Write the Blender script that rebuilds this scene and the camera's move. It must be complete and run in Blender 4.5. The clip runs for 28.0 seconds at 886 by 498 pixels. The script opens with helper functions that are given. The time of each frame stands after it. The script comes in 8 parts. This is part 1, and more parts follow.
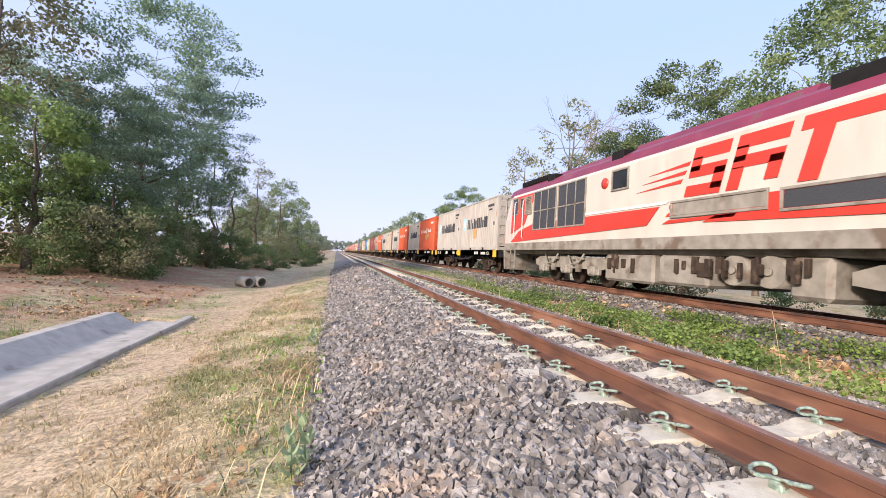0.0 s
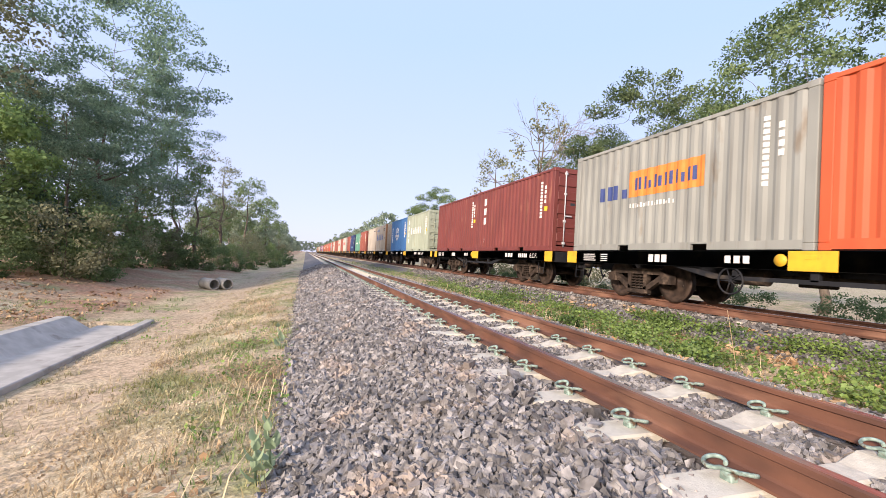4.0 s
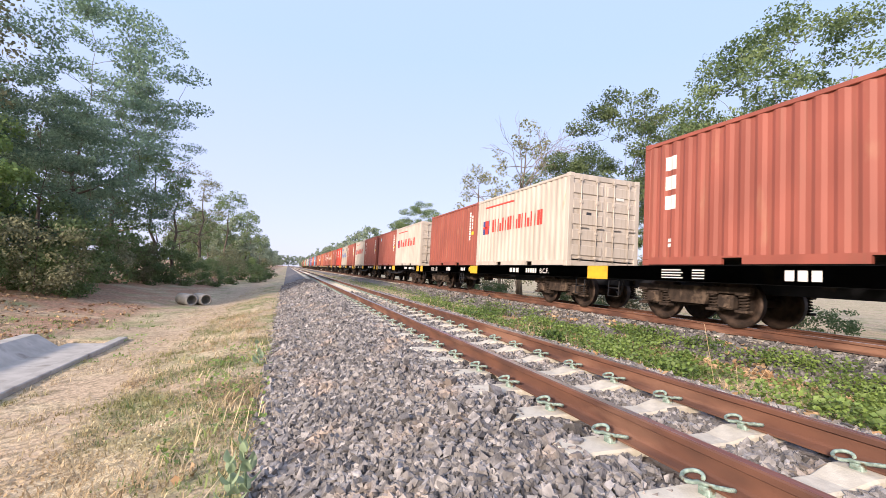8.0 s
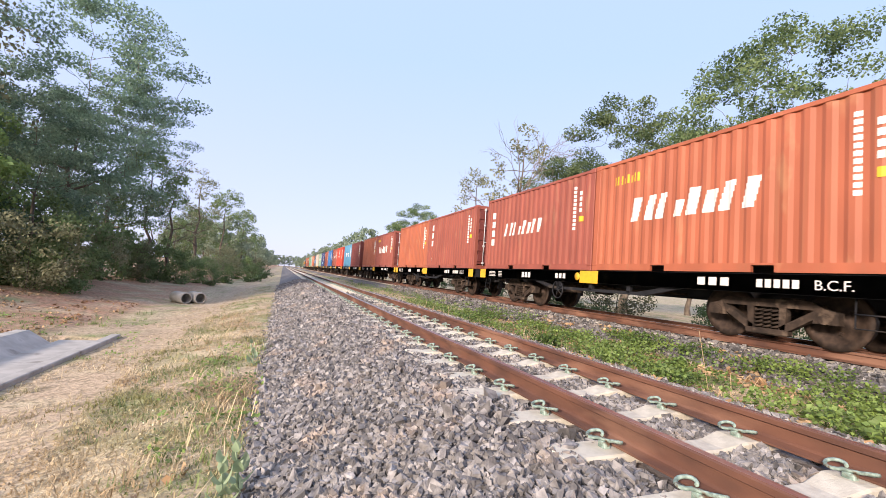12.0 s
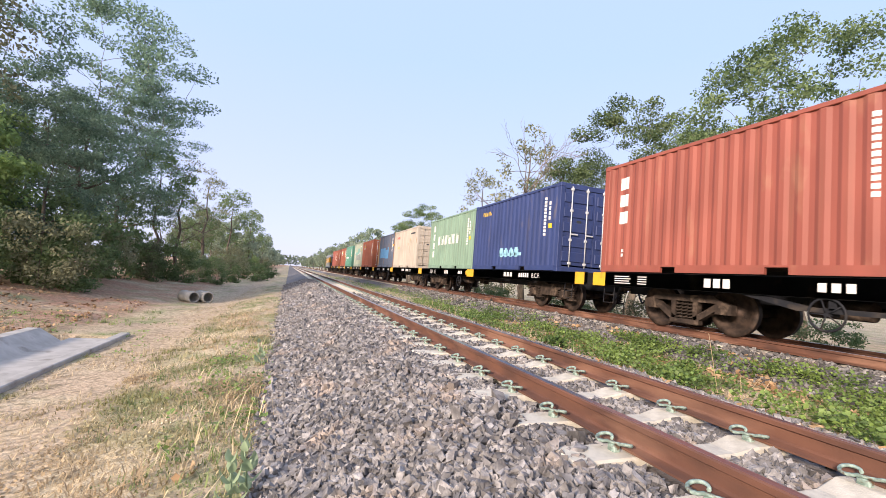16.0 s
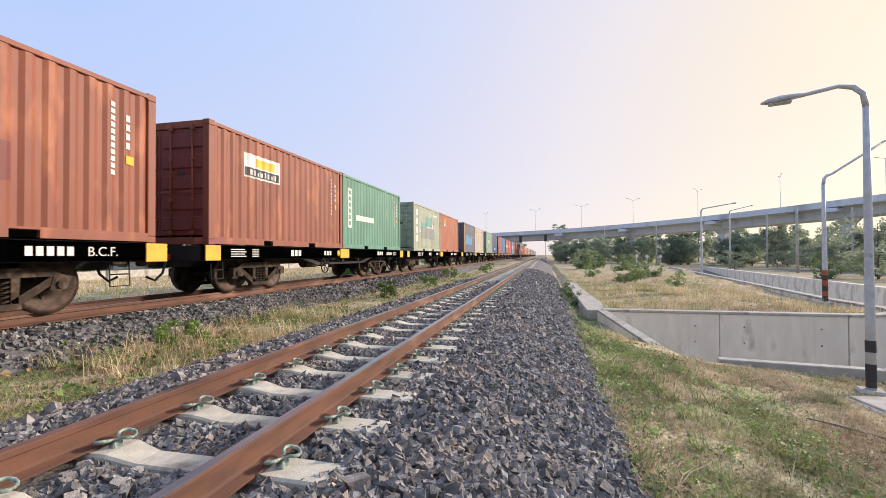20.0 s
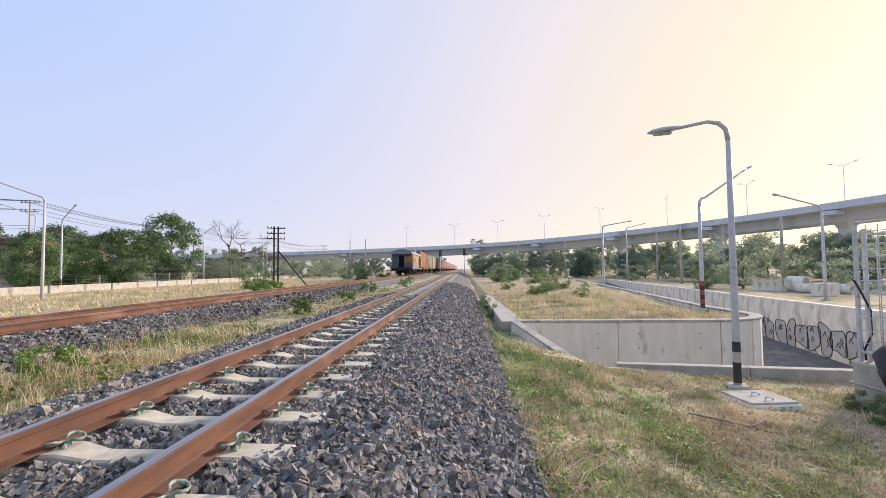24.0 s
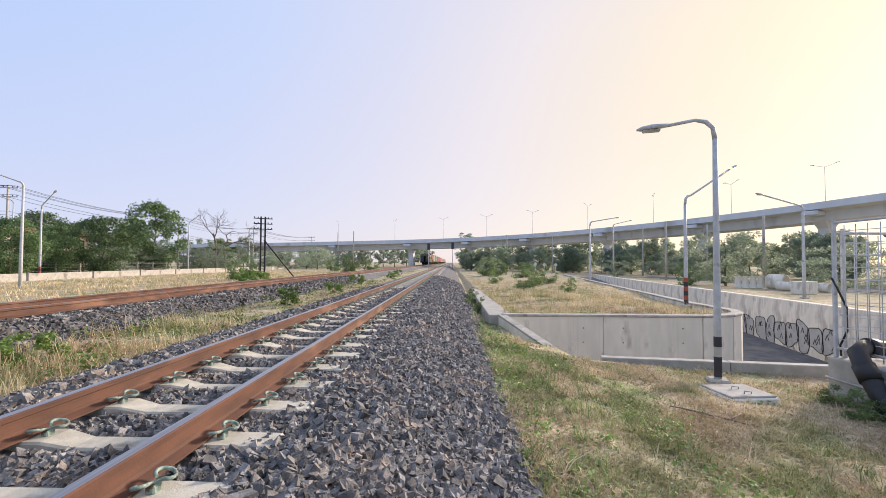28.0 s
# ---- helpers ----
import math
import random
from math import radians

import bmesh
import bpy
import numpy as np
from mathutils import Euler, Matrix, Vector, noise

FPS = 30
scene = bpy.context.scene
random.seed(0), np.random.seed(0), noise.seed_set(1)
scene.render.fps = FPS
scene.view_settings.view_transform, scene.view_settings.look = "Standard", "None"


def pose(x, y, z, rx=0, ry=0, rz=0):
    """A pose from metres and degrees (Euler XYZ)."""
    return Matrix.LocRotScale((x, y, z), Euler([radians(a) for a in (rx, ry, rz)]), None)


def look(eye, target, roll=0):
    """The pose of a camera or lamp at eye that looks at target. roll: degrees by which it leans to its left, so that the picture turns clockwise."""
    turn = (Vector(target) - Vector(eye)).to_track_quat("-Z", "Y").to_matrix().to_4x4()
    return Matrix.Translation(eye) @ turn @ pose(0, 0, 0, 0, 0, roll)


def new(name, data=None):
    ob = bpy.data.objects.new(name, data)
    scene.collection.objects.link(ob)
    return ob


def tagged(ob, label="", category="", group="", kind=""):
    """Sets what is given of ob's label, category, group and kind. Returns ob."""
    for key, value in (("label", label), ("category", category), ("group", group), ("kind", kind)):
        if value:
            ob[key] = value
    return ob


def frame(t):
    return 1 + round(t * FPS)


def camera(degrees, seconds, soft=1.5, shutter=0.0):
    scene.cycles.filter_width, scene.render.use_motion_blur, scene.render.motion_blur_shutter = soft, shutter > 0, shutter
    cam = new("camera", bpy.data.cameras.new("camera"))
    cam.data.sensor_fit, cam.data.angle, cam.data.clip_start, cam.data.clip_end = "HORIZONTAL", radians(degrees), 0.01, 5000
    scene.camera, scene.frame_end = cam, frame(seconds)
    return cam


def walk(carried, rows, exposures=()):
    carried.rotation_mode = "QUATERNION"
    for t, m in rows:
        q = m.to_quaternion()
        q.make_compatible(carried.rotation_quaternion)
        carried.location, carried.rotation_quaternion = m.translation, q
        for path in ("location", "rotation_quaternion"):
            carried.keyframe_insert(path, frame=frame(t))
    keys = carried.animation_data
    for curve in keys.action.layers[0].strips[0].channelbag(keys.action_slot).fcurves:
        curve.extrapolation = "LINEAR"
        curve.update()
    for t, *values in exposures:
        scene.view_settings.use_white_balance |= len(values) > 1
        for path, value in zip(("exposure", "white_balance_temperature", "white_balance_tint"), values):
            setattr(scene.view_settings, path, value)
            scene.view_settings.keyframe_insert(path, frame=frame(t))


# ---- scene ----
cam = camera(91.0, 28.0, soft=0.5, shutter=0.03)
PATH = [
    (0, (-1.954, 0.376, 0.716), (-1.478, 2.319, 0.751), 3.3),
    (0.5, (-1.934, 0.366, 0.722), (-1.37, 2.285, 0.754), 3.0),
    (1, (-1.902, 0.352, 0.724), (-1.176, 2.215, 0.743), 3.6),
    (1.5, (-1.897, 0.352, 0.727), (-1.127, 2.198, 0.746), 2.9),
    (2, (-1.916, 0.361, 0.726), (-1.244, 2.244, 0.752), 3.0),
    (2.5, (-1.922, 0.369, 0.719), (-1.288, 2.266, 0.743), 3.2),
    (3, (-1.927, 0.369, 0.719), (-1.301, 2.268, 0.751), 3.2),
    (3.5, (-1.933, 0.361, 0.721), (-1.322, 2.265, 0.76), 3.2),
    (5.5, (-1.942, 0.352, 0.726), (-1.353, 2.262, 0.802), 3.3),
    (6, (-1.937, 0.347, 0.729), (-1.312, 2.245, 0.82), 3.7),
    (6.5, (-1.946, 0.342, 0.734), (-1.315, 2.238, 0.832), 3.8),
    (7, (-1.941, 0.35, 0.735), (-1.315, 2.246, 0.833), 3.8),
    (7.5, (-1.93, 0.344, 0.737), (-1.273, 2.23, 0.845), 3.4),
    (8, (-1.926, 0.347, 0.734), (-1.259, 2.229, 0.85), 3.2),
    (8.5, (-1.921, 0.346, 0.733), (-1.236, 2.222, 0.845), 3.4),
    (9, (-1.928, 0.346, 0.733), (-1.245, 2.222, 0.849), 3.5),
    (9.5, (-1.924, 0.35, 0.733), (-1.253, 2.231, 0.84), 3.5),
    (10, (-1.926, 0.347, 0.733), (-1.248, 2.225, 0.849), 3.8),
    (10.5, (-1.927, 0.342, 0.733), (-1.237, 2.215, 0.856), 3.9),
    (11, (-1.924, 0.342, 0.733), (-1.223, 2.211, 0.857), 3.9),
    (11.5, (-1.93, 0.344, 0.736), (-1.24, 2.217, 0.863), 4.0),
    (12, (-1.932, 0.35, 0.732), (-1.251, 2.226, 0.861), 4.2),
    (12.5, (-1.932, 0.349, 0.736), (-1.258, 2.228, 0.869), 4.1),
    (14.5, (-1.938, 0.354, 0.729), (-1.277, 2.238, 0.846), 4.0),
    (15, (-1.944, 0.353, 0.729), (-1.271, 2.232, 0.859), 4.2),
    (15.5, (-1.956, 0.353, 0.734), (-1.299, 2.238, 0.854), 4.3),
    (16, (-1.949, 0.362, 0.734), (-1.293, 2.247, 0.863), 4.5),
    (16.5, (-1.949, 0.369, 0.729), (-1.294, 2.253, 0.864), 4.6),
    (17, (-1.943, 0.373, 0.726), (-1.269, 2.25, 0.865), 4.5),
    (17.5, (-1.942, 0.365, 0.726), (-1.183, 2.211, 0.86), 4.7),
    (18, (-1.82, 0.347, 0.72), (-0.893, 2.119, 0.877), 2.0),
    (18.1, (-1.795, 0.325, 0.732), (-0.781, 2.04, 0.906), 1.4),
    (18.2, (-1.766, 0.305, 0.747), (-0.59, 1.911, 0.939), 0.7),
    (18.3, (-1.69, 0.29, 0.768), (-0.245, 1.656, 0.984), 0.3),
    (18.4, (-1.6, 0.28, 0.79), (0.086, 1.329, 1.03), 0.0),
    (18.5, (-1.54, 0.28, 0.806), (0.32, 0.965, 1.071), 0.4),
    (18.6, (-1.48, 0.285, 0.824), (0.478, 0.578, 1.109), 0.9),
    (18.7, (-1.44, 0.295, 0.842), (0.539, 0.184, 1.11), 1.2),
    (18.8, (-1.405, 0.315, 0.858), (0.513, -0.195, 1.105), 1.3),
    (18.9, (-1.375, 0.338, 0.874), (0.402, -0.552, 1.1), 1.0),
    (19, (-1.337, 0.363, 0.884), (0.227, -0.867, 1.087), 0.9),
    (19.3, (-1.345, 0.3, 0.928), (-0.345, -1.422, 1.085), -1.0),
    (19.5, (-1.35, 0.241, 0.951), (-0.672, -1.636, 1.072), -2.5),
    (20, (-1.452, 0.224, 0.918), (-1.0, -1.724, 0.947), -0.3),
    (20.5, (-1.467, 0.218, 0.913), (-1.128, -1.752, 0.985), -1.7),
    (21, (-1.487, 0.238, 0.921), (-1.183, -1.733, 1.077), -1.3),
    (21.5, (-1.486, 0.223, 0.921), (-1.215, -1.752, 1.078), -0.8),
    (22, (-1.491, 0.224, 0.919), (-1.246, -1.757, 1.037), -1.0),
    (22.5, (-1.487, 0.216, 0.915), (-1.315, -1.774, 1.011), -0.9),
    (24.5, (-1.517, 0.215, 0.907), (-1.44, -1.781, 0.995), -0.2),
    (25, (-1.518, 0.22, 0.901), (-1.466, -1.778, 0.972), 0.4),
    (25.5, (-1.51, 0.224, 0.902), (-1.477, -1.774, 0.987), 0.5),
    (26, (-1.51, 0.226, 0.903), (-1.49, -1.772, 0.982), 0.4),
    (26.5, (-1.509, 0.235, 0.901), (-1.499, -1.764, 0.969), 0.7),
    (27, (-1.501, 0.236, 0.899), (-1.493, -1.763, 0.977), 0.3),
    (27.5, (-1.501, 0.227, 0.894), (-1.485, -1.771, 0.962), 0.1),
    (28, (-1.497, 0.227, 0.897), (-1.459, -1.772, 0.958), 0.3),
]
walk(cam, [(t, look(eye, target, roll)) for t, eye, target, roll in PATH], [(0, 1.57, 6500, 21), (18.0, 1.57, 6500, 21), (19.0, 1.6, 6550, 18), (19.9, 1.27, 6600, 17), (20.4, 1.28, 6600, 17), (21.0, 1.38, 6600, 17), (21.6, 1.34, 6610, 17), (22.2, 1.27, 6620, 17), (28, 1.27, 6650, 17)])

# Coordinates: y runs along the tracks, x to the right of the first view, z = 0 at the rail tops of the near track.

# ---- light ----
world = bpy.data.worlds.new("hazy_evening_sky")
scene.world = world
world.use_nodes = True
wn, wl = world.node_tree.nodes, world.node_tree.links
sky = wn.new("ShaderNodeTexSky")
sky.sky_type = 'NISHITA'
sky.sun_disc = False
SUN_AZ, SUN_EL = 234.0, 19.0      # degrees clockwise from +y, and above the horizon
sky.sun_elevation, sky.sun_rotation = radians(SUN_EL), radians(SUN_AZ)
sky.air_density, sky.dust_density, sky.ozone_density, sky.altitude = 1.0, 0.7, 2.0, 0
wn["Background"].inputs["Strength"].default_value = 0.15
# evening haze over the clear sky: blue away from the sun, rosy at the horizon, pale yellow round the sun
wtc, wdot, wsep = wn.new("ShaderNodeTexCoord"), wn.new("ShaderNodeVectorMath"), wn.new("ShaderNodeSeparateXYZ")
wdot.operation = 'DOT_PRODUCT'
wdot.inputs[1].default_value = (math.sin(radians(SUN_AZ)), math.cos(radians(SUN_AZ)), -0.10)
wl.new(wtc.outputs["Generated"], wdot.inputs[0])
wl.new(wtc.outputs["Generated"], wsep.inputs[0])
wmap = wn.new("ShaderNodeMapRange")
wmap.inputs[1].default_value, wmap.inputs[2].default_value = -1.0, 1.0
wl.new(wdot.outputs["Value"], wmap.inputs[0])
wramp = wn.new("ShaderNodeValToRGB")
els = wramp.color_ramp.elements
els[0].position, els[0].color = 0.0, (0.125, 0.175, 0.250, 1)
els[1].position, els[1].color = 1.0, (0.29, 0.24, 0.13, 1)
for pos_, col_ in ((0.34, (0.130, 0.180, 0.272)), (0.56, (0.158, 0.196, 0.268)), (0.70, (0.195, 0.208, 0.245)), (0.80, (0.235, 0.225, 0.222)), (0.91, (0.268, 0.238, 0.165))):
    els.new(pos_).color = (*col_, 1)
wl.new(wmap.outputs[0], wramp.inputs[0])
wlow = wn.new("ShaderNodeMapRange")
wlow.inputs[1].default_value, wlow.inputs[2].default_value = 0.45, -0.02
wlow.inputs[3].default_value, wlow.inputs[4].default_value = 0.0, 0.5
wl.new(wsep.outputs[2], wlow.inputs[0])
wrose = wn.new("ShaderNodeMixRGB")
wrose.inputs[2].default_value = (0.210, 0.192, 0.204, 1)
wl.new(wlow.outputs[0], wrose.inputs[0])
wl.new(wramp.outputs[0], wrose.inputs[1])
wten = wn.new("ShaderNodeVectorMath")
wten.operation = 'SCALE'
wten.inputs["Scale"].default_value = 10.0
wl.new(wrose.outputs[0], wten.inputs[0])
haze = wn.new("ShaderNodeMixRGB")
haze.inputs[0].default_value = 0.93
wl.new(wten.outputs[0], haze.inputs[2])
wl.new(sky.outputs[0], haze.inputs[1])
wl.new(haze.outputs[0], wn["Background"].inputs[0])
sun = new("sun", bpy.data.lights.new("sun", "SUN"))
sun.data.energy, sun.data.angle, sun.data.color = 2.2, radians(8), (1.0, 0.88, 0.72)
sd = Vector((math.sin(radians(SUN_AZ)) * math.cos(radians(SUN_EL)), math.cos(radians(SUN_AZ)) * math.cos(radians(SUN_EL)), math.sin(radians(SUN_EL))))
sun.matrix_world = look(sd * 50, (0, 0, 0))

# ---- materials ----
MATS = {}


def mat(name, col, col2=None, rough=0.8, metal=0.0, scale=6.0, bump=0.15, bscale=40.0, stain=None, sscale=1.2, samt=0.35, stretch=(1, 1, 1), rnd=0.0, voro=False, emit=0.0, back=0.0, streak=None):
    """A procedural surface: two colours mixed by fine noise, stains by coarse noise, fine relief."""
    if name in MATS:
        return MATS[name]
    m = bpy.data.materials.new(name)
    m.use_nodes = True
    n, l = m.node_tree.nodes, m.node_tree.links
    b = n["Principled BSDF"]
    b.inputs["Roughness"].default_value, b.inputs["Metallic"].default_value = rough, metal
    tc = n.new("ShaderNodeTexCoord")
    mp = n.new("ShaderNodeMapping")
    mp.inputs["Scale"].default_value = stretch
    l.new(tc.outputs["Object"], mp.inputs[0])
    if col2 is None:
        col2 = tuple(c * 0.75 for c in col)
    t1 = n.new("ShaderNodeTexVoronoi" if voro else "ShaderNodeTexNoise")
    t1.inputs["Scale"].default_value = scale
    l.new(mp.outputs[0], t1.inputs["Vector"])
    r1 = n.new("ShaderNodeValToRGB")
    r1.color_ramp.elements[0].position, r1.color_ramp.elements[1].position = (0.0, 1.0) if voro else (0.36, 0.64)
    r1.color_ramp.elements[0].color, r1.color_ramp.elements[1].color = (*col2, 1), (*col, 1)
    l.new(t1.outputs["Color" if voro else "Fac"], r1.inputs[0])
    out = r1.outputs[0]
    if stain:
        t2 = n.new("ShaderNodeTexNoise")
        t2.inputs["Scale"].default_value, t2.inputs["Detail"].default_value = sscale, 6
        l.new(mp.outputs[0], t2.inputs["Vector"])
        r2 = n.new("ShaderNodeValToRGB")
        r2.color_ramp.elements[0].position, r2.color_ramp.elements[1].position = 0.72 - samt * 0.5, 0.80 - samt * 0.35
        l.new(t2.outputs["Fac"], r2.inputs[0])
        mx = n.new("ShaderNodeMixRGB")
        mx.inputs[2].default_value = (*stain, 1)
        l.new(out, mx.inputs[1])
        l.new(r2.outputs[0], mx.inputs[0])
        out = mx.outputs[0]
    if streak:
        mp2 = n.new("ShaderNodeMapping")
        mp2.inputs["Scale"].default_value = (5, 5, 0.22)
        l.new(tc.outputs["Object"], mp2.inputs[0])
        t4 = n.new("ShaderNodeTexNoise")
        t4.inputs["Scale"].default_value, t4.inputs["Detail"].default_value = 1.7, 7
        l.new(mp2.outputs[0], t4.inputs["Vector"])
        r4 = n.new("ShaderNodeValToRGB")
        r4.color_ramp.elements[0].position, r4.color_ramp.elements[1].position = 0.54, 0.80
        r4.color_ramp.elements[1].color = (streak[3], streak[3], streak[3], 1)
        l.new(t4.outputs["Fac"], r4.inputs[0])
        m4 = n.new("ShaderNodeMixRGB")
        m4.inputs[2].default_value = (*streak[:3], 1)
        l.new(out, m4.inputs[1])
        l.new(r4.outputs[0], m4.inputs[0])
        out = m4.outputs[0]
    if rnd:
        oi = n.new("ShaderNodeObjectInfo")
        gi = n.new("ShaderNodeNewGeometry")
        ad = n.new("ShaderNodeMath")
        ad.operation = 'ADD'
        l.new(oi.outputs["Random"], ad.inputs[0])
        l.new(gi.outputs["Random Per Island"], ad.inputs[1])
        mr = n.new("ShaderNodeMapRange")
        mr.inputs[1].default_value, mr.inputs[2].default_value = 0.3, 1.7
        mr.inputs[3].default_value, mr.inputs[4].default_value = 1 - rnd, 1 + rnd
        l.new(ad.outputs[0], mr.inputs[0])
        hs = n.new("ShaderNodeHueSaturation")
        l.new(mr.outputs[0], hs.inputs["Value"])
        l.new(out, hs.inputs["Color"])
        out = hs.outputs[0]
    l.new(out, b.inputs["Base Color"])
    if bump:
        t3 = n.new("ShaderNodeTexNoise")
        t3.inputs["Scale"].default_value, t3.inputs["Detail"].default_value = bscale, 5
        l.new(tc.outputs["Object"], t3.inputs["Vector"])
        bp = n.new("ShaderNodeBump")
        bp.inputs["Strength"].default_value, bp.inputs["Distance"].default_value = bump, 0.02
        l.new(t3.outputs["Fac"], bp.inputs["Height"])
        l.new(bp.outputs[0], b.inputs["Normal"])
    if emit:
        b.inputs["Emission Color"].default_value, b.inputs["Emission Strength"].default_value = (*col, 1), emit
    if back:
        ts = n.new("ShaderNodeBsdfTranslucent")
        l.new(out, ts.inputs["Color"])
        ms = n.new("ShaderNodeMixShader")
        ms.inputs[0].default_value = back
        l.new(b.outputs[0], ms.inputs[1])
        l.new(ts.outputs[0], ms.inputs[2])
        l.new(ms.outputs[0], n["Material Output"].inputs[0])
    MATS[name] = m
    return m


def paint(name, col, worn=(0.16, 0.07, 0.035), samt=0.12, rough=0.62):
    """Weathered container paint: sun-bleached patches, vertical dirt runs and rust."""
    return mat(name, col, tuple(c * 0.78 for c in col), rough=rough, scale=1.6, stretch=(1, 1, 0.35), bump=0.05, bscale=18, stain=worn, sscale=2.6, samt=samt, streak=(*[0.5 * w + 0.2 * c for w, c in zip(worn, col)], 0.75))


M_RAILSIDE = mat("rail_rust", (0.148, 0.064, 0.038), (0.085, 0.039, 0.026), rough=0.75, scale=9, stretch=(1, 0.25, 1), bump=0.1, bscale=60, stain=(0.24, 0.125, 0.08), sscale=3, samt=0.35)
M_RAILTOP = mat("rail_running_surface", (0.42, 0.40, 0.40), (0.30, 0.27, 0.26), rough=0.28, metal=0.9, scale=12, stretch=(4, 0.1, 1), bump=0)
M_CONC = mat("sleeper_concrete", (0.60, 0.56, 0.46), (0.49, 0.455, 0.37), rough=0.9, scale=14, bump=0.2, bscale=90, stain=(0.26, 0.23, 0.19), sscale=3, samt=0.25, rnd=0.10)
M_CLIP = mat("clip_green_paint", (0.33, 0.44, 0.38), (0.13, 0.19, 0.16), rough=0.6, scale=30, bump=0.1, stain=(0.12, 0.07, 0.04), sscale=25, samt=0.3)
M_STONE = mat("ballast_stone", (0.265, 0.254, 0.246), (0.115, 0.110, 0.108), rough=0.85, scale=14, bump=0.5, bscale=90, stain=(0.27, 0.225, 0.19), sscale=2.2, samt=0.35, rnd=0.75)
M_BED = mat("ballast_bed", (0.25, 0.24, 0.238), (0.075, 0.072, 0.073), rough=0.95, scale=17, voro=True, bump=0.9, bscale=26, stain=(0.15, 0.11, 0.085), sscale=0.8, samt=0.3)
M_WALL = mat("cast_concrete", (0.86, 0.80, 0.69), (0.75, 0.70, 0.60), rough=0.9, scale=2.2, stretch=(1, 1, 0.4), bump=0.15, bscale=50, stain=(0.55, 0.50, 0.43), sscale=2.4, samt=0.34, streak=(0.34, 0.31, 0.27, 0.2))
M_WALLCAP = mat("concrete_coping", (0.49, 0.465, 0.42), (0.38, 0.36, 0.32), rough=0.9, scale=4, bump=0.2, bscale=60, stain=(0.23, 0.21, 0.18), sscale=2, samt=0.3)
M_BRIDGE = mat("bridge_concrete", (0.72, 0.745, 0.79), (0.65, 0.675, 0.72), rough=0.9, scale=0.5, stretch=(1, 1, 0.3), bump=0.05, stain=(0.42, 0.44, 0.47), sscale=0.25, samt=0.3)
M_STEEL = mat("galvanised_steel", (0.58, 0.60, 0.62), (0.48, 0.50, 0.52), rough=0.55, metal=0.0, scale=8, bump=0.03, stain=(0.20, 0.19, 0.18), sscale=4, samt=0.2)
M_BLACK = mat("wagon_black_paint", (0.022, 0.023, 0.027), (0.015, 0.016, 0.019), rough=0.65, scale=3, bump=0.08, stain=(0.06, 0.05, 0.042), sscale=2.2, samt=0.3)
M_DIRTY = mat("brake_dust_steel", (0.060, 0.043, 0.033), (0.030, 0.023, 0.019), rough=0.85, scale=7, bump=0.15, bscale=40, stain=(0.13, 0.095, 0.07), sscale=5, samt=0.3)
M_WHEEL = mat("wheel_steel", (0.09, 0.062, 0.047), (0.04, 0.030, 0.025), rough=0.6, metal=0.4, scale=7, bump=0.05)
M_TREAD = mat("wheel_tread", (0.45, 0.44, 0.43), (0.32, 0.31, 0.30), rough=0.3, metal=0.9, scale=10, bump=0)
M_YELLOW = mat("safety_yellow", (0.72, 0.42, 0.02), (0.60, 0.33, 0.02), rough=0.6, scale=4, bump=0.05, stain=(0.30, 0.18, 0.05), sscale=5, samt=0.22)
M_WHITE = mat("white_lettering", (0.72, 0.71, 0.68), (0.60, 0.59, 0.56), rough=0.7, scale=8, bump=0)
M_DARK = mat("dark_recess", (0.012, 0.012, 0.013), rough=0.8, bump=0)
M_REDP = mat("red_hose_paint", (0.50, 0.03, 0.02), rough=0.5, bump=0)
M_RUBBER = mat("black_rubber", (0.022, 0.022, 0.024), rough=0.5, scale=5, bump=0.05)
for m_ in (M_BLACK, M_DIRTY, M_WHEEL, M_DARK):      # matt with brake dust
    m_.node_tree.nodes["Principled BSDF"].inputs["Specular IOR Level"].default_value = 0.18
M_BARK = mat("bark", (0.16, 0.13, 0.10), (0.09, 0.072, 0.056), rough=0.95, scale=8, stretch=(1, 1, 0.25), bump=0.6, bscale=14, stain=(0.21, 0.19, 0.16), sscale=2, samt=0.3)
M_BARKPALE = mat("pale_dead_bark", (0.27, 0.215, 0.18), (0.17, 0.13, 0.11), rough=0.95, scale=6, stretch=(1, 1, 0.25), bump=0.4, bscale=14)
M_LEAF = mat("leaf_mid_green", (0.20, 0.27, 0.115), (0.125, 0.19, 0.08), rough=0.8, scale=0.7, bump=0, rnd=0.35, back=0.5)
M_LEAFD = mat("leaf_dark_green", (0.24, 0.345, 0.23), (0.14, 0.22, 0.145), rough=0.85, scale=0.7, bump=0, rnd=0.35, back=0.5)
M_LEAFY = mat("leaf_yellow_green", (0.185, 0.25, 0.105), (0.075, 0.125, 0.048), rough=0.8, scale=0.6, bump=0, rnd=0.35, back=0.35)
# distance haze put into the leaf colour: paler and greyer than the green beneath
M_LEAFH = mat("leaf_hazed_grey_green", (0.35, 0.41, 0.30), (0.25, 0.31, 0.22), rough=0.85, scale=0.7, bump=0, rnd=0.3, back=0.6)
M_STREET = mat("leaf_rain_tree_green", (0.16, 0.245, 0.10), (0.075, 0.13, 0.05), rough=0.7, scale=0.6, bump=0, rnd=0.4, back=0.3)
M_LEAFO = mat("leaf_dry_olive", (0.26, 0.26, 0.15), (0.17, 0.185, 0.10), rough=0.7, scale=0.7, bump=0, rnd=0.4, back=0.45)
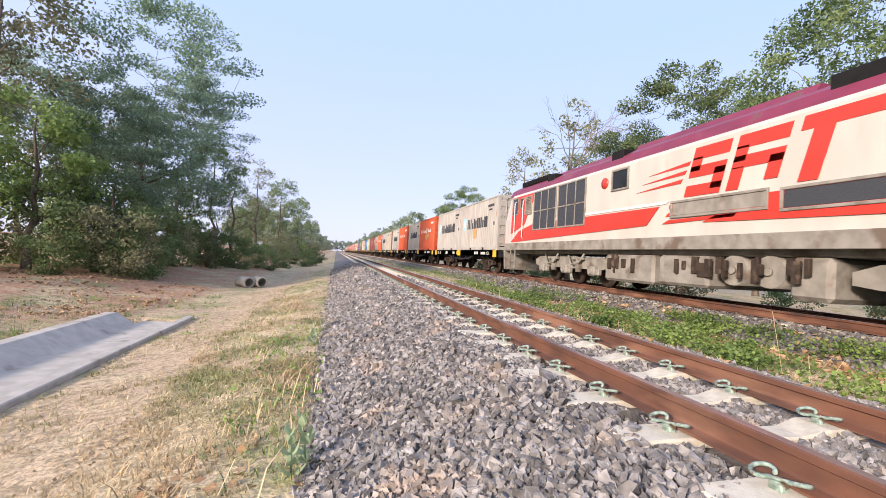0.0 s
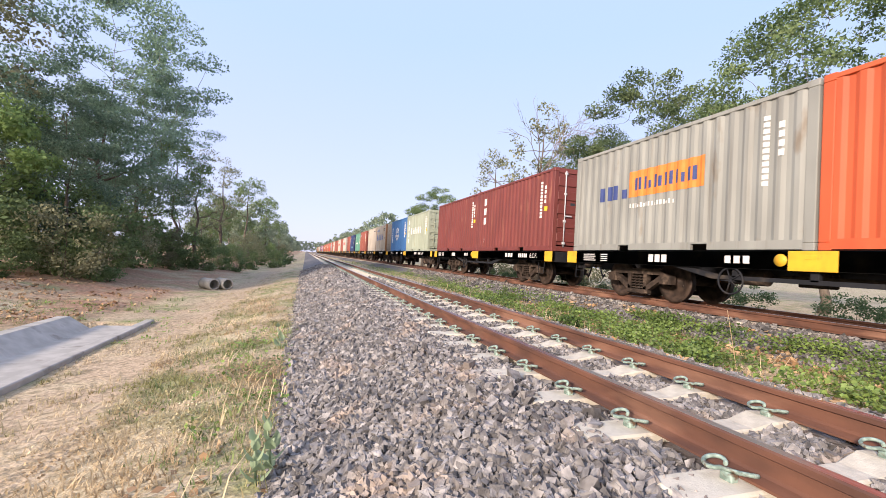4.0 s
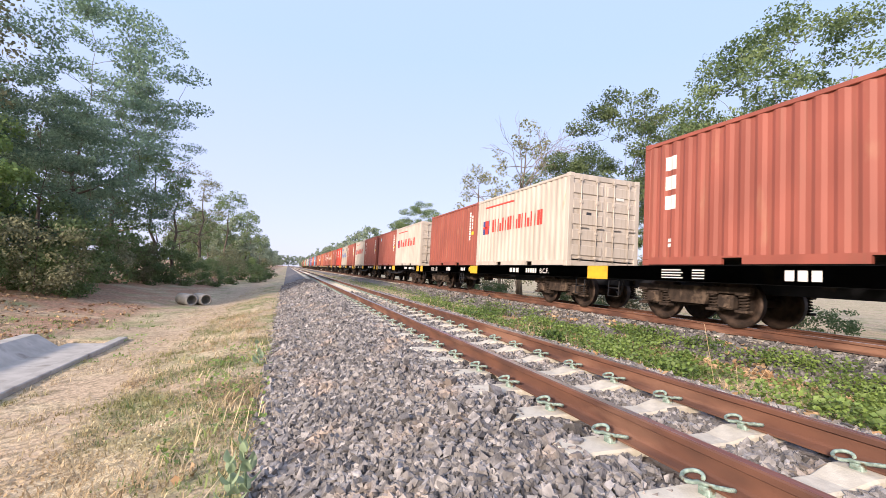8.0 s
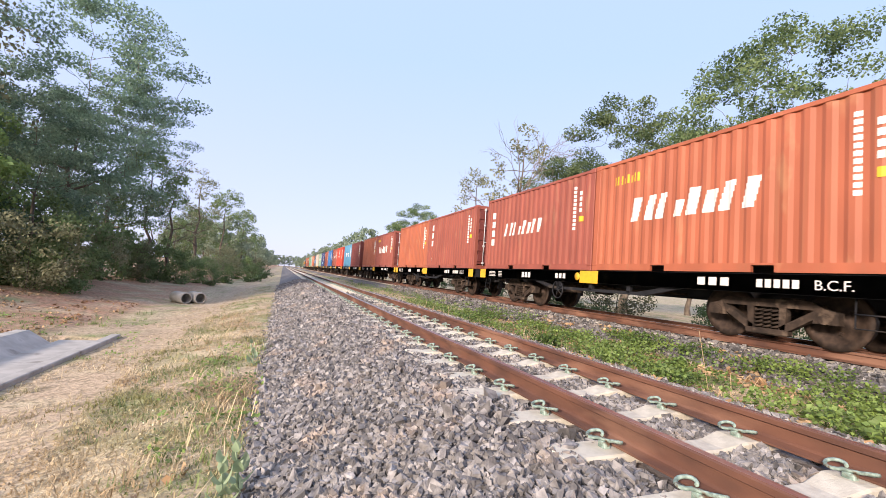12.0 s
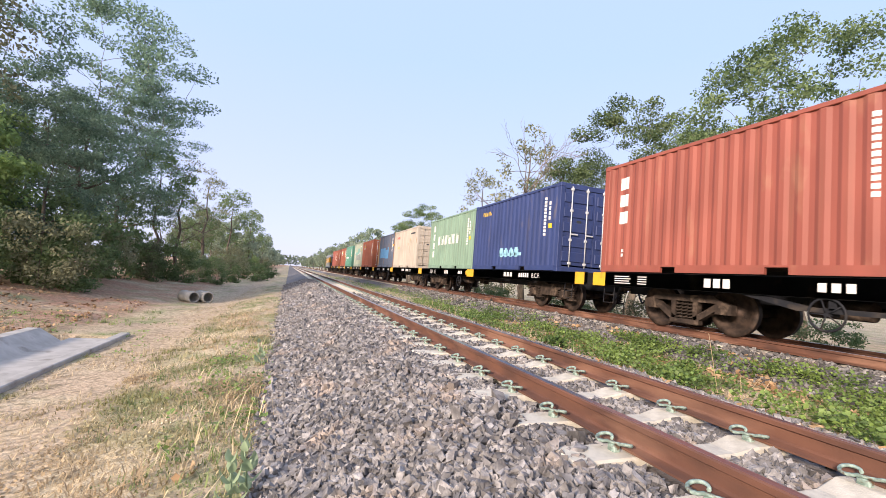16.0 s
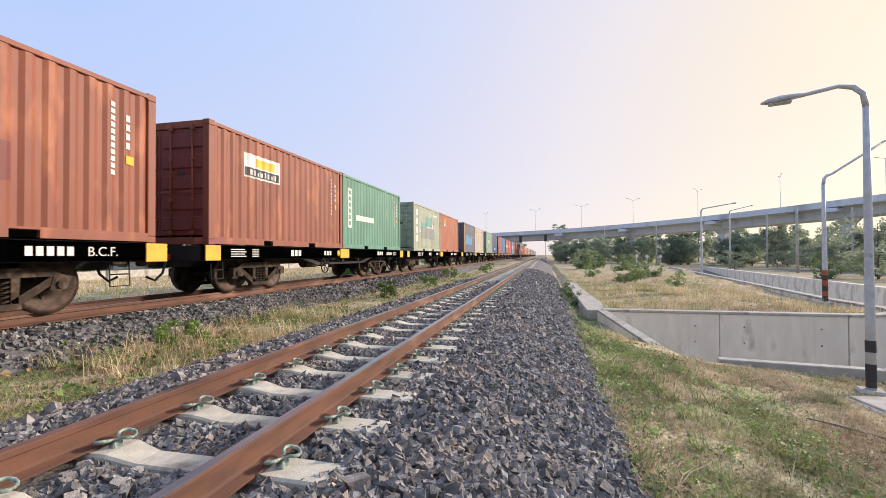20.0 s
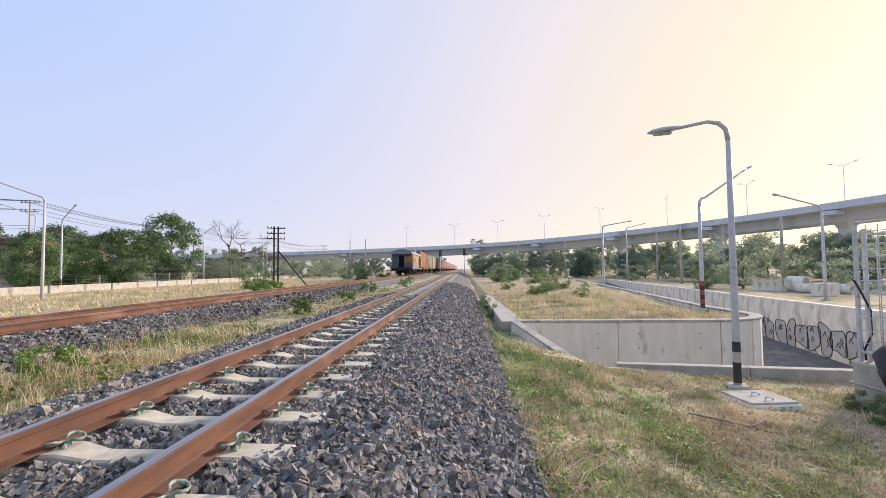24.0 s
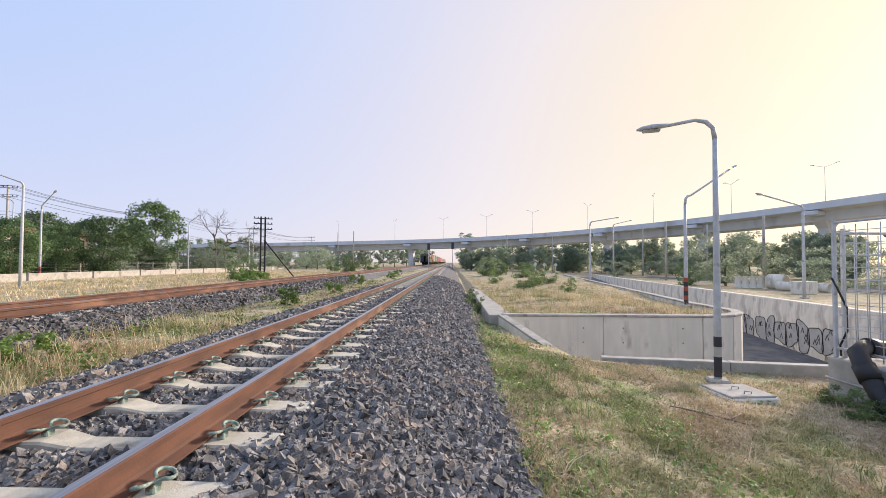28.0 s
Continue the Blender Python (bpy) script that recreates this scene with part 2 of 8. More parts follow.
M_YOUNG = mat("leaf_young_green", (0.31, 0.45, 0.15), (0.20, 0.31, 0.10), rough=0.6, scale=0.7, bump=0, rnd=0.35, back=0.5)
M_WEED = mat("weed_leaf", (0.255, 0.37, 0.09), (0.10, 0.175, 0.04), rough=0.55, scale=1.5, bump=0, rnd=0.4, back=0.3)
M_STRAW = mat("dry_grass_blade", (0.76, 0.64, 0.43), (0.48, 0.36, 0.21), rough=0.8, scale=1.0, bump=0, rnd=0.4, back=0.25, stain=(0.30, 0.29, 0.12), sscale=0.9, samt=0.5)
M_GRASS = mat("green_grass_blade", (0.27, 0.33, 0.12), (0.15, 0.20, 0.07), rough=0.7, scale=1.2, bump=0, rnd=0.4, back=0.25)
M_LITTER = mat("fallen_leaf", (0.46, 0.32, 0.18), (0.30, 0.18, 0.09), rough=0.8, scale=2, bump=0, rnd=0.4)

# ---- mesh helpers ----


def mesh_np(name, V, F, mats, smooth=False, mi=None):
    V, F = np.asarray(V, dtype=np.float32), np.asarray(F, dtype=np.int32)
    me = bpy.data.meshes.new(name)
    me.vertices.add(len(V))
    me.vertices.foreach_set("co", V.ravel())
    m, k = F.shape
    me.loops.add(m * k)
    me.loops.foreach_set("vertex_index", F.ravel())
    me.polygons.add(m)
    me.polygons.foreach_set("loop_start", np.arange(0, m * k, k, dtype=np.int32))
    if smooth:
        me.polygons.foreach_set("use_smooth", np.ones(m, dtype=bool))
    else:
        me.polygons.foreach_set("use_smooth", np.zeros(m, dtype=bool))
    for x in (mats if isinstance(mats, (list, tuple)) else [mats]):
        me.materials.append(x)
    if mi is not None:
        me.polygons.foreach_set("material_index", np.asarray(mi, dtype=np.int32))
    me.update(calc_edges=True)
    return me


class MB:
    """Gathers vertices and faces for one part."""

    def __init__(self):
        self.v, self.f, self.s = [], [], []

    def add(self, vs, fs, smooth=False):
        o = len(self.v)
        self.v += [tuple(p) for p in vs]
        self.f += [tuple(i + o for i in q) for q in fs]
        self.s += [smooth] * len(fs)
        return self

    def box(self, x0, x1, y0, y1, z0, z1, c=0.008):
        """A box with chamfered edges."""
        c = min(c, (x1 - x0) * 0.45, (y1 - y0) * 0.45, (z1 - z0) * 0.45)
        bm = []
        for sx in (0, 1):
            for sy in (0, 1):
                for sz in (0, 1):
                    X, Y, Z = (x1 if sx else x0), (y1 if sy else y0), (z1 if sz else z0)
                    dx, dy, dz = (-c if sx else c), (-c if sy else c), (-c if sz else c)
                    bm += [(X, Y + dy, Z + dz), (X + dx, Y, Z + dz), (X + dx, Y + dy, Z)]

        def i(sx, sy, sz, a):
            return (sx * 4 + sy * 2 + sz) * 3 + a
        fs = []
        for s in (0, 1):
            q = [i(s, 0, 0, 0), i(s, 1, 0, 0), i(s, 1, 1, 0), i(s, 0, 1, 0)]
            fs.append(q if s else q[::-1])
            q = [i(0, s, 0, 1), i(1, s, 0, 1), i(1, s, 1, 1), i(0, s, 1, 1)]
            fs.append(q[::-1] if s else q)
            q = [i(0, 0, s, 2), i(1, 0, s, 2), i(1, 1, s, 2), i(0, 1, s, 2)]
            fs.append(q if s else q[::-1])
        for a in (0, 1):
            for b in (0, 1):
                q = [i(a, b, 0, 0), i(a, b, 1, 0), i(a, b, 1, 1), i(a, b, 0, 1)]
                fs.append(q if a == b else q[::-1])
                q = [i(a, 0, b, 0), i(a, 1, b, 0), i(a, 1, b, 2), i(a, 0, b, 2)]
                fs.append(q[::-1] if a == b else q)
                q = [i(0, a, b, 1), i(1, a, b, 1), i(1, a, b, 2), i(0, a, b, 2)]
                fs.append(q if a == b else q[::-1])
        for sx in (0, 1):
            for sy in (0, 1):
                for sz in (0, 1):
                    q = [i(sx, sy, sz, 0), i(sx, sy, sz, 1), i(sx, sy, sz, 2)]
                    fs.append(q if (sx + sy + sz) % 2 else q[::-1])
        return self.add(bm, fs)

    def prism(self, poly, axis, a0, a1):
        """A polygon in the two other axes, drawn out along an axis."""
        k = len(poly)
        put = {0: lambda p, a: (a, p[0], p[1]), 1: lambda p, a: (p[0], a, p[1]), 2: lambda p, a: (p[0], p[1], a)}[axis]
        vs = [put(p, a0) for p in poly] + [put(p, a1) for p in poly]
        fs = [tuple(range(k))[::-1], tuple(range(k, 2 * k))] + [(j, (j + 1) % k, k + (j + 1) % k, k + j) for j in range(k)]
        return self.add(vs, fs)

    def tube(self, path, r, n=8, caps=True):
        """A round bar along a path; r is one radius or one for each point."""
        P = [Vector(p) for p in path]
        R = r if isinstance(r, (list, tuple)) else [r] * len(P)
        vs, fs = [], []
        ref = Vector((0, 0, 1)) if abs((P[1] - P[0]).normalized().z) < 0.9 else Vector((1, 0, 0))
        for k, p in enumerate(P):
            d = (P[min(k + 1, len(P) - 1)] - P[max(k - 1, 0)]).normalized()
            u = d.cross(ref)
            if u.length < 1e-3:
                u = d.cross(Vector((0, 1, 0)))
            u.normalize()
            w = u.cross(d)
            ref = w
            vs += [tuple(p + (u * math.cos(6.28318 * j / n) + w * math.sin(6.28318 * j / n)) * R[k]) for j in range(n)]
        for k in range(len(P) - 1):
            for j in range(n):
                fs.append((k * n + j, k * n + (j + 1) % n, (k + 1) * n + (j + 1) % n, (k + 1) * n + j))
        self.add(vs, fs, True)
        if caps:
            o = len(self.v) - len(vs)
            self.f += [tuple(o + j for j in range(n))[::-1], tuple(o + (len(P) - 1) * n + j for j in range(n))]
            self.s += [False, False]
        return self

    def cyl(self, p0, p1, r, n=14):
        return self.tube([p0, p1], r, n)

    def lathe(self, prof, axis, centre, n=20):
        """A turned shape: prof is rows of (along the axis, radius)."""
        vs, fs = [], []
        cx, cy, cz = centre
        for a, r in prof:
            for j in range(n):
                u, w = r * math.cos(6.28318 * j / n), r * math.sin(6.28318 * j / n)
                vs.append({0: (cx + a, cy + u, cz + w), 1: (cx + u, cy + a, cz + w), 2: (cx + u, cy + w, cz + a)}[axis])
        for k in range(len(prof) - 1):
            for j in range(n):
                fs.append((k * n + j, k * n + (j + 1) % n, (k + 1) * n + (j + 1) % n, (k + 1) * n + j))
        return self.add(vs, fs, True)

    def mesh(self, name, m):
        me = bpy.data.meshes.new(name)
        me.from_pydata(self.v, [], self.f)
        for x in (m if isinstance(m, (list, tuple)) else [m]):
            me.materials.append(x)
        me.polygons.foreach_set("use_smooth", self.s)
        bm = bmesh.new()
        bm.from_mesh(me)
        bmesh.ops.recalc_face_normals(bm, faces=bm.faces)
        bm.to_mesh(me)
        bm.free()
        return me


def part(name, mb, m, parent, label="", at=None):
    """Links a mesh as one part under a thing or a part."""
    ob = new(name, mb.mesh(name, m) if isinstance(mb, MB) else mb)
    ob.parent = parent
    if at is not None:
        ob.matrix_basis = at
    if label:
        ob["label"] = label
    return ob


def thing(name, label, category, m=None, group="", kind=""):
    ob = new(name)
    if m is not None:
        ob.matrix_basis = m
    return tagged(ob, label, category, group, kind)


def solid(name, mb, m, label="", category="", group="", kind="structure"):
    return tagged(new(name, mb.mesh(name, m) if isinstance(mb, MB) else mb), label, category, group, kind)


def words(text, size, name="lettering"):
    """Flat letters in the built-in font, as a mesh in the xy plane."""
    cu = bpy.data.curves.new(name, 'FONT')
    cu.body, cu.size, cu.extrude = text, size, 0.001
    tmp = new(name, cu)
    bpy.context.view_layer.update()
    me = bpy.data.meshes.new_from_object(tmp)
    bpy.data.objects.remove(tmp)
    return me


def lerp(x, pts):
    return float(np.interp(x, [p[0] for p in pts], [p[1] for p in pts]))


def smooth01(x):
    x = np.clip(x, 0, 1)
    return x * x * (3 - 2 * x)

# ---- ground ----
LEFT_N = [(-400, -0.6), (-40, -0.6), (-14, -0.62), (-10.5, -0.75), (-8.6, -1.0), (-7.0, -1.1), (-6.7, -1.16), (-5.4, -1.19), (-4.6, -1.15), (-3.6, -0.98), (-2.7, -0.78), (-2.1, -0.72)]
LEFT_S = [(-400, -1.2), (-40, -1.2), (-20, -1.05), (-14, -1.2), (-9, -1.32), (-6.5, -1.28), (-4.5, -1.1), (-3.0, -0.84), (-2.1, -0.74)]
MID = [(-2.1, -0.75), (-1.0, -0.45), (2.2, -0.45), (2.9, -0.40), (4.2, -0.40), (4.9, -0.42), (8.4, -0.42), (9.4, -0.6), (14, -0.7), (40, -0.9), (400, -1.0)]
PIT_NEAR_Y, PIT_FAR_Y = -9.05, -13.95


def island_x(y):
    """The island's edge beside the road ramp."""
    return -11.2 + (y + 15) * 0.135


def outer_x(y):
    """The outer retaining wall of the ramp."""
    return -17.0 + (y + 18) * 0.12


def ramp_z(y):
    return lerp(y, [(-66, -1.15), (-20, -3.0), (-5, -3.6)])


def in_pit(x, y):
    if y > PIT_NEAR_Y or y < -64 or x > -2.6:
        return False
    if y > PIT_FAR_Y:
        return outer_x(y) < x < -3.15 - 0.22 * (min(y, -10.0) + 13.65) - 0.2
    if y > -16.4 and x < -9.0:
        return outer_x(y) < x and (x + 9.4) ** 2 + (y + 15.95) ** 2 > 2.15 ** 2 or outer_x(y) < x < island_x(y) - 0.2
    return outer_x(y) < x < island_x(y)


def gz(x, y):
    if x >= -2.1:
        z = lerp(x, MID)
    else:
        w = float(smooth01((y + 4) / 8))
        z = lerp(x, LEFT_N) * w + lerp(x, LEFT_S) * (1 - w)
        if y < -13.9 and island_x(y) - 0.4 < x < -2.6:
            z = -0.86 + 0.10 * math.sin(x * 0.7) * math.sin(y * 0.23) + 0.03 * math.sin(y * 0.9 + x)
    if x < -2.1 and y < -7:      # the verge falls away beside the wing wall
        z -= 0.27 * float(smooth01((-y - 9.2) / 3.0)) * float(smooth01((-x - 2.05) / 0.5)) * (1.0 if y > -13.9 or x > -2.9 else 0.0) * float(smooth01((x + 6.5) / 2.5))
    far = min(1.0, max(0.0, (abs(x) + abs(y) - 30) / 120))
    z += 0.05 * noise.noise(Vector((x * 0.35, y * 0.35, 0))) * (1 if x < -2.3 or 2.3 < x < 4.7 or x > 8.5 else 0.2) * (1 + far)
    z += 0.02 * noise.noise(Vector((x * 1.7, y * 1.7, 3))) * (1 if x < -2.3 or 2.3 < x < 4.7 or x > 8.5 else 0.1)
    if -6.75 < x < -5.3 and -1.2 < y < 11.9:      # the channel's bed
        z = -1.62
    if in_pit(x, y):
        z = ramp_z(y) - 0.35
    return z


def axis_steps(stops):
    out = []
    for (a, b, st) in stops:
        k = max(1, int(round((b - a) / st)))
        out += [a + (b - a) * j / k for j in range(k)]
    return out + [stops[-1][1]]


GX = axis_steps([(-1500, -200, 260), (-200, -60, 20), (-60, -24, 3), (-24, -2, 0.25), (-2, 10, 0.5), (10, 24, 1), (24, 60, 4), (60, 200, 20), (200, 1500, 260)])
GY = axis_steps([(-2500, -300, 300), (-300, -70, 20), (-70, -40, 1.0), (-40, -16, 0.4), (-16, -8.5, 0.25), (-8.5, 24, 0.35), (24, 60, 1.2), (60, 300, 12), (300, 2500, 300)])
gv = np.array([(x, y, gz(x, y)) for y in GY for x in GX])
nx, ny = len(GX), len(GY)
ii, jj = np.meshgrid(np.arange(nx - 1), np.arange(ny - 1))
a = (jj * nx + ii).ravel()
gf = np.stack([a, a + 1, a + 1 + nx, a + nx], 1)


def ground_material():
    """Dry verge: trodden earth, straw-coloured turf, green patches and leaf litter."""
    m = bpy.data.materials.new("verge_earth_and_turf")
    m.use_nodes = True
    n, l = m.node_tree.nodes, m.node_tree.links
    b = n["Principled BSDF"]
    b.inputs["Roughness"].default_value = 0.95
    tc = n.new("ShaderNodeTexCoord")

    def nz(scale, detail=6, dist=0.0):
        t = n.new("ShaderNodeTexNoise")
        t.inputs["Scale"].default_value, t.inputs["Detail"].default_value, t.inputs["Distortion"].default_value = scale, detail, dist
        l.new(tc.outputs["Object"], t.inputs["Vector"])
        return t.outputs["Fac"]

    def ramp(src, p0, p1, c0=(0, 0, 0), c1=(1, 1, 1)):
        r = n.new("ShaderNodeValToRGB")
        e = r.color_ramp.elements
        e[0].position, e[1].position, e[0].color, e[1].color = p0, p1, (*c0, 1), (*c1, 1)
        l.new(src, r.inputs[0])
        return r.outputs[0]

    def mix(f, c1, c2):
        x = n.new("ShaderNodeMixRGB")
        l.new(f, x.inputs[0])
        for k, c in ((1, c1), (2, c2)):
            if isinstance(c, tuple):
                x.inputs[k].default_value = (*c, 1)
            else:
                l.new(c, x.inputs[k])
        return x.outputs[0]
    earth = ramp(nz(17, 10), 0.33, 0.67, (0.37, 0.275, 0.18), (0.58, 0.45, 0.31))
    straw = ramp(nz(38, 10), 0.32, 0.68, (0.35, 0.275, 0.16), (0.70, 0.595, 0.40))
    green = ramp(nz(34, 10), 0.32, 0.68, (0.17, 0.185, 0.075), (0.40, 0.40, 0.19))
    base = mix(ramp(nz(0.55, 7, 0.6), 0.44, 0.58), straw, earth)
    base = mix(ramp(nz(0.9, 7, 0.3), 0.50, 0.62), base, green)
    sx = n.new("ShaderNodeSeparateXYZ")
    l.new(tc.outputs["Object"], sx.inputs[0])

    def band(sock, p0, p1):
        mr = n.new("ShaderNodeMapRange")
        mr.interpolation_type = 'SMOOTHSTEP'
        mr.inputs[1].default_value, mr.inputs[2].default_value = p0, p1
        l.new(sock, mr.inputs[0])
        return mr.outputs[0]

    def mul(a0, b0):
        x = n.new("ShaderNodeMath")
        x.operation = 'MULTIPLY'
        l.new(a0, x.inputs[0])
        l.new(b0, x.inputs[1])
        return x.outputs[0]
    # the trodden path beside the channel, and the reddish litter under the trees
    path = mul(mul(band(sx.outputs[0], -5.6, -4.7), band(sx.outputs[0], -3.2, -4.0)), band(sx.outputs[1], 1.0, 4.0))
    base = mix(mul(path, ramp(nz(0.9, 6), 0.30, 0.52)), base, earth)
    litter = ramp(nz(9, 9), 0.35, 0.65, (0.30, 0.145, 0.085), (0.55, 0.32, 0.205))
    under = mul(band(sx.outputs[0], -5.9, -7.4), band(sx.outputs[1], 9.0, 13.0))
    base = mix(mul(under, ramp(nz(0.6, 6), 0.32, 0.55)), base, litter)
    clods = ramp(nz(8.0, 10, 0.8), 0.48, 0.62)
    half = n.new("ShaderNodeMath")
    half.operation = 'MULTIPLY'
    half.inputs[1].default_value = 0.62
    l.new(clods, half.inputs[0])
    base = mix(half.outputs[0], base, (0.17, 0.14, 0.075))
    l.new(base, b.inputs["Base Color"])
    bp = n.new("ShaderNodeBump")
    bp.inputs["Strength"].default_value, bp.inputs["Distance"].default_value = 0.6, 0.045
    l.new(nz(22, 8), bp.inputs["Height"])
    l.new(bp.outputs[0], b.inputs["Normal"])
    return m


M_GROUND = ground_material()
ground = tagged(new("ground", mesh_np("ground", gv, gf, M_GROUND, True)), "dry railway verge of straw-coloured grass and trodden earth", "ground", kind="structure")

# ---- tracks ----
XA, XB, ZB = 0.535, 6.42, 0.09      # track centres; rail tops of the far track
GA = 0.535                          # half the distance between rail centres
RAIL = [(-0.07, -0.159), (0.07, -0.159), (0.07, -0.147), (0.022, -0.128), (0.009, -0.115), (0.009, -0.048), (0.034, -0.036), (0.036, -0.008), (0.026, 0.0), (-0.026, 0.0), (-0.036, -0.008), (-0.034, -0.036), (-0.009, -0.048), (-0.009, -0.115), (-0.022, -0.128), (-0.07, -0.147)]


def rail(x, z, y0, y1, name, label):
    k = len(RAIL)
    ys = axis_steps([(y0, -80, 60), (-80, 90, 10), (90, y1, 60)])
    vs = [(x + p[0], y, z + p[1]) for y in ys for p in RAIL]
    fs, mi = [], []
    for s in range(len(ys) - 1):
        for j in range(k):
            fs.append((s * k + j, s * k + (j + 1) % k, (s + 1) * k + (j + 1) % k, (s + 1) * k + j))
            mi.append(1 if j == 8 else 0)
    me = mesh_np(name, vs, fs, [M_RAILSIDE, M_RAILTOP], False, mi)
    return new(name, me)


track_a = thing("railway_track", "metre-gauge track of brown rails on concrete sleepers", "railway track", kind="structure")
track_b = thing("railway_track", "second metre-gauge track with rusty rails under the passing train", "railway track", kind="structure")
for x, z, par in ((XA - GA, 0, track_a), (XA + GA, 0, track_a), (XB - GA, ZB, track_b), (XB + GA, ZB, track_b)):
    r = rail(x, z, -900, 900, "rail", "")
    r.parent = par


def bed_mesh(xc, zt, prof):
    ys = axis_steps([(-900, -80, 82), (-80, 90, 1.0), (90, 900, 81)])
    vs = []
    for y in ys:
        for dx, z in prof:
            vs.append((xc + dx + 0.05 * noise.noise(Vector((y * 0.8, dx, 0))), y, zt + z + 0.02 * noise.noise(Vector((y * 1.5, dx * 3, 1)))))
    k = len(prof)
    fs = [(s * k + j, s * k + j + 1, (s + 1) * k + j + 1, (s + 1) * k + j) for s in range(len(ys) - 1) for j in range(k - 1)]
    return mesh_np("ballast_bed", vs, fs, M_BED, True)


PROF_A = [(-2.85, -0.84), (-2.6, -0.73), (-1.5, -0.27), (-1.15, -0.205), (-0.85, -0.205), (0, -0.225), (0.85, -0.205), (1.2, -0.205), (1.65, -0.27), (2.3, -0.47)]
PROF_B = [(-2.2, -0.60), (-1.6, -0.40), (-1.1, -0.21), (-0.3, -0.20), (0.3, -0.20), (1.1, -0.21), (1.6, -0.40), (2.3, -0.68)]
solid("ballast_bed", bed_mesh(XA, 0, PROF_A), None, "grey crushed-stone ballast bed under the near track", "ballast", kind="structure")
solid("ballast_bed", bed_mesh(XB, ZB, PROF_B), None, "grey crushed-stone ballast bed under the far track", "ballast", kind="structure")


def bed_z(x):
    za = lerp(x - XA, PROF_A)
    zb = ZB + lerp(x - XB, PROF_B)
    return max(za if -2.85 < x - XA < 2.3 else -9, zb if -2.2 < x - XB < 2.3 else -9)


def ballast_stones(name, label, zones, seed):
    """Crushed stones laid one by one; zones are (x0, x1, y0, y1, stones per square metre, mean size)."""
    rng = np.random.default_rng(seed)
    cube = np.array([(x, y, z) for x in (-1, 1) for y in (-1, 1) for z in (-1, 1)], dtype=float)
    tri = np.array([(0, 1, 3), (0, 3, 2), (4, 6, 7), (4, 7, 5), (0, 4, 5), (0, 5, 1), (2, 3, 7), (2, 7, 6), (0, 2, 6), (0, 6, 4), (1, 5, 7), (1, 7, 3)])
    kinds = []
    for _ in range(40):      # split blocks: skewed boxes whose corners are knocked in
        v = cube * rng.uniform(0.58, 1.0, 3)
        v = v * rng.uniform(0.55, 1.05, (8, 1)) + rng.normal(0, 0.12, (8, 3))
        kinds.append(v @ (np.eye(3) + rng.normal(0, 0.16, (3, 3))))
    kinds = np.array(kinds)
    VV, FF, off = [], [], 0
    for (x0, x1, y0, y1, dens, size) in zones:
        cnt = int((x1 - x0) * (y1 - y0) * dens)
        X, Y = rng.uniform(x0, x1, cnt), rng.uniform(y0, y1, cnt)
        Z = np.array([bed_z(x) for x in X])
        S = size * rng.lognormal(0, 0.23, cnt) * 0.5
        keep = np.ones(cnt, bool)
        if x0 < 2.3:      # leave the sleepers clear
            ph_ = np.abs((Y / 0.6) - np.round(Y / 0.6)) * 0.6
            keep &= ~((ph_ < 0.12) & (np.abs(X - XA) < 0.84 + 0.06 * np.sin(Y * 9.0)))
            keep &= ~((np.abs(X - XA + GA) < 0.09) | (np.abs(X - XA - GA) < 0.09))
        else:
            keep &= ~((np.abs(X - XB + GA) < 0.09) | (np.abs(X - XB - GA) < 0.09))
        X, Y, Z, S = X[keep], Y[keep], Z[keep], S[keep]
        c = len(X)
        q = rng.normal(0, 1, (c, 4))
        q /= np.linalg.norm(q, axis=1, keepdims=True)
        w, i, j, k = q.T
        R = np.stack([1 - 2 * (j * j + k * k), 2 * (i * j - k * w), 2 * (i * k + j * w), 2 * (i * j + k * w), 1 - 2 * (i * i + k * k), 2 * (j * k - i * w), 2 * (i * k - j * w), 2 * (j * k + i * w), 1 - 2 * (i * i + j * j)], 1).reshape(c, 3, 3)
        P = kinds[rng.integers(0, 40, c)] * S[:, None, None]
        P = np.einsum('nij,nkj->nki', R, P)
        P += np.stack([X, Y, Z + S * rng.uniform(-0.1, 0.75, c)], 1)[:, None, :]
        VV.append(P.reshape(-1, 3))
        FF.append((tri[None] + (np.arange(c) * 8)[:, None, None] + off).reshape(-1, 3))
        off += c * 8
    me = mesh_np(name, np.concatenate(VV), np.concatenate(FF), M_STONE)
    return tagged(new(name, me), label, "ballast", kind="stuff")


ballast_stones("ballast_stones", "loose angular grey crushed stones round the near track", [
    (-2.3, -0.05, -1.0, 6.0, 1500, 0.046), (-2.3, -0.05, 6.0, 14.0, 800, 0.055), (-2.25, -0.05, 14, 34, 240, 0.080),
    (-2.3, -0.05, -6.5, -1.0, 1350, 0.049), (-2.3, -0.05, -14, -6.5, 720, 0.058), (-2.25, -0.05, -34, -14, 230, 0.082),
    (-0.05, 1.05, -7, 8, 1300, 0.044), (-0.05, 1.05, 8, 18, 420, 0.062), (-0.05, 1.05, -18, -7, 420, 0.062),
    (1.05, 2.75, -8, 9, 620, 0.050), (1.05, 2.7, 9, 20, 220, 0.068), (1.05, 2.7, -20, -8, 220, 0.068)], 5)
ballast_stones("ballast_stones", "loose crushed stones of the far track, dusted with brake dirt", [
    (4.1, 8.0, -12, 16, 260, 0.056), (4.3, 5.8, -30, -12, 90, 0.085), (4.3, 5.8, 16, 30, 80, 0.085)], 6)


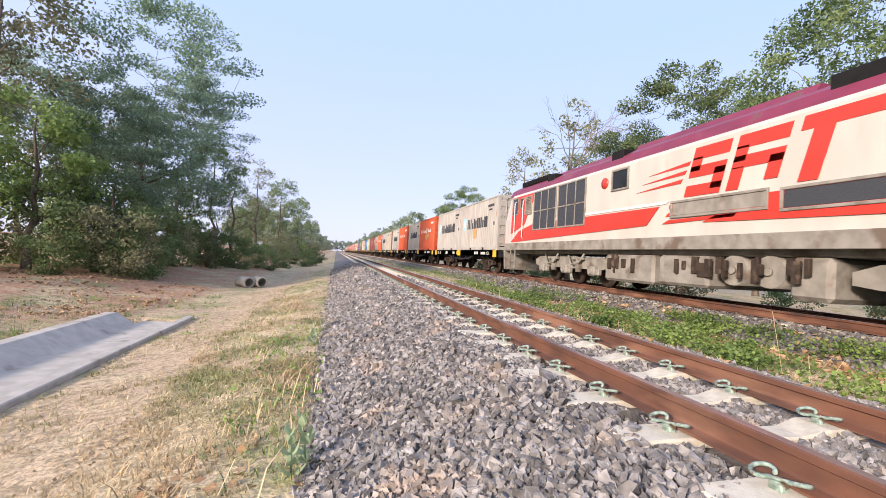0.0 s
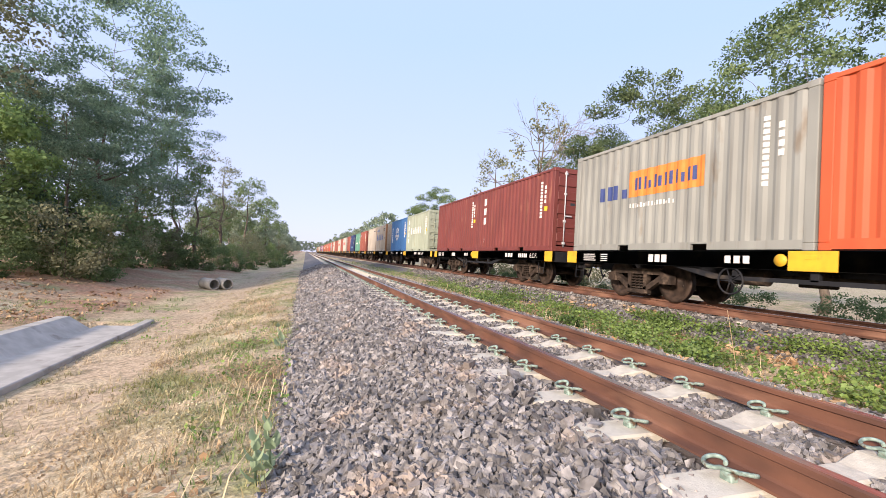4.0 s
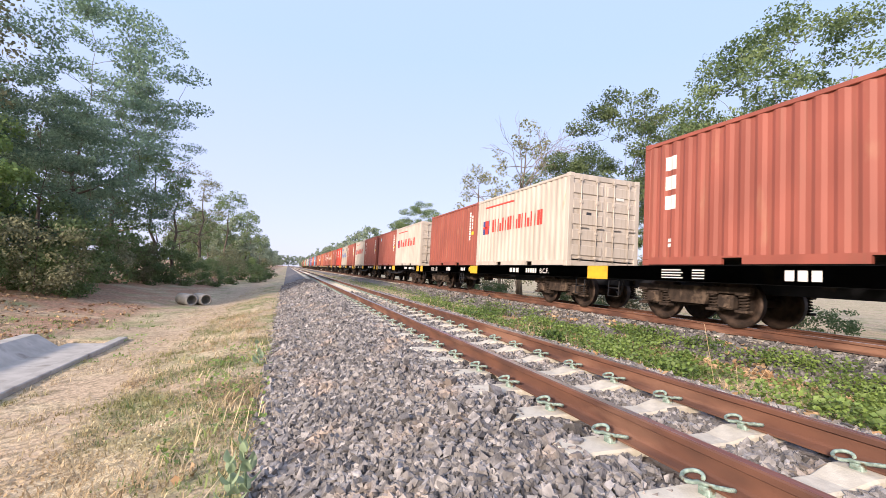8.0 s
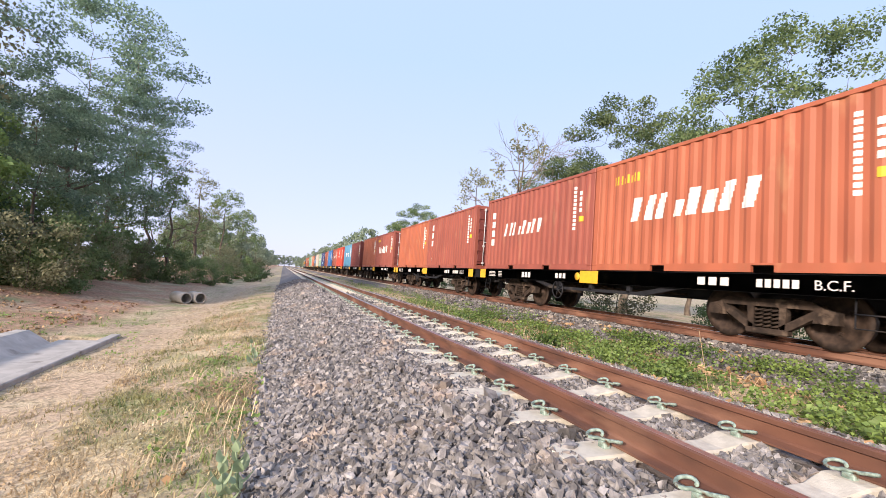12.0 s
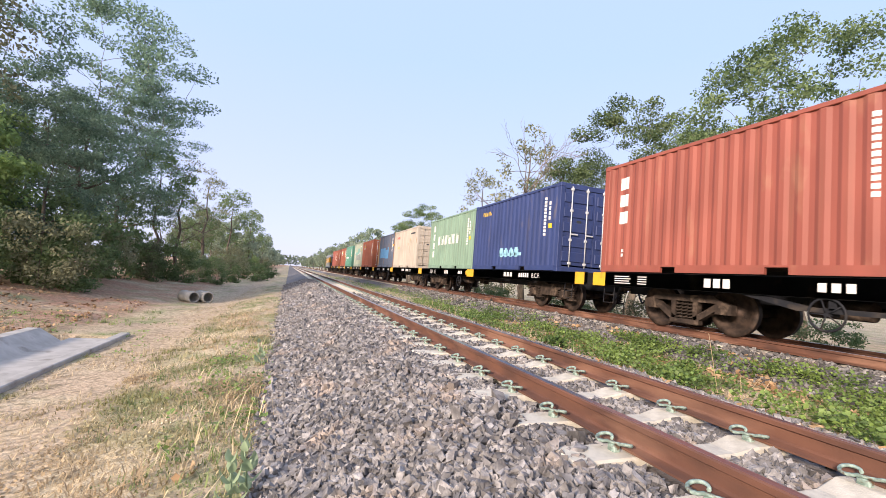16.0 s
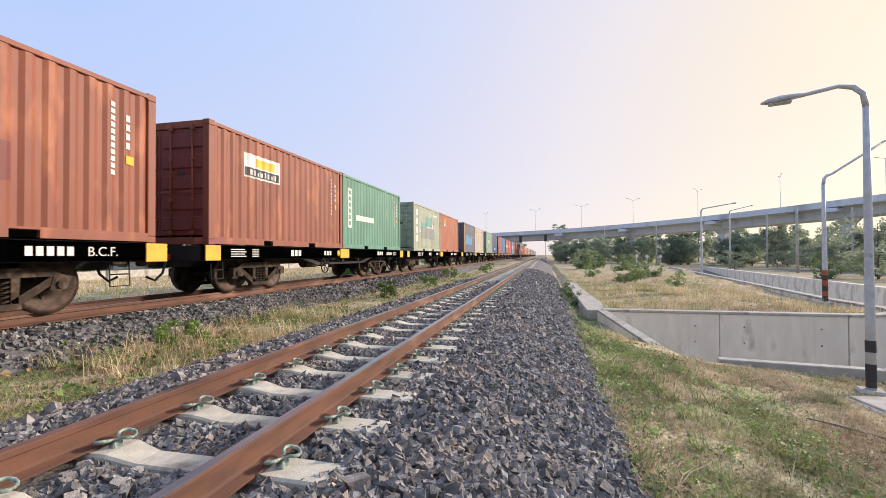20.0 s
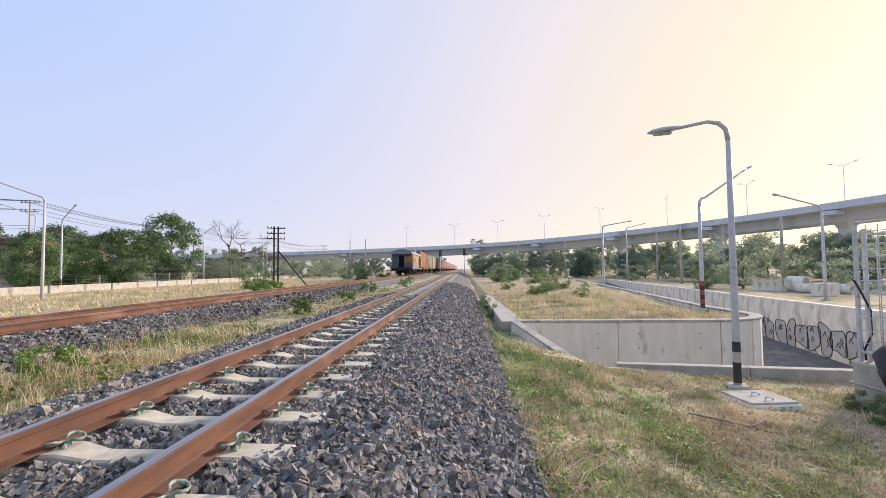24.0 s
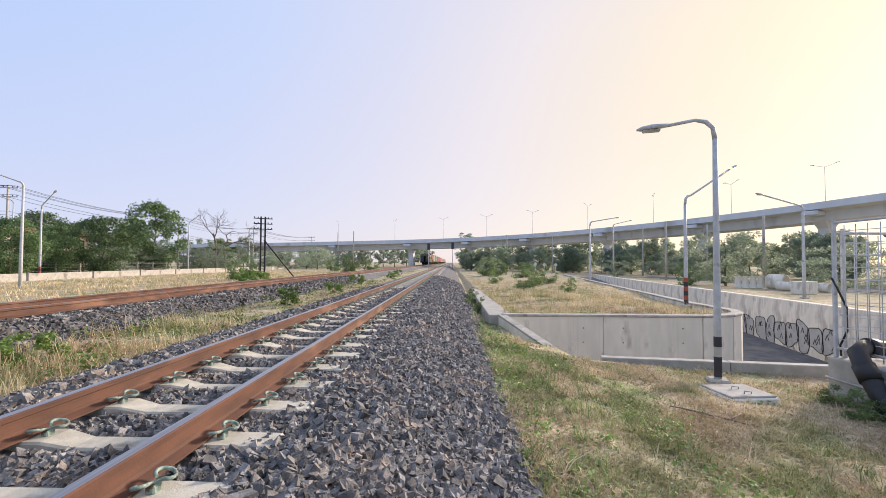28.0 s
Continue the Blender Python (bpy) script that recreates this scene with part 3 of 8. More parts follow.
def sleeper_mesh():
    """A prestressed mono-block sleeper with a waisted top."""
    secs = [(-1.0, -0.185, 0.11), (-0.985, -0.172, 0.115), (-0.36, -0.162, 0.115), (-0.18, -0.20, 0.095), (0.18, -0.20, 0.095), (0.36, -0.162, 0.115), (0.985, -0.172, 0.115), (1.0, -0.185, 0.11)]
    mb = MB()
    vs, fs = [], []
    for x, z, w in secs:
        vs += [(x, -w - 0.02, -0.40), (x, -w, z - 0.012), (x, -w + 0.014, z), (x, w - 0.014, z), (x, w, z - 0.012), (x, w + 0.02, -0.40)]
    for s in range(len(secs) - 1):
        for j in range(5):
            fs.append((s * 6 + j, s * 6 + j + 1, (s + 1) * 6 + j + 1, (s + 1) * 6 + j))
    fs += [tuple(range(6)), tuple(range(len(vs) - 6, len(vs)))[::-1]]
    return mb.add(vs, fs).mesh("sleeper", M_CONC)


def clip_mesh(side):
    """An elastic rail clip of bent round bar with its cast shoulder."""
    mb = MB()
    pts = []
    for k in range(13):
        an = math.radians(-70 + 315 * k / 12)
        pts.append((side * (0.148 - 0.042 * math.cos(an)), 0.052 + 0.044 * math.sin(an), -0.108 + 0.014 * math.cos(an)))
    pts += [(side * 0.130, 0.0, -0.122), (side * 0.122, -0.040, -0.118), (side * 0.136, -0.078, -0.104), (side * 0.126, -0.106, -0.098), (side * 0.098, -0.106, -0.104), (side * 0.080, -0.078, -0.118), (side * 0.072, -0.040, -0.128)]
    mb.tube(pts, 0.0098, 6)
    mb.box(side * 0.125 - 0.022, side * 0.125 + 0.022, -0.03, 0.03, -0.175, -0.13, 0.006)
    return mb.mesh("rail_clip", M_CLIP)


SLEEPER = sleeper_mesh()
CLIPS = {s: clip_mesh(s) for s in (-1, 1)}


def pieces_of_tracks():
    """Sleepers and clips, one by one where the camera stands, joined further off."""
    V0 = np.array([v.co for v in SLEEPER.vertices])
    F0 = [tuple(p.vertices) for p in SLEEPER.polygons]
    quads = [f for f in F0 if len(f) == 4]
    far_v, far_f, o = [], [], 0
    for k in range(-420, 421):
        y = 0.6 * k
        if -45 <= y <= 60:
            s = new("sleeper", SLEEPER)
            s.parent = track_a
            s.matrix_basis = pose(XA, y + 0.006 * math.sin(k * 1.7), 0.004 * math.sin(k * 2.3), 0, 0, 0.4 * math.sin(k * 3.1))
            if -9 <= y <= 12:
                for gx in (-GA, GA):
                    for sd_ in (-1, 1):
                        c = new("rail_clip", CLIPS[sd_])
                        c.parent = s
                        c.matrix_basis = Matrix.LocRotScale((gx, 0, 0), None, (1, 1 if y > 0 else -1, 1))
        else:
            far_v.append(V0 + (XA, y, 0))
            far_f += [tuple(i + o for i in q) for q in quads]
            o += len(V0)
    st = new("sleeper_row", mesh_np("sleeper_row", np.concatenate(far_v), far_f, M_CONC))
    st.parent = track_a
    st["kind"] = "stuff"
    cv, cf, o = [], [], 0
    for sd_ in (-1, 1):
        C0 = np.array([v.co for v in CLIPS[sd_].vertices])
        Q0 = [tuple(p.vertices) for p in CLIPS[sd_].polygons if len(p.vertices) == 4]
        for k in range(-75, 100):
            y = 0.6 * k
            if -9 <= y <= 12:
                continue
            for gx in (-GA, GA):
                cv.append(C0 * (1, 1 if y > 0 else -1, 1) + (XA + gx, y, 0))
                cf += [tuple(i + o for i in q) for q in Q0]
                o += len(C0)
    cl = new("rail_clip_rows", mesh_np("rail_clip_rows", np.concatenate(cv), cf, M_CLIP, True))
    cl.parent = track_a
    cl["kind"] = "stuff"
    bv, bf, o = [], [], 0
    for k in range(-420, 421):
        bv.append(V0 + (XB, 0.6 * k + 0.2, ZB - 0.012))
        bf += [tuple(i + o for i in q) for q in quads]
        o += len(V0)
    sb = new("sleeper_row", mesh_np("sleeper_row", np.concatenate(bv), bf, M_CONC))
    sb.parent = track_b
    sb["kind"] = "stuff"

# ---- the train ----
DECK = 1.07 + ZB            # underside of the containers
FRONTS = [19.27, 32.60, 45.80, 59.10, 72.30, 85.60, 99.85, 114.90, 129.00, 143.02, 157.85, 171.88, 185.20, 198.40, 211.62, 224.80, 238.00, 251.90, 265.90, 279.83, 293.0, 307.02, 321.76, 336.61, 350.96, 364.35]
LONG = {7, 8, 10, 11, 18, 19, 22, 23, 24}


def gone(t):
    """Metres that the train has run by t seconds."""
    return 18.338 * t + 0.01442 * t * t - 0.00026 * t ** 3


CL, CH, CWH = 6.058, 2.591, 1.219
PER, DEP = 0.2785, 0.028


def corr(y):
    """Depth of the side wall's corrugation at y."""
    u = ((y + 50 * PER) % PER) / PER
    return DEP * (0 if u < 0.27 else (u - 0.27) / 0.23 if u < 0.5 else 1 if u < 0.77 else (1 - u) / 0.23)


def corr_breaks(y0, y1):
    ys = {y0, y1}
    for k in range(-13, 14):
        for u in (0, 0.27, 0.5, 0.77):
            y = (k + u) * PER
            if y0 < y < y1:
                ys.add(y)
    return sorted(ys)


def side_mesh(sgn):
    ys = corr_breaks(-2.93, 2.93)
    vs, fs = [], []
    for y in ys:
        x = sgn * (CWH - 0.012 - corr(y))
        vs += [(x, y, 0.165), (x, y, 2.50)]
    for k in range(len(ys) - 1):
        fs.append((2 * k, 2 * k + 2, 2 * k + 3, 2 * k + 1))
    return MB().add(vs, fs).mesh("side_panel", M_WHITE)


def end_mesh(yy, sgn):
    vs, fs = [], []
    xs = [x for x in corr_breaks(-1.12, 1.12)]
    for x in xs:
        y = yy - sgn * (0.015 + corr(x))
        vs += [(x, y, 0.165), (x, y, 2.50)]
    for k in range(len(xs) - 1):
        fs.append((2 * k, 2 * k + 2, 2 * k + 3, 2 * k + 1))
    return MB().add(vs, fs).mesh("end_wall", M_WHITE)


def roof_mesh():
    ys = corr_breaks(-2.95, 2.95)
    vs, fs = [], []
    for y in ys:
        z = CH - 0.012 - 0.5 * corr(y)
        vs += [(-1.18, y, z), (1.18, y, z)]
    for k in range(len(ys) - 1):
        fs.append((2 * k, 2 * k + 1, 2 * k + 3, 2 * k + 2))
    return MB().add(vs, fs).mesh("roof_panel", M_WHITE)


def bottom_rail_mesh():
    """A side rail with two fork pockets cut up into it."""
    prof = [(-2.87, 0.02), (-1.22, 0.02), (-1.22, 0.135), (-0.86, 0.135), (-0.86, 0.02), (0.86, 0.02), (0.86, 0.135), (1.22, 0.135), (1.22, 0.02), (2.87, 0.02), (2.87, 0.168), (-2.87, 0.168)]
    return MB().prism(prof, 0, -0.03, 0.03).mesh("bottom_rail", M_WHITE)


def door_mesh(sgn):
    """One door leaf with pressed horizontal panels."""
    mb = MB()
    mb.box(-0.57, 0.57, -0.02, 0.02, 0.20, 2.42, 0.006)
    return mb.mesh("door", M_WHITE)


def door_panel_mesh(sgn):
    return MB().box(-0.50, 0.50, sgn * 0.03 - 0.02, sgn * 0.03 + 0.02, 0, 0.29, 0.028).mesh("door_panel", M_WHITE)


def lockbar_mesh(sgn):
    mb = MB().cyl((0, sgn * 0.06, 0.14), (0, sgn * 0.06, 2.50), 0.017, 6)
    for z in (0.22, 0.9, 1.75, 2.38):
        mb.box(-0.045, 0.045, sgn * 0.06 - 0.022, sgn * 0.06 + 0.022, z, z + 0.07, 0.005)
    mb.box(-0.02, 0.24, sgn * 0.075 - 0.012, sgn * 0.075 + 0.012, 1.08, 1.12, 0.004)
    return mb.mesh("lock_bar", M_STEEL)


CM = {("side", s): side_mesh(s) for s in (-1, 1)}
CM.update({("door", s): door_mesh(s) for s in (-1, 1)})
CM.update({("panel", s): door_panel_mesh(s) for s in (-1, 1)})
CM.update({("bar", s): lockbar_mesh(s) for s in (-1, 1)})
CM.update({("end", s): end_mesh(s * (CL / 2), s) for s in (-1, 1)})
CM["roof"] = roof_mesh()
CM["brail"] = bottom_rail_mesh()
CM["trail"] = MB().box(-0.03, 0.03, -2.87, 2.87, 2.495, 2.57, 0.008).mesh("top_rail", M_WHITE)
CM["post"] = MB().box(-0.075, 0.075, -0.08, 0.08, 0.118, 2.473, 0.01).mesh("corner_post", M_WHITE)
CM["header"] = MB().box(-1.06, 1.06, -0.04, 0.04, 2.43, 2.58, 0.01).mesh("end_header", M_WHITE)
CM["sill"] = MB().box(-1.06, 1.06, -0.04, 0.04, 0.01, 0.16, 0.01).mesh("end_sill", M_WHITE)
CM["floor"] = MB().box(-1.16, 1.16, -2.9, 2.9, 0.12, 0.16, 0.005).mesh("floor_board", M_DIRTY)
mb = MB().box(-0.081, 0.081, -0.089, 0.089, 0, 0.118, 0.012)
CM["casting"] = mb.mesh("corner_casting", M_WHITE)


def patches(rects, sgn=-1):
    """Painted areas that follow the corrugated side; rects are (y0, y1, z0, z1) or with a slant."""
    mb = MB()
    for r in rects:
        y0, y1, z0, z1 = r[:4]
        sl = r[4] if len(r) > 4 else 0.0
        rows = 1 if sl == 0 else 5
        for q in range(rows):
            za, zb = z0 + (z1 - z0) * q / rows, z0 + (z1 - z0) * (q + 1) / rows
            sh = sl * (za + zb - z0 * 2) / 2
            ys = corr_breaks(y0 + sh, y1 + sh)
            vs = []
            for y in ys:
                x = sgn * (CWH - 0.008 - corr(y))
                vs += [(x, y, za), (x, y, zb)]
            mb.add(vs, [(2 * k, 2 * k + 2, 2 * k + 3, 2 * k + 1) for k in range(len(ys) - 1)])
    return mb


def disc_rects(yc, zc, r, k=9, r0=0.0):
    out = []
    for q in range(k):
        za, zb = zc - r + 2 * r * q / k, zc - r + 2 * r * (q + 1) / k
        h = math.sqrt(max(0.0, r * r - ((za + zb) / 2 - zc) ** 2))
        if abs((za + zb) / 2 - zc) < r0:
            h0 = math.sqrt(r0 * r0 - ((za + zb) / 2 - zc) ** 2)
            out += [(yc - h, yc - h0, za, zb), (yc + h0, yc + h, za, zb)]
        else:
            out.append((yc - h, yc + h, za, zb))
    return out


def star_rects(yc, zc, r):
    out = disc_rects(yc, zc, r * 0.42, 5)
    out += [(yc - 0.05 * r, yc + 0.05 * r, zc - r, zc + r), (yc - r, yc + r, zc - 0.05 * r, zc + 0.05 * r)]
    out += [(yc - 0.12 * r, yc + 0.12 * r, zc - 0.62 * r, zc + 0.62 * r), (yc - 0.62 * r, yc + 0.62 * r, zc - 0.12 * r, zc + 0.12 * r)]
    for k in range(4):
        d = (0.35 + 0.1 * k) * r
        w = (0.14 - 0.025 * k) * r
        for sy in (-1, 1):
            for sz in (-1, 1):
                out.append((yc + sy * d - w, yc + sy * d + w, zc + sz * d - w, zc + sz * d + w))
    return out


class Word(list):
    """A brand word: one small list of painted blocks for each of its characters."""


def word_rects(ya, yb, z0, z1, count, slant=0.0, gap=0.26):
    """A brand word as plain upright blocks of its size; ya is where it begins to a viewer (the larger y)."""
    st = (yb - ya) / count
    out = Word()
    for k in range(count):
        a_, b_ = ya + st * (k + gap / 2), ya + st * (k + 1 - gap / 2)
        lo, hi = min(a_, b_), max(a_, b_)
        w = (hi - lo) * (0.34, 0.30, 0.38)[k % 3]
        zm = z0 + (z1 - z0) * (1.0, 0.62, 0.8, 1.0, 0.7)[k % 5]
        out.append([(hi - w, hi, z0, z1, slant), (lo, lo + w, z0, zm, slant)])
    return out


def column_rects(yc, ztop, zbot, w, count):
    """A vertical line of characters, as plain blocks."""
    st = (ztop - zbot) / count
    return [(yc - w / 2, yc + w / 2, ztop - st * (k + 0.8), ztop - st * (k + 0.1)) for k in range(count)]


INK = {k: mat("marking_" + k, c, tuple(q * 0.85 for q in c), rough=0.65, scale=5, bump=0, stain=tuple(q * 0.6 + 0.03 for q in c), sscale=4, samt=0.22) for k, c in {
    "black": (0.035, 0.04, 0.05), "white": (0.74, 0.72, 0.68), "skyblue": (0.28, 0.55, 0.68), "red": (0.62, 0.05, 0.035), "navy": (0.035, 0.06, 0.20), "orange": (0.72, 0.23, 0.04),
    "yellow": (0.72, 0.47, 0.03), "teal": (0.17, 0.36, 0.32), "grey": (0.26, 0.29, 0.27), "blue": (0.05, 0.13, 0.36), "tan": (0.46, 0.27, 0.10), "paleblue": (0.10, 0.28, 0.50)}.items()}

PAINT = {
    "greywhite": (paint("paint_grey_white", (0.42, 0.405, 0.375), (0.30, 0.21, 0.13), 0.18), "pale grey", 0.3),
    "tan": (paint("paint_bleached_tan", (0.405, 0.372, 0.322), (0.28, 0.16, 0.08), 0.26), "bleached tan", 0.7),
    "cream": (paint("paint_cream", (0.50, 0.445, 0.37), (0.34, 0.21, 0.10), 0.18), "cream", 0.5),
    "white": (paint("paint_white", (0.54, 0.485, 0.42), (0.42, 0.33, 0.22), 0.10), "off-white", 0.1),
    "orange": (paint("paint_orange_red", (0.58, 0.105, 0.035), (0.42, 0.13, 0.05), 0.16), "orange-red", 0.1),
    "red": (paint("paint_bright_red", (0.56, 0.065, 0.035), (0.32, 0.05, 0.03), 0.14), "bright red", 0.1),
    "maroon": (paint("paint_oxide_maroon", (0.315, 0.088, 0.06), (0.32, 0.13, 0.08), 0.24), "oxide maroon", 0.1),
    "maroond": (paint("paint_dark_maroon", (0.19, 0.045, 0.038), (0.24, 0.09, 0.06), 0.22), "dark maroon", 0.1),
    "brick": (paint("paint_brick_orange", (0.42, 0.122, 0.06), (0.42, 0.18, 0.09), 0.24), "brick orange", 0.1),
    "rustbrick": (paint("paint_rusty_brick", (0.26, 0.076, 0.042), (0.38, 0.13, 0.06), 0.34), "rust-streaked brick red", 0.1),
    "blue": (paint("paint_blue", (0.035, 0.145, 0.37), (0.12, 0.19, 0.30), 0.18), "mid blue", 0.1),
    "skyblue": (paint("paint_light_blue", (0.10, 0.30, 0.47), (0.18, 0.32, 0.40), 0.22), "light blue", 0.1),
    "navy": (paint("paint_navy", (0.030, 0.052, 0.165), (0.09, 0.09, 0.14), 0.2), "navy blue", 0.1),
    "slate": (paint("paint_slate_blue", (0.10, 0.125, 0.18), (0.20, 0.13, 0.08), 0.3), "faded slate blue", 0.8),
    "palegreen": (paint("paint_pale_green", (0.36, 0.405, 0.31), (0.27, 0.21, 0.12), 0.18), "pale green", 0.5),
    "seagreen": (paint("paint_sea_green", (0.22, 0.34, 0.25), (0.20, 0.19, 0.12), 0.16), "dull green", 0.5),
    "green": (paint("paint_green", (0.10, 0.275, 0.20), (0.17, 0.30, 0.21), 0.22), "mid green", 0.3),
    "grey": (paint("paint_grey", (0.29, 0.30, 0.275), (0.20, 0.17, 0.13), 0.2), "grey", 0.3),
}
RUSTY = paint("rusted_post", (0.30, 0.155, 0.075), (0.13, 0.06, 0.03), 0.35, 0.8)

CODE = [("white", column_rects(-2.25, 2.25, 1.05, 0.09, 11)), ("white", column_rects(-2.50, 2.1, 1.5, 0.08, 4)), ("yellow", [(-2.62, -2.46, 1.28, 1.42)])]
CODED = [("black", [(-2.35, -1.5, 2.12, 2.24), (-2.2, -1.7, 1.95, 2.03)]), ("black", [(-2.55, -2.42, 1.2, 1.36)])]
STAR = [("skyblue", [(2.0, 2.66, 1.14, 1.80)]), ("white", star_rects(2.33, 1.47, 0.27))]
MARKS = {
    "starword": STAR + [("black", word_rects(1.85, -1.55, 1.16, 1.70, 6))] + CODED,
    "starword_patch": STAR + [("black", word_rects(1.85, -1.55, 1.16, 1.70, 6)), ("tan", [(0.05, 0.62, 0.62, 1.16)])] + CODED,
    "lineword": [("skyblue", [(2.2, 2.5, 2.08, 2.30)]), ("black", word_rects(2.05, -0.3, 2.05, 2.24, 10))] + CODED,
    "wideword": [("white", word_rects(2.3, 0.45, 1.45, 1.72, 7)), ("white", star_rects(0.02, 1.6, 0.33)), ("white", word_rects(-0.55, -1.55, 1.45, 1.75, 3)), ("white", [(-2.4, -1.45, 2.1, 2.24), (-2.1, -1.8, 1.95, 2.05)])],
    "wideword_patch": [("white", word_rects(2.3, 0.45, 1.45, 1.72, 7)), ("white", star_rects(0.02, 1.6, 0.33)), ("white", word_rects(-0.55, -1.55, 1.45, 1.75, 3)), ("tan", [(-0.5, 0.35, 0.85, 1.3), (-0.9, -0.5, 1.05, 1.35)]), ("white", [(-2.4, -1.45, 2.1, 2.24)])],
    "box_orange": [("navy", word_rects(2.0, 1.0, 1.25, 1.6, 2, 0, 0.1)), ("orange", [(-1.1, 0.95, 1.25, 1.85)]), ("navy", word_rects(0.8, -0.95, 1.4, 1.68, 6)), ("white", word_rects(0.9, -0.4, 1.0, 1.1, 8))] + CODE[:2],
    "plain_code": CODE,
    "threeletters": [("white", column_rects(2.35, 2.25, 1.05, 0.26, 3)), ("white", column_rects(2.35, 0.55, 0.35, 0.1, 2))] + CODE,
    "globe": [("white", disc_rects(0.55, 1.42, 0.52, 13, 0.42)), ("white", word_rects(1.25, -0.2, 1.5, 1.72, 5)), ("white", word_rects(1.25, -0.2, 1.15, 1.36, 8)), ("white", column_rects(2.5, 2.0, 0.7, 0.12, 7))] + CODE,
    "bluewordtop": [("blue", word_rects(1.95, 0.9, 2.0, 2.25, 4)), ("blue", disc_rects(2.45, 1.95, 0.2, 5, 0.12)), ("blue", word_rects(2.5, -1.4, 1.12, 1.68, 5))] + CODED,
    "smallred": [("red", word_rects(2.3, 1.55, 2.0, 2.17, 4))] + [("black", [(-2.3, -1.4, 2.15, 2.25)]), ("yellow", [(-1.35, -1.2, 1.75, 1.9), (1.6, 1.75, 1.3, 1.45)])],
    "squareblue": [("skyblue", disc_rects(2.3, 2.1, 0.14, 5))] + CODE,
    "verticalword": [("white", [(2.30, 2.62, 0.75, 2.15)]), ("green_ink", column_rects(2.46, 2.1, 0.8, 0.2, 6)), ("white", [(0.2, 1.9, 1.05, 1.25)])] + CODE,
    "topyellow": [("yellow", word_rects(2.35, 1.55, 2.1, 2.26, 5)), ("skyblue", disc_rects(0.5, 0.62, 0.16, 5) + disc_rects(0.15, 0.62, 0.16, 5) + disc_rects(-0.2, 0.62, 0.16, 5) + disc_rects(-0.55, 0.62, 0.16, 5) + [(-0.9, 0.7, 0.5, 0.6)])] + CODE,
    "squareword": [("navy", [(1.95, 2.5, 1.2, 1.72)]), ("red", [(2.08, 2.37, 1.2, 1.72), (1.95, 2.5, 1.42, 1.5)]), ("red", word_rects(1.75, -1.75, 1.25, 1.72, 9)), ("red", [(0.1, 2.4, 2.2, 2.26)])],
    "discword": [("white", disc_rects(0.35, 1.95, 0.30, 9, 0.0)), ("red_ink", disc_rects(0.35, 1.92, 0.16, 5)), ("white", word_rects(1.3, -0.85, 1.25, 1.5, 8))] + CODE,
    "slantword": [("white", word_rects(1.7, -0.6, 1.15, 1.58, 4, -0.25, 0.12)), ("white", column_rects(2.5, 2.1, 0.8, 0.2, 4))] + CODE,
    "slantwordbig": [("white", word_rects(1.9, -0.9, 1.1, 1.62, 4, -0.25, 0.12)), ("yellow", word_rects(2.4, 1.6, 2.0, 2.2, 4))] + CODE,
    "bluepatches": [("white", word_rects(1.7, -0.9, 1.15, 1.62, 4, -0.25, 0.14)), ("paleblue", [(-0.3, 0.5, 1.0, 1.45), (1.1, 1.5, 1.75, 2.1)])] + CODE,
    "squarepatch": [("paleblue", [(1.0, 1.35, 1.6, 2.2), (0.4, 0.75, 0.55, 1.0), (-0.9, -0.4, 1.4, 1.8)])] + CODE,
    "chinablocks": [("white", column_rects(2.35, 2.3, 0.5, 0.26, 4)), ("white", word_rects(1.7, -1.2, 1.2, 1.65, 8))] + CODE,
    "chinapatched": [("white", column_rects(2.35, 2.32, 0.42, 0.26, 4)), ("white", word_rects(1.85, -1.75, 1.05, 1.62, 11)), ("teal", [(-0.85, 0.45, 1.45, 2.02), (0.3, 1.75, 1.2, 1.62)]), ("grey", [(-1.5, 1.55, 0.72, 1.36)]), ("white", [(-2.1, -1.2, 2.15, 2.24)]), ("yellow", [(-2.35, -2.2, 1.72, 1.88)]), ("teal", [(1.0, 1.18, 0.22, 0.3), (0.6, 0.8, 0.2, 0.3), (-0.9, -0.6, 0.2, 0.3)])],
    "bluescrawl": [("tan", [(2.55, 2.92, 0.17, 2.5)]), ("paleblue", [(0.2, 2.1, 0.75, 1.55), (-1.1, 0.2, 0.7, 1.38), (-1.1, -0.6, 1.38, 1.6)]), ("white", column_rects(-2.25, 2.25, 1.2, 0.09, 10)), ("yellow", [(-2.6, -2.45, 1.6, 1.75)])],
    "shield": [("white", [(1.5, 1.98, 1.78, 2.28)]), ("navy", [(1.54, 1.94, 1.90, 2.24)]), ("yellow", [(1.60, 1.80, 1.93, 2.18), (1.60, 1.90, 2.10, 2.18)])] + CODE,
    "boxlogo": [("white", [(0.55, 1.95, 1.60, 2.16)]), ("black", [(0.6, 1.9, 1.64, 1.84)]), ("yellow", [(0.75, 1.5, 1.88, 2.08)]), ("white", word_rects(1.75, 0.68, 1.67, 1.80, 6))] + CODE,
    "threeslant": [("white", column_rects(2.1, 2.25, 0.75, 0.34, 3)), ("maroon_ink", [(-0.9, 0.1, 0.75, 1.25)])] + CODE,
}
INK["green_ink"], INK["red_ink"], INK["maroon_ink"] = PAINT["green"][0], PAINT["red"][0], PAINT["maroond"][0]
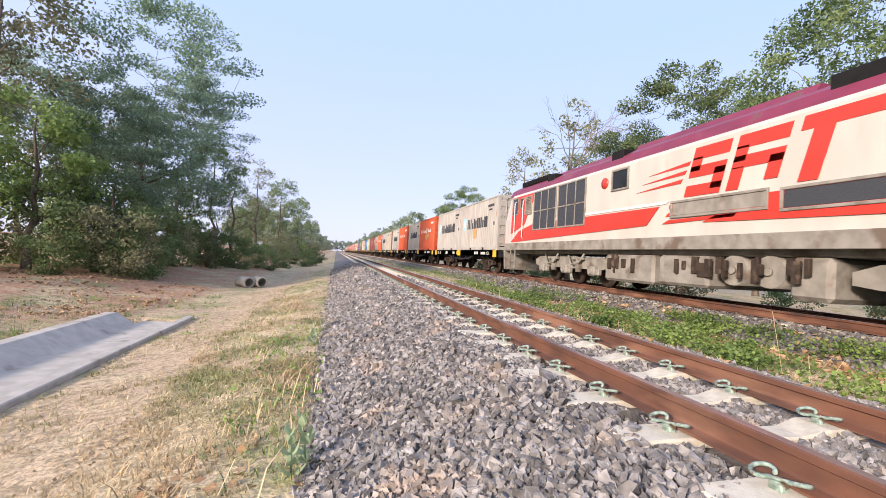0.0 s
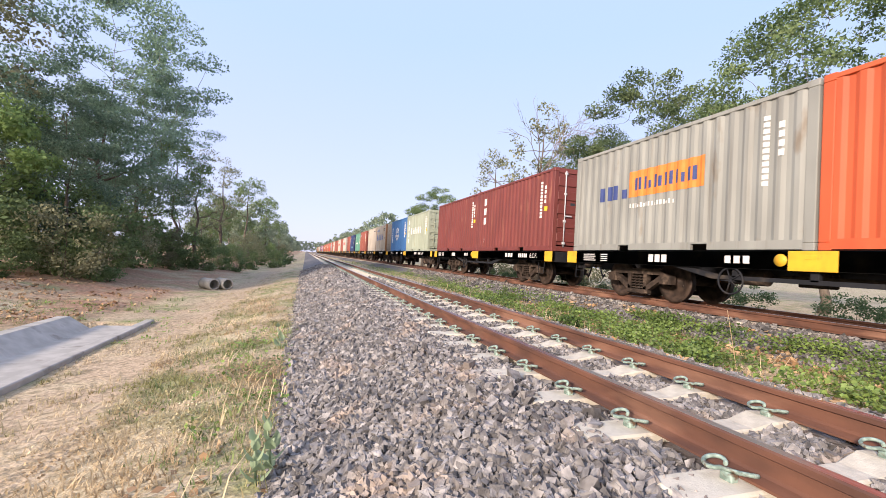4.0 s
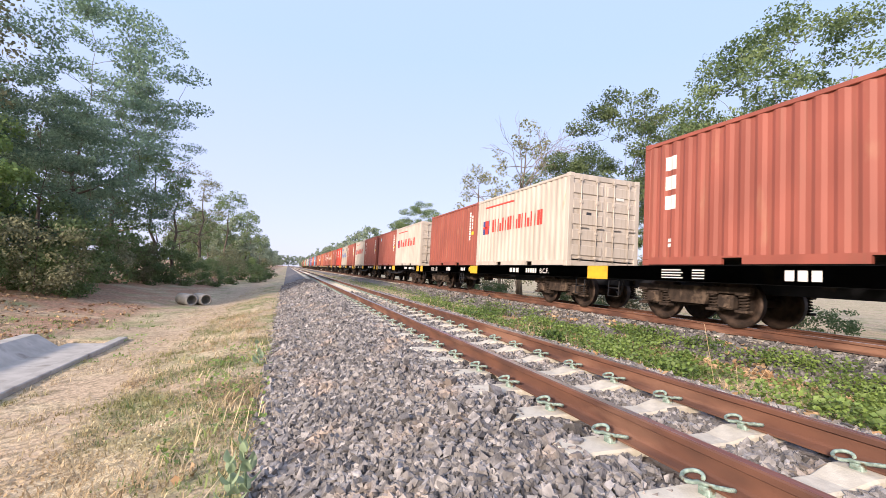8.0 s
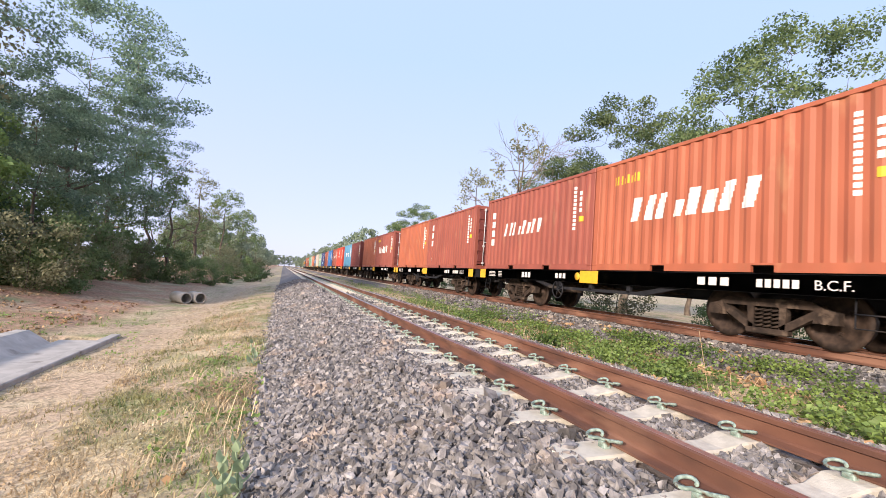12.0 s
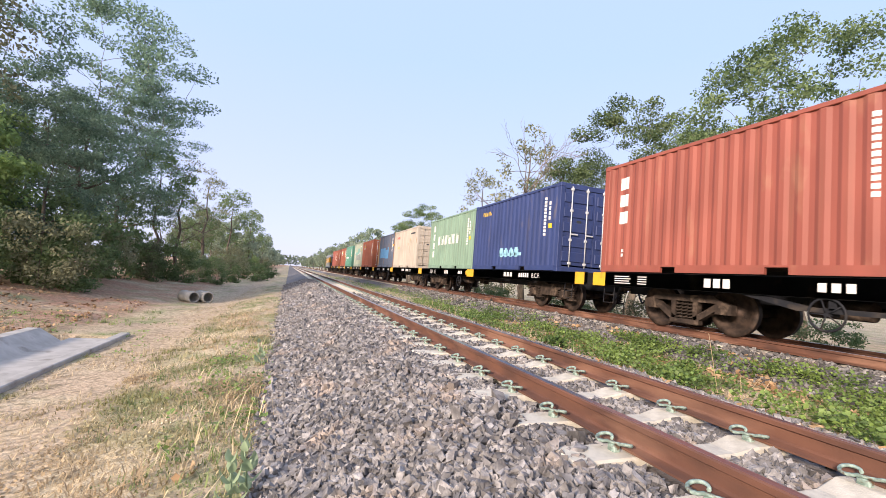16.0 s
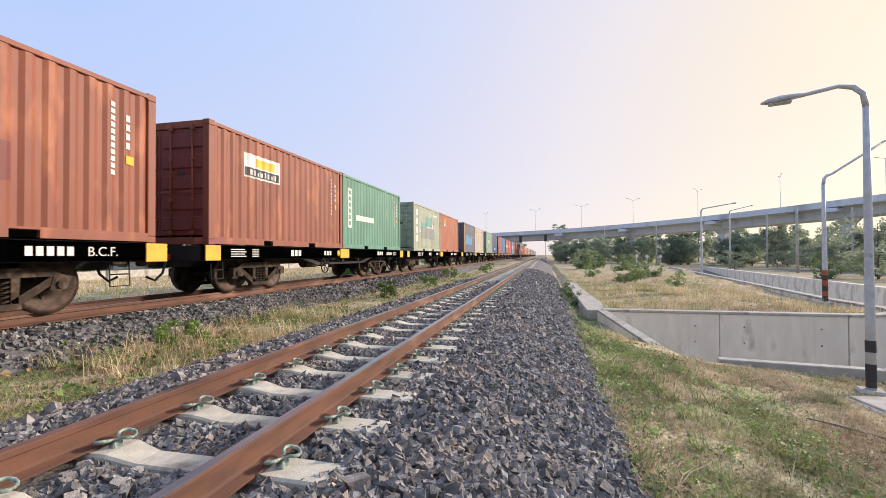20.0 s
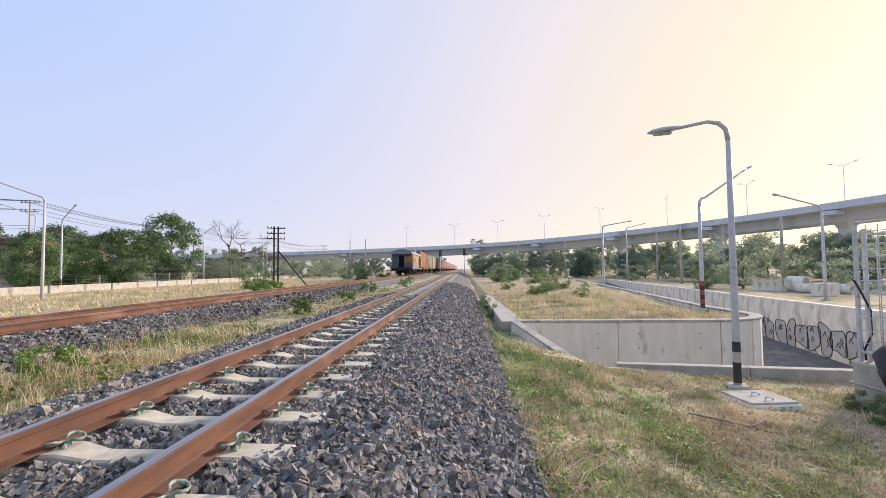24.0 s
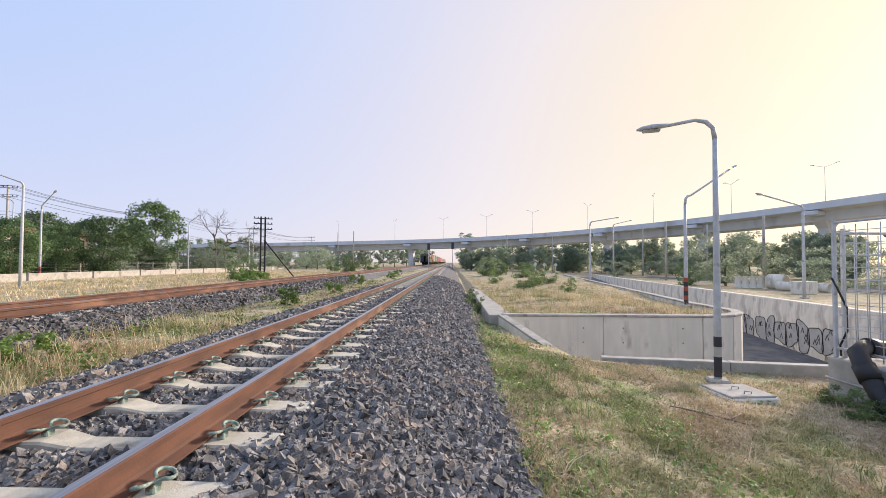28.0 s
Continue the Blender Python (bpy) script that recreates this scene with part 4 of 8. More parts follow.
LOADS = [("greywhite", "starword_patch", "greywhite", "starword"), ("orange", "wideword_patch", "greywhite", "starword"), ("orange", "wideword", "greywhite", "starword"), ("tan", "lineword", "greywhite", "starword"),
         ("orange", "wideword", "grey", "box_orange"), ("maroond", "threeletters", "maroond", "plain_code"), ("palegreen", "chinablocks", "blue", "globe"), ("tan", "bluewordtop", "cream", "smallred"),
         ("maroon", "squareblue", "green", "verticalword"), ("navy", "topyellow", "maroon", "threeletters"), ("white", "squareword", "maroon", "plain_code"), ("white", "squareword", "maroon", "squareblue"),
         ("maroon", "threeletters", "white", "squareword"), ("maroon", "threeletters", "tan", "bluewordtop"), ("red", "discword", "maroon", "squareblue"), ("brick", "slantwordbig", "maroon", "slantword"),
         ("maroon", "threeletters", "brick", "plain_code"), ("maroon", "slantwordbig", "brick", "plain_code"), ("maroond", "plain_code", "skyblue", "bluepatches"), ("red", "discword", "maroon", "slantword"),
         ("blue", "squarepatch", "maroon", "threeletters"), ("navy", "topyellow", "seagreen", "chinablocks"), ("cream", "smallred", "slate", "bluescrawl"), ("brick", "shield", "palegreen", "chinapatched"),
         ("green", "verticalword", "rustbrick", "boxlogo"), ("rustbrick", "threeslant", "maroon", "threeletters")]
TRAIN = []        # things that run with the train: (object, local y, rest pose height)
WHEELS = []       # wheelsets: (object, rest position, radius, distance along the train)


def own(name, me, parent, m, at=None):
    ob = new(name, me)
    ob.parent = parent
    if at is not None:
        ob.matrix_basis = at
    ob.material_slots[0].link = 'OBJECT'
    ob.material_slots[0].material = m
    return ob


def container(colour, marks, doors, along):
    """A twenty-foot box; doors is the end (-1 or 1) that carries the door leaves."""
    m, word, rust = PAINT[colour]
    ob = thing("shipping_container", "%s corrugated steel shipping container on a flat wagon" % word, "container", group="containers on the train")
    post = RUSTY if rust > 0.6 else m
    em = PAINT["maroond"][0] if colour in ("rustbrick", "maroon") else m      # shade on the ends put into their colour as a darker maroon
    for s in (-1, 1):
        own("side_panel", CM[("side", s)], ob, m)
        own("bottom_rail", CM["brail"], ob, m, pose(s * (CWH - 0.03), 0, 0))
        own("top_rail", CM["trail"], ob, post if rust > 0.8 else m, pose(s * (CWH - 0.03), 0, 0))
        own("end_header", CM["header"], ob, m, pose(0, s * (CL / 2 - 0.05), 0))
        own("end_sill", CM["sill"], ob, m, pose(0, s * (CL / 2 - 0.05), 0))
        for q in (-1, 1):
            own("corner_post", CM["post"], ob, post, pose(s * (CWH - 0.077), q * (CL / 2 - 0.082), 0))
            for z in (0, CH - 0.118):
                own("corner_casting", CM["casting"], ob, post, pose(s * (CWH - 0.081), q * (CL / 2 - 0.089), z))
    own("roof_panel", CM["roof"], ob, m)
    new("floor_board", CM["floor"]).parent = ob
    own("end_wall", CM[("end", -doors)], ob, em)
    for s in (-1, 1):
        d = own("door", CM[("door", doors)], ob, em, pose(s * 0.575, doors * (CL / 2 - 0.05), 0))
        for k in range(5):
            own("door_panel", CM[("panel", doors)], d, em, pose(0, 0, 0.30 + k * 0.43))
        for q in (-0.28, 0.25):
            b = own("lock_bar", CM[("bar", doors)], d, m if colour not in ("maroon", "orange", "red", "navy", "brick", "maroond") else M_STEEL, pose(s * q, 0, 0))
    mb_ = MB().box(0.38, 0.66, doors * (CL / 2 - 0.012) - 0.004, doors * (CL / 2 - 0.012) + 0.004, 1.95, 2.22, 0.001)
    part("door_notice", MB().box(-0.62, -0.46, doors * (CL / 2 - 0.012) - 0.004, doors * (CL / 2 - 0.012) + 0.004, 1.30, 1.52, 0.001), INK["black"], ob, "dark data plate")
    part("door_notice", MB().box(0.30, 0.44, doors * (CL / 2 - 0.012) - 0.004, doors * (CL / 2 - 0.012) + 0.004, 1.62, 1.76, 0.001), INK["yellow"], ob, "yellow warning sticker")
    part("door_plate", mb_, INK["white"], ob, "white plate of faded markings")
    for layer, (ink, rects) in enumerate(MARKS[marks]):
        word = isinstance(rects, Word)
        for piece, group_ in enumerate(rects if word else [rects]):
            key = ("marks", marks, layer, piece)
            if key not in CM:
                CM[key] = patches(group_).mesh("letter_block" if word else "side_marking", INK[ink])
            o = new("letter_block" if word else "side_marking", CM[key])
            o.parent = ob
            o.matrix_basis = pose(-0.0015 * layer, 0, 0)
            if not word and len(rects) > 1:
                o["kind"] = "stuff"
    TRAIN.append((ob, along, DECK))
    return ob


# wagon parts
R_WHEEL = 0.43


def wheelset_mesh(r=R_WHEEL, gauge=1.07):
    prof = [(-0.07, 0.02), (-0.07, 0.10), (-0.03, 0.13), (-0.02, r * 0.72), (-0.065, r * 0.86), (-0.065, r), (0.055, r + 0.005), (0.062, r + 0.028), (0.085, r + 0.028), (0.085, r * 0.86), (0.03, r * 0.7), (0.03, 0.12), (0.07, 0.10), (0.07, 0.02)]
    mb = MB()
    for s in (-1, 1):
        mb.lathe([(s * p[0] * (1 if s < 0 else 1), p[1]) for p in prof] if s < 0 else [(-p[0], p[1]) for p in prof], 0, (s * gauge / 2, 0, 0), 28)
        for k in range(3):
            an = 2.0944 * k
            mb.box(s * (gauge / 2 + 0.035) - 0.012, s * (gauge / 2 + 0.035) + 0.012, 0.2 * math.cos(an) - 0.025, 0.2 * math.cos(an) + 0.025, 0.2 * math.sin(an) - 0.025, 0.2 * math.sin(an) + 0.025, 0.008)
    mb.cyl((-0.80, 0, 0), (0.80, 0, 0), 0.075, 10)
    return mb.mesh("wheelset", M_WHEEL)


WM = {"wheelset": wheelset_mesh()}


def side_frame_cast(wb, x):
    """Cast truss side frame with a spring window."""
    h = wb / 2
    mb = MB()
    for s in (-1, 1):
        mb.prism([(s * (h + 0.17), 0.36), (s * (h + 0.17), 0.54), (s * (h - 0.10), 0.60), (s * (h - 0.16), 0.36)], 0, x - 0.07, x + 0.07)
        mb.prism([(s * (h - 0.14), 0.42), (s * (h - 0.12), 0.56), (s * 0.20, 0.24), (s * 0.24, 0.13)], 0, x - 0.06, x + 0.06)
        mb.prism([(s * 0.20, 0.20), (s * 0.20, 0.66), (s * 0.31, 0.62), (s * 0.29, 0.20)], 0, x - 0.06, x + 0.06)
    mb.prism([(-h - 0.05, 0.55), (h + 0.05, 0.55), (h - 0.18, 0.68), (-h + 0.18, 0.68)], 0, x - 0.065, x + 0.065)
    mb.box(x - 0.08, x + 0.08, -0.33, 0.33, 0.10, 0.20, 0.02)
    for s in (-1, 1):
        mb.cyl((x - 0.10 if x < 0 else x + 0.10, s * h, 0.43), (x, s * h, 0.43), 0.075, 10)
    return mb.mesh("side_frame", M_DIRTY)


def spring_mesh(x, z0, z1, ys, r=0.055):
    mb = MB()
    for y in ys:
        pts = [(x + r * math.cos(k * 1.05), y + r * math.sin(k * 1.05), z0 + (z1 - z0) * k / 30) for k in range(31)]
        mb.tube(pts, 0.016, 5)
    return mb.mesh("coil_spring", M_DIRTY)


def side_frame_pedestal(wb, x):
    """Fabricated side frame with axle boxes between coil springs."""
    h = wb / 2
    mb = MB()
    mb.prism([(-h - 0.42, 0.60), (-h - 0.42, 0.70), (h + 0.42, 0.70), (h + 0.42, 0.60), (h - 0.34, 0.58), (0.38, 0.36), (-0.38, 0.36), (-h + 0.34, 0.58)], 0, x - 0.06, x + 0.06)
    for s in (-1, 1):
        mb.box(x - 0.11, x + 0.11, s * h - 0.15, s * h + 0.15, 0.30, 0.56, 0.03)
        mb.cyl((x + (-0.16 if x < 0 else 0.16), s * h, 0.43), (x, s * h, 0.43), 0.10, 12)
        for q in (-1, 1):
            mb.box(x - 0.09, x + 0.09, s * h + q * 0.28 - 0.11, s * h + q * 0.28 + 0.11, 0.26, 0.31, 0.01)
            mb.box(x - 0.09, x + 0.09, s * h + q * 0.28 - 0.11, s * h + q * 0.28 + 0.11, 0.56, 0.62, 0.01)
    return mb.mesh("side_frame", M_DIRTY)


for kind_, wb_ in (("S", 1.66), ("L", 1.64)):
    for s in (-1, 1):
        x_ = s * 0.83
        if kind_ == "S":
            WM[("frame", "S", s)] = side_frame_cast(wb_, x_)
            WM[("spring", "S", s)] = (spring_mesh(x_ + s * 0.02, 0.20, 0.52, (0,)), (-0.13, 0, 0.13))
        else:
            WM[("frame", "L", s)] = side_frame_pedestal(wb_, x_)
            WM[("spring", "L", s)] = (spring_mesh(x_, 0.30, 0.57, (0,), 0.075), tuple(a_ * 0.82 + b_ * 0.28 for a_ in (-1, 1) for b_ in (-1, 1)))
WM["bolster"] = MB().box(-0.80, 0.80, -0.16, 0.16, 0.40, 0.62, 0.03).box(-0.25, 0.25, -0.2, 0.2, 0.62, 0.72, 0.02).mesh("bolster", M_DIRTY)
WM["brake"] = MB().cyl((-0.7, -0.36, 0.34), (0.7, -0.36, 0.34), 0.04, 8).cyl((-0.7, 0.36, 0.34), (0.7, 0.36, 0.34), 0.04, 8).mesh("brake_beam", M_DIRTY)
for k_ in ("S", "L"):
    half = 6.24 if k_ == "S" else 7.42
    sb = MB()
    for s in (-1, 1):
        for j in (0,):
            sb.box(-0.055, 0.055, -half, half, 0.76, 1.065, 0.006)
    WM[("sill", k_)] = sb.mesh("side_sill", M_BLACK)
    WM[("centre", k_)] = MB().box(-0.22, 0.22, -half + 0.1, half - 0.1, 0.60, 1.0, 0.01).mesh("centre_sill", M_BLACK)
    cross = MB()
    for k in range(13):
        y = -half + 0.5 + (2 * half - 1.0) * k / 12
        cross.box(-1.15, 1.15, y - 0.05, y + 0.05, 0.86, 1.0, 0.006)
    WM[("cross", k_)] = cross.mesh("cross_member", M_BLACK)
    WM[("head", k_)] = MB().box(-1.20, 1.20, -0.05, 0.05, 0.74, 1.055, 0.008).mesh("headstock", M_BLACK)
    WM[("yellow", k_)] = MB().box(-0.012, 0.012, 0, 0.42 if k_ == "S" else 0.36, 0.745, 1.06, 0.004).mesh("end_plate", M_YELLOW)
WM["yellowmid"] = MB().box(-0.012, 0.012, -0.33, 0.33, 0.755, 1.06, 0.004).box(-0.018, 0.0, -0.08, 0.08, 0.93, 0.99, 0.002).mesh("middle_plate", M_YELLOW)
WM["belly"] = MB().prism([(-2.6, 0.76), (-1.7, 0.56), (1.7, 0.56), (2.6, 0.76), (2.2, 0.76), (1.5, 0.63), (-1.5, 0.63), (-2.2, 0.76)], 0, -0.04, 0.04).box(-0.04, 0.04, -0.06, 0.06, 0.60, 0.78, 0.004).box(-0.04, 0.04, -1.3, -1.2, 0.60, 0.78, 0.004).box(-0.04, 0.04, 1.2, 1.3, 0.60, 0.78, 0.004).mesh("truss_belly", M_BLACK)
hw = MB()
hw.tube([(0, 0.23 * math.cos(k * 0.3142), 0.23 * math.sin(k * 0.3142)) for k in range(21)], 0.018, 6, False)
for k in range(5):
    hw.cyl((0, 0, 0), (0, 0.22 * math.cos(k * 1.2566), 0.22 * math.sin(k * 1.2566)), 0.011, 5)
hw.cyl((-0.02, 0, 0), (0.25, 0, 0), 0.03, 8)
WM["handwheel"] = hw.mesh("handbrake_wheel", M_BLACK)
WM["coupler"] = MB().box(-0.11, 0.11, -0.05, 0.30, 0.66, 0.92, 0.04).box(-0.07, 0.07, -0.5, 0.0, 0.70, 0.86, 0.02).box(-0.16, 0.02, 0.26, 0.42, 0.64, 0.94, 0.04).mesh("coupler", M_DIRTY)
WM["hose"] = MB().tube([(-0.4, -0.02, 0.80), (-0.4, 0.08, 0.74), (-0.4, 0.16, 0.50), (-0.36, 0.30, 0.36), (-0.3, 0.44, 0.44)], 0.025, 6).mesh("brake_hose", M_RUBBER)
WM["cock"] = MB().box(-0.45, -0.35, -0.02, 0.10, 0.76, 0.88, 0.02).mesh("hose_cock", M_REDP)
WM["step"] = MB().tube([(-1.16, 0, 0.76), (-1.18, 0, 0.36), (-1.18, 0.34, 0.36), (-1.16, 0.34, 0.76)], 0.013, 5).tube([(-1.18, 0, 0.55), (-1.18, 0.34, 0.55)], 0.012, 5).mesh("step_iron", M_BLACK)
WM["cylinder"] = MB().cyl((-0.75, 1.0, 0.62), (-0.75, 1.75, 0.62), 0.14, 12).box(-0.5, -0.3, 0.2, 0.7, 0.5, 0.75, 0.02).cyl((-0.6, -2.2, 0.66), (-0.6, 1.0, 0.66), 0.03, 6).mesh("brake_gear", M_DIRTY)
letters = words("B.C.F.", 0.20, "class_lettering")
letters.materials.append(M_WHITE)
WM["letters"] = letters


def bars(rects):
    return [MB().box(-1.2825, -1.2775, y0, y1, z0, z1, 0.001).mesh("painted_bar", M_WHITE) for y0, y1, z0, z1 in rects]


# painted numbers and notices on the sill, as bars
WM["marks"] = [bars([(-3.15 - 0.22 * k, -3.0 - 0.22 * k, 0.85, 0.99) for k in range(3)]), bars([(-4.14 - 0.13 * k, -4.05 - 0.13 * k, 0.85, 0.98) for k in range(5)]),
               bars([(3.07 - 0.18 * k, 3.2 - 0.18 * k, 0.83, 0.99) for k in range(3)]), bars([(1.29 - 0.17 * k, 1.4 - 0.17 * k, 0.85, 0.98) for k in range(3)]),
               bars([(5.0 + 0.05 * (k % 2), 5.5, 0.82 + 0.05 * k, 0.84 + 0.05 * k) for k in range(4)]), bars([(4.55, 4.8, 0.82 + 0.05 * k, 0.84 + 0.05 * k) for k in range(4)])]
WM["emblem"] = MB().lathe([(-1.2835, 0.0), (-1.2835, 0.10), (-1.278, 0.10)], 0, (0, 0.1, 0.915), 16).mesh("emblem", M_YELLOW)


def at_part(name, me, parent, m):
    o = new(name, me)
    o.parent = parent
    o.matrix_basis = m
    return o


def flat_wagon(k, front):
    kind_ = "L" if k in LONG else "S"
    lab = "black container flat wagon, yellow plates, " + ("straight sills and coil-spring bogies" if kind_ == "L" else "trussed belly and cast bogies")
    ob = thing("flat_wagon", lab, "wagon", group="wagons of the freight train")
    half = 6.24 if kind_ == "S" else 7.42
    for s in (-1, 1):
        at_part("side_sill", WM[("sill", kind_)], ob, pose(s * 1.222, 0, 0))
        at_part("headstock", WM[("head", kind_)], ob, pose(0, s * (half - 0.05), 0))
        for q in (-1, 1):
            at_part("end_plate", WM[("yellow", kind_)], ob, pose(s * 1.285, q * half, 0, 0, 0, 0 if q < 0 else 180))
        at_part("middle_plate", WM["yellowmid"], ob, pose(s * 1.285, 0, 0, 0, 0, 0 if s < 0 else 180))
        at_part("coupler", WM["coupler"], ob, pose(0, s * (half - 0.02), 0, 0, 0, 0 if s > 0 else 180))
        at_part("brake_hose", WM["hose"], ob, pose(0, s * (half - 0.02), 0, 0, 0, 0 if s > 0 else 180))
        at_part("hose_cock", WM["cock"], ob, pose(0, s * (half - 0.02), 0, 0, 0, 0 if s > 0 else 180))
        at_part("step_iron", WM["step"], ob, pose(0, s * (half - 0.62), 0))
        if kind_ == "S":
            at_part("truss_belly", WM["belly"], ob, pose(s * 1.18, 0, 0))
        c = 3.95 if kind_ == "S" else 5.24
        bg = at_part("bogie", WM["bolster"], ob, pose(0, s * c, 0))
        at_part("brake_beam", WM["brake"], bg, pose(0, 0, 0))
        for q in (-1, 1):
            at_part("side_frame", WM[("frame", kind_, q)], bg, pose(0, 0, 0))
            for sy in WM[("spring", kind_, q)][1]:
                at_part("coil_spring", WM[("spring", kind_, q)][0], bg, pose(0, sy, 0))
            w = at_part("wheelset", WM["wheelset"], bg, pose(0, q * 0.825, R_WHEEL))
            WHEELS.append((w, (0, q * 0.825, R_WHEEL), R_WHEEL, front + 6.08 + s * c))
    at_part("centre_sill", WM[("centre", kind_)], ob, pose(0, 0, 0))
    at_part("cross_member", WM[("cross", kind_)], ob, pose(0, 0, 0))
    at_part("brake_gear", WM["cylinder"], ob, pose(0, 0, 0))
    at_part("handbrake_wheel", WM["handwheel"], ob, pose(-1.25, 1.3, 0.54))
    for me_ in [q for grp in WM["marks"] for q in grp]:
        at_part("painted_bar", me_, ob, pose(0, 0, 0))
    at_part("emblem", WM["emblem"], ob, pose(0, 0.35, 0))
    at_part("class_lettering", WM["letters"], ob, pose(-1.283, -4.85, 0.845, 90, 0, -90))
    TRAIN.append((ob, front + 6.08, ZB))
    return ob


for k_, f_ in enumerate(FRONTS):
    flat_wagon(k_ + 1, f_)
    c0, m0, c1, m1 = LOADS[k_]
    container(c0, m0, -1, f_ + 3.03)
    container(c1, m1, 1, f_ + 9.13)

# ---- locomotive and brake van ----
M_BAND_ = mat("emblem_black", (0.04, 0.04, 0.042), rough=0.7, bump=0)
M_LWHITE = mat("loco_white", (0.53, 0.50, 0.455), (0.47, 0.44, 0.40), rough=0.4, scale=2, stretch=(1, 1, 0.3), bump=0.02, stain=(0.40, 0.35, 0.29), sscale=1.5, samt=0.2)
M_LRED = mat("loco_red", (0.60, 0.045, 0.03), (0.52, 0.04, 0.025), rough=0.4, scale=2, bump=0)
M_LMAROON = mat("loco_roof_maroon", (0.20, 0.022, 0.055), (0.15, 0.018, 0.042), rough=0.45, scale=2, bump=0.02, stain=(0.12, 0.07, 0.06), sscale=2, samt=0.25)
M_LGREY = mat("loco_underframe_grey", (0.27, 0.255, 0.225), (0.19, 0.178, 0.155), rough=0.7, scale=4, bump=0.05, stain=(0.13, 0.10, 0.075), sscale=2.5, samt=0.35)
M_GLASS = mat("dark_glazing", (0.02, 0.024, 0.03), (0.015, 0.018, 0.022), rough=0.08, scale=2, bump=0)
M_GRILLE = mat("radiator_mesh", (0.05, 0.055, 0.065), (0.03, 0.034, 0.04), rough=0.5, scale=60, bump=0.4, bscale=120)
M_VGREY = mat("van_grey", (0.21, 0.22, 0.21), (0.175, 0.185, 0.178), rough=0.55, scale=2, stretch=(1, 1, 0.3), bump=0.03, stain=(0.16, 0.15, 0.13), sscale=1.6, samt=0.25)
M_VYEL = mat("van_yellow", (0.47, 0.235, 0.018), (0.39, 0.195, 0.016), rough=0.5, scale=2, stretch=(1, 1, 0.3), bump=0.02, stain=(0.33, 0.19, 0.05), sscale=1.6, samt=0.2)
M_VROOF = mat("van_roof_grey", (0.23, 0.245, 0.25), (0.18, 0.19, 0.195), rough=0.6, scale=1.5, bump=0.03)
M_VBLUE = mat("van_end_blue_grey", (0.10, 0.135, 0.165), (0.08, 0.108, 0.13), rough=0.55, scale=2, bump=0.02)
M_CREAMS = mat("louvre_cream", (0.58, 0.44, 0.28), (0.48, 0.35, 0.21), rough=0.6, scale=5, bump=0)

LC = 8.0            # the locomotive's middle along the train; it ends at 18.1
loco = thing("locomotive", "white diesel locomotive with red bands, maroon roof and grey underframe", "locomotive")
TRAIN.append((loco, LC, ZB))
HL = 10.05


mb = MB().prism([(-1.38, 1.34), (-1.40, 3.2), (-1.36, 3.28), (1.36, 3.28), (1.40, 3.2), (1.38, 1.34)], 1, -HL + 0.9, HL - 0.9)
part("body_side", mb, M_LWHITE, loco)
mb = MB()
for s in (-1, 1):
    a_, b_ = HL - 0.9, HL
    vs = [(-1.38, s * a_, 1.34), (-1.40, s * a_, 3.2), (1.40, s * a_, 3.2), (1.38, s * a_, 1.34), (-1.30, s * b_, 1.34), (-1.32, s * (b_ - 0.05), 2.3), (-1.26, s * (b_ - 0.38), 3.2), (1.26, s * (b_ - 0.38), 3.2), (1.32, s * (b_ - 0.05), 2.3), (1.30, s * b_, 1.34), (-1.40, s * a_, 2.3), (1.40, s * a_, 2.3)]
    mb.add(vs, [(0, 10, 5, 4), (10, 1, 6, 5), (3, 9, 8, 11), (11, 8, 7, 2), (4, 5, 8, 9), (5, 6, 7, 8), (1, 2, 7, 6), (0, 4, 9, 3)])
part("cab", mb, M_LWHITE, loco)
mb = MB().prism([(-1.36, 3.28), (-1.22, 3.52), (-0.95, 3.68), (0.95, 3.68), (1.22, 3.52), (1.36, 3.28)], 1, -HL + 0.5, HL - 0.5)
part("roof", mb, M_LMAROON, loco, "dusty maroon roof")
for y0, y1, z1 in ((6.6, 9.2, 3.86), (2.6, 6.3, 3.80), (-2.2, 2.2, 3.82), (-8.8, -4.4, 3.84)):
    part("roof_hatch", MB().prism([(-1.0, 3.60), (-0.85, z1), (0.85, z1), (1.0, 3.60)], 1, y0, y1), M_LMAROON, loco)
for y0, y1 in ((6.0, 6.5), (2.3, 2.8), (-3.4, -2.6)):
    part("roof_notch", MB().box(-1.24, -0.6, y0, y1, 3.42, 3.72, 0.02), M_DARK, loco)
mb = MB()
for k in range(16):
    mb.box(-1.06, -0.9, 6.75 + 0.15 * k, 6.82 + 0.15 * k, 3.66, 3.84, 0.004)
part("roof_louvre", mb, M_DARK, loco)
for s in (-1, 1):
    part("underframe_band", MB().box(s * 1.40 - 0.035, s * 1.40 + 0.035, -HL + 0.3, HL - 0.3, 1.06, 1.335, 0.008), M_LGREY, loco, "grey band along the underframe")
part("frame", MB().box(-1.1, 1.1, -HL + 0.2, HL - 0.2, 0.95, 1.33, 0.02), M_LGREY, loco)
X_ = -1.408


def flat_side(poly):
    """A painted shape on the side that faces the near track; points are (y, z)."""
    k = len(poly)
    vs = [(X_, p[0], p[1]) for p in poly] + [(X_ + 0.012, p[0], p[1]) for p in poly]
    return MB().add(vs, [tuple(range(k)), tuple(range(k, 2 * k))[::-1]] + [(j, (j + 1) % k, k + (j + 1) % k, k + j) for j in range(k)])


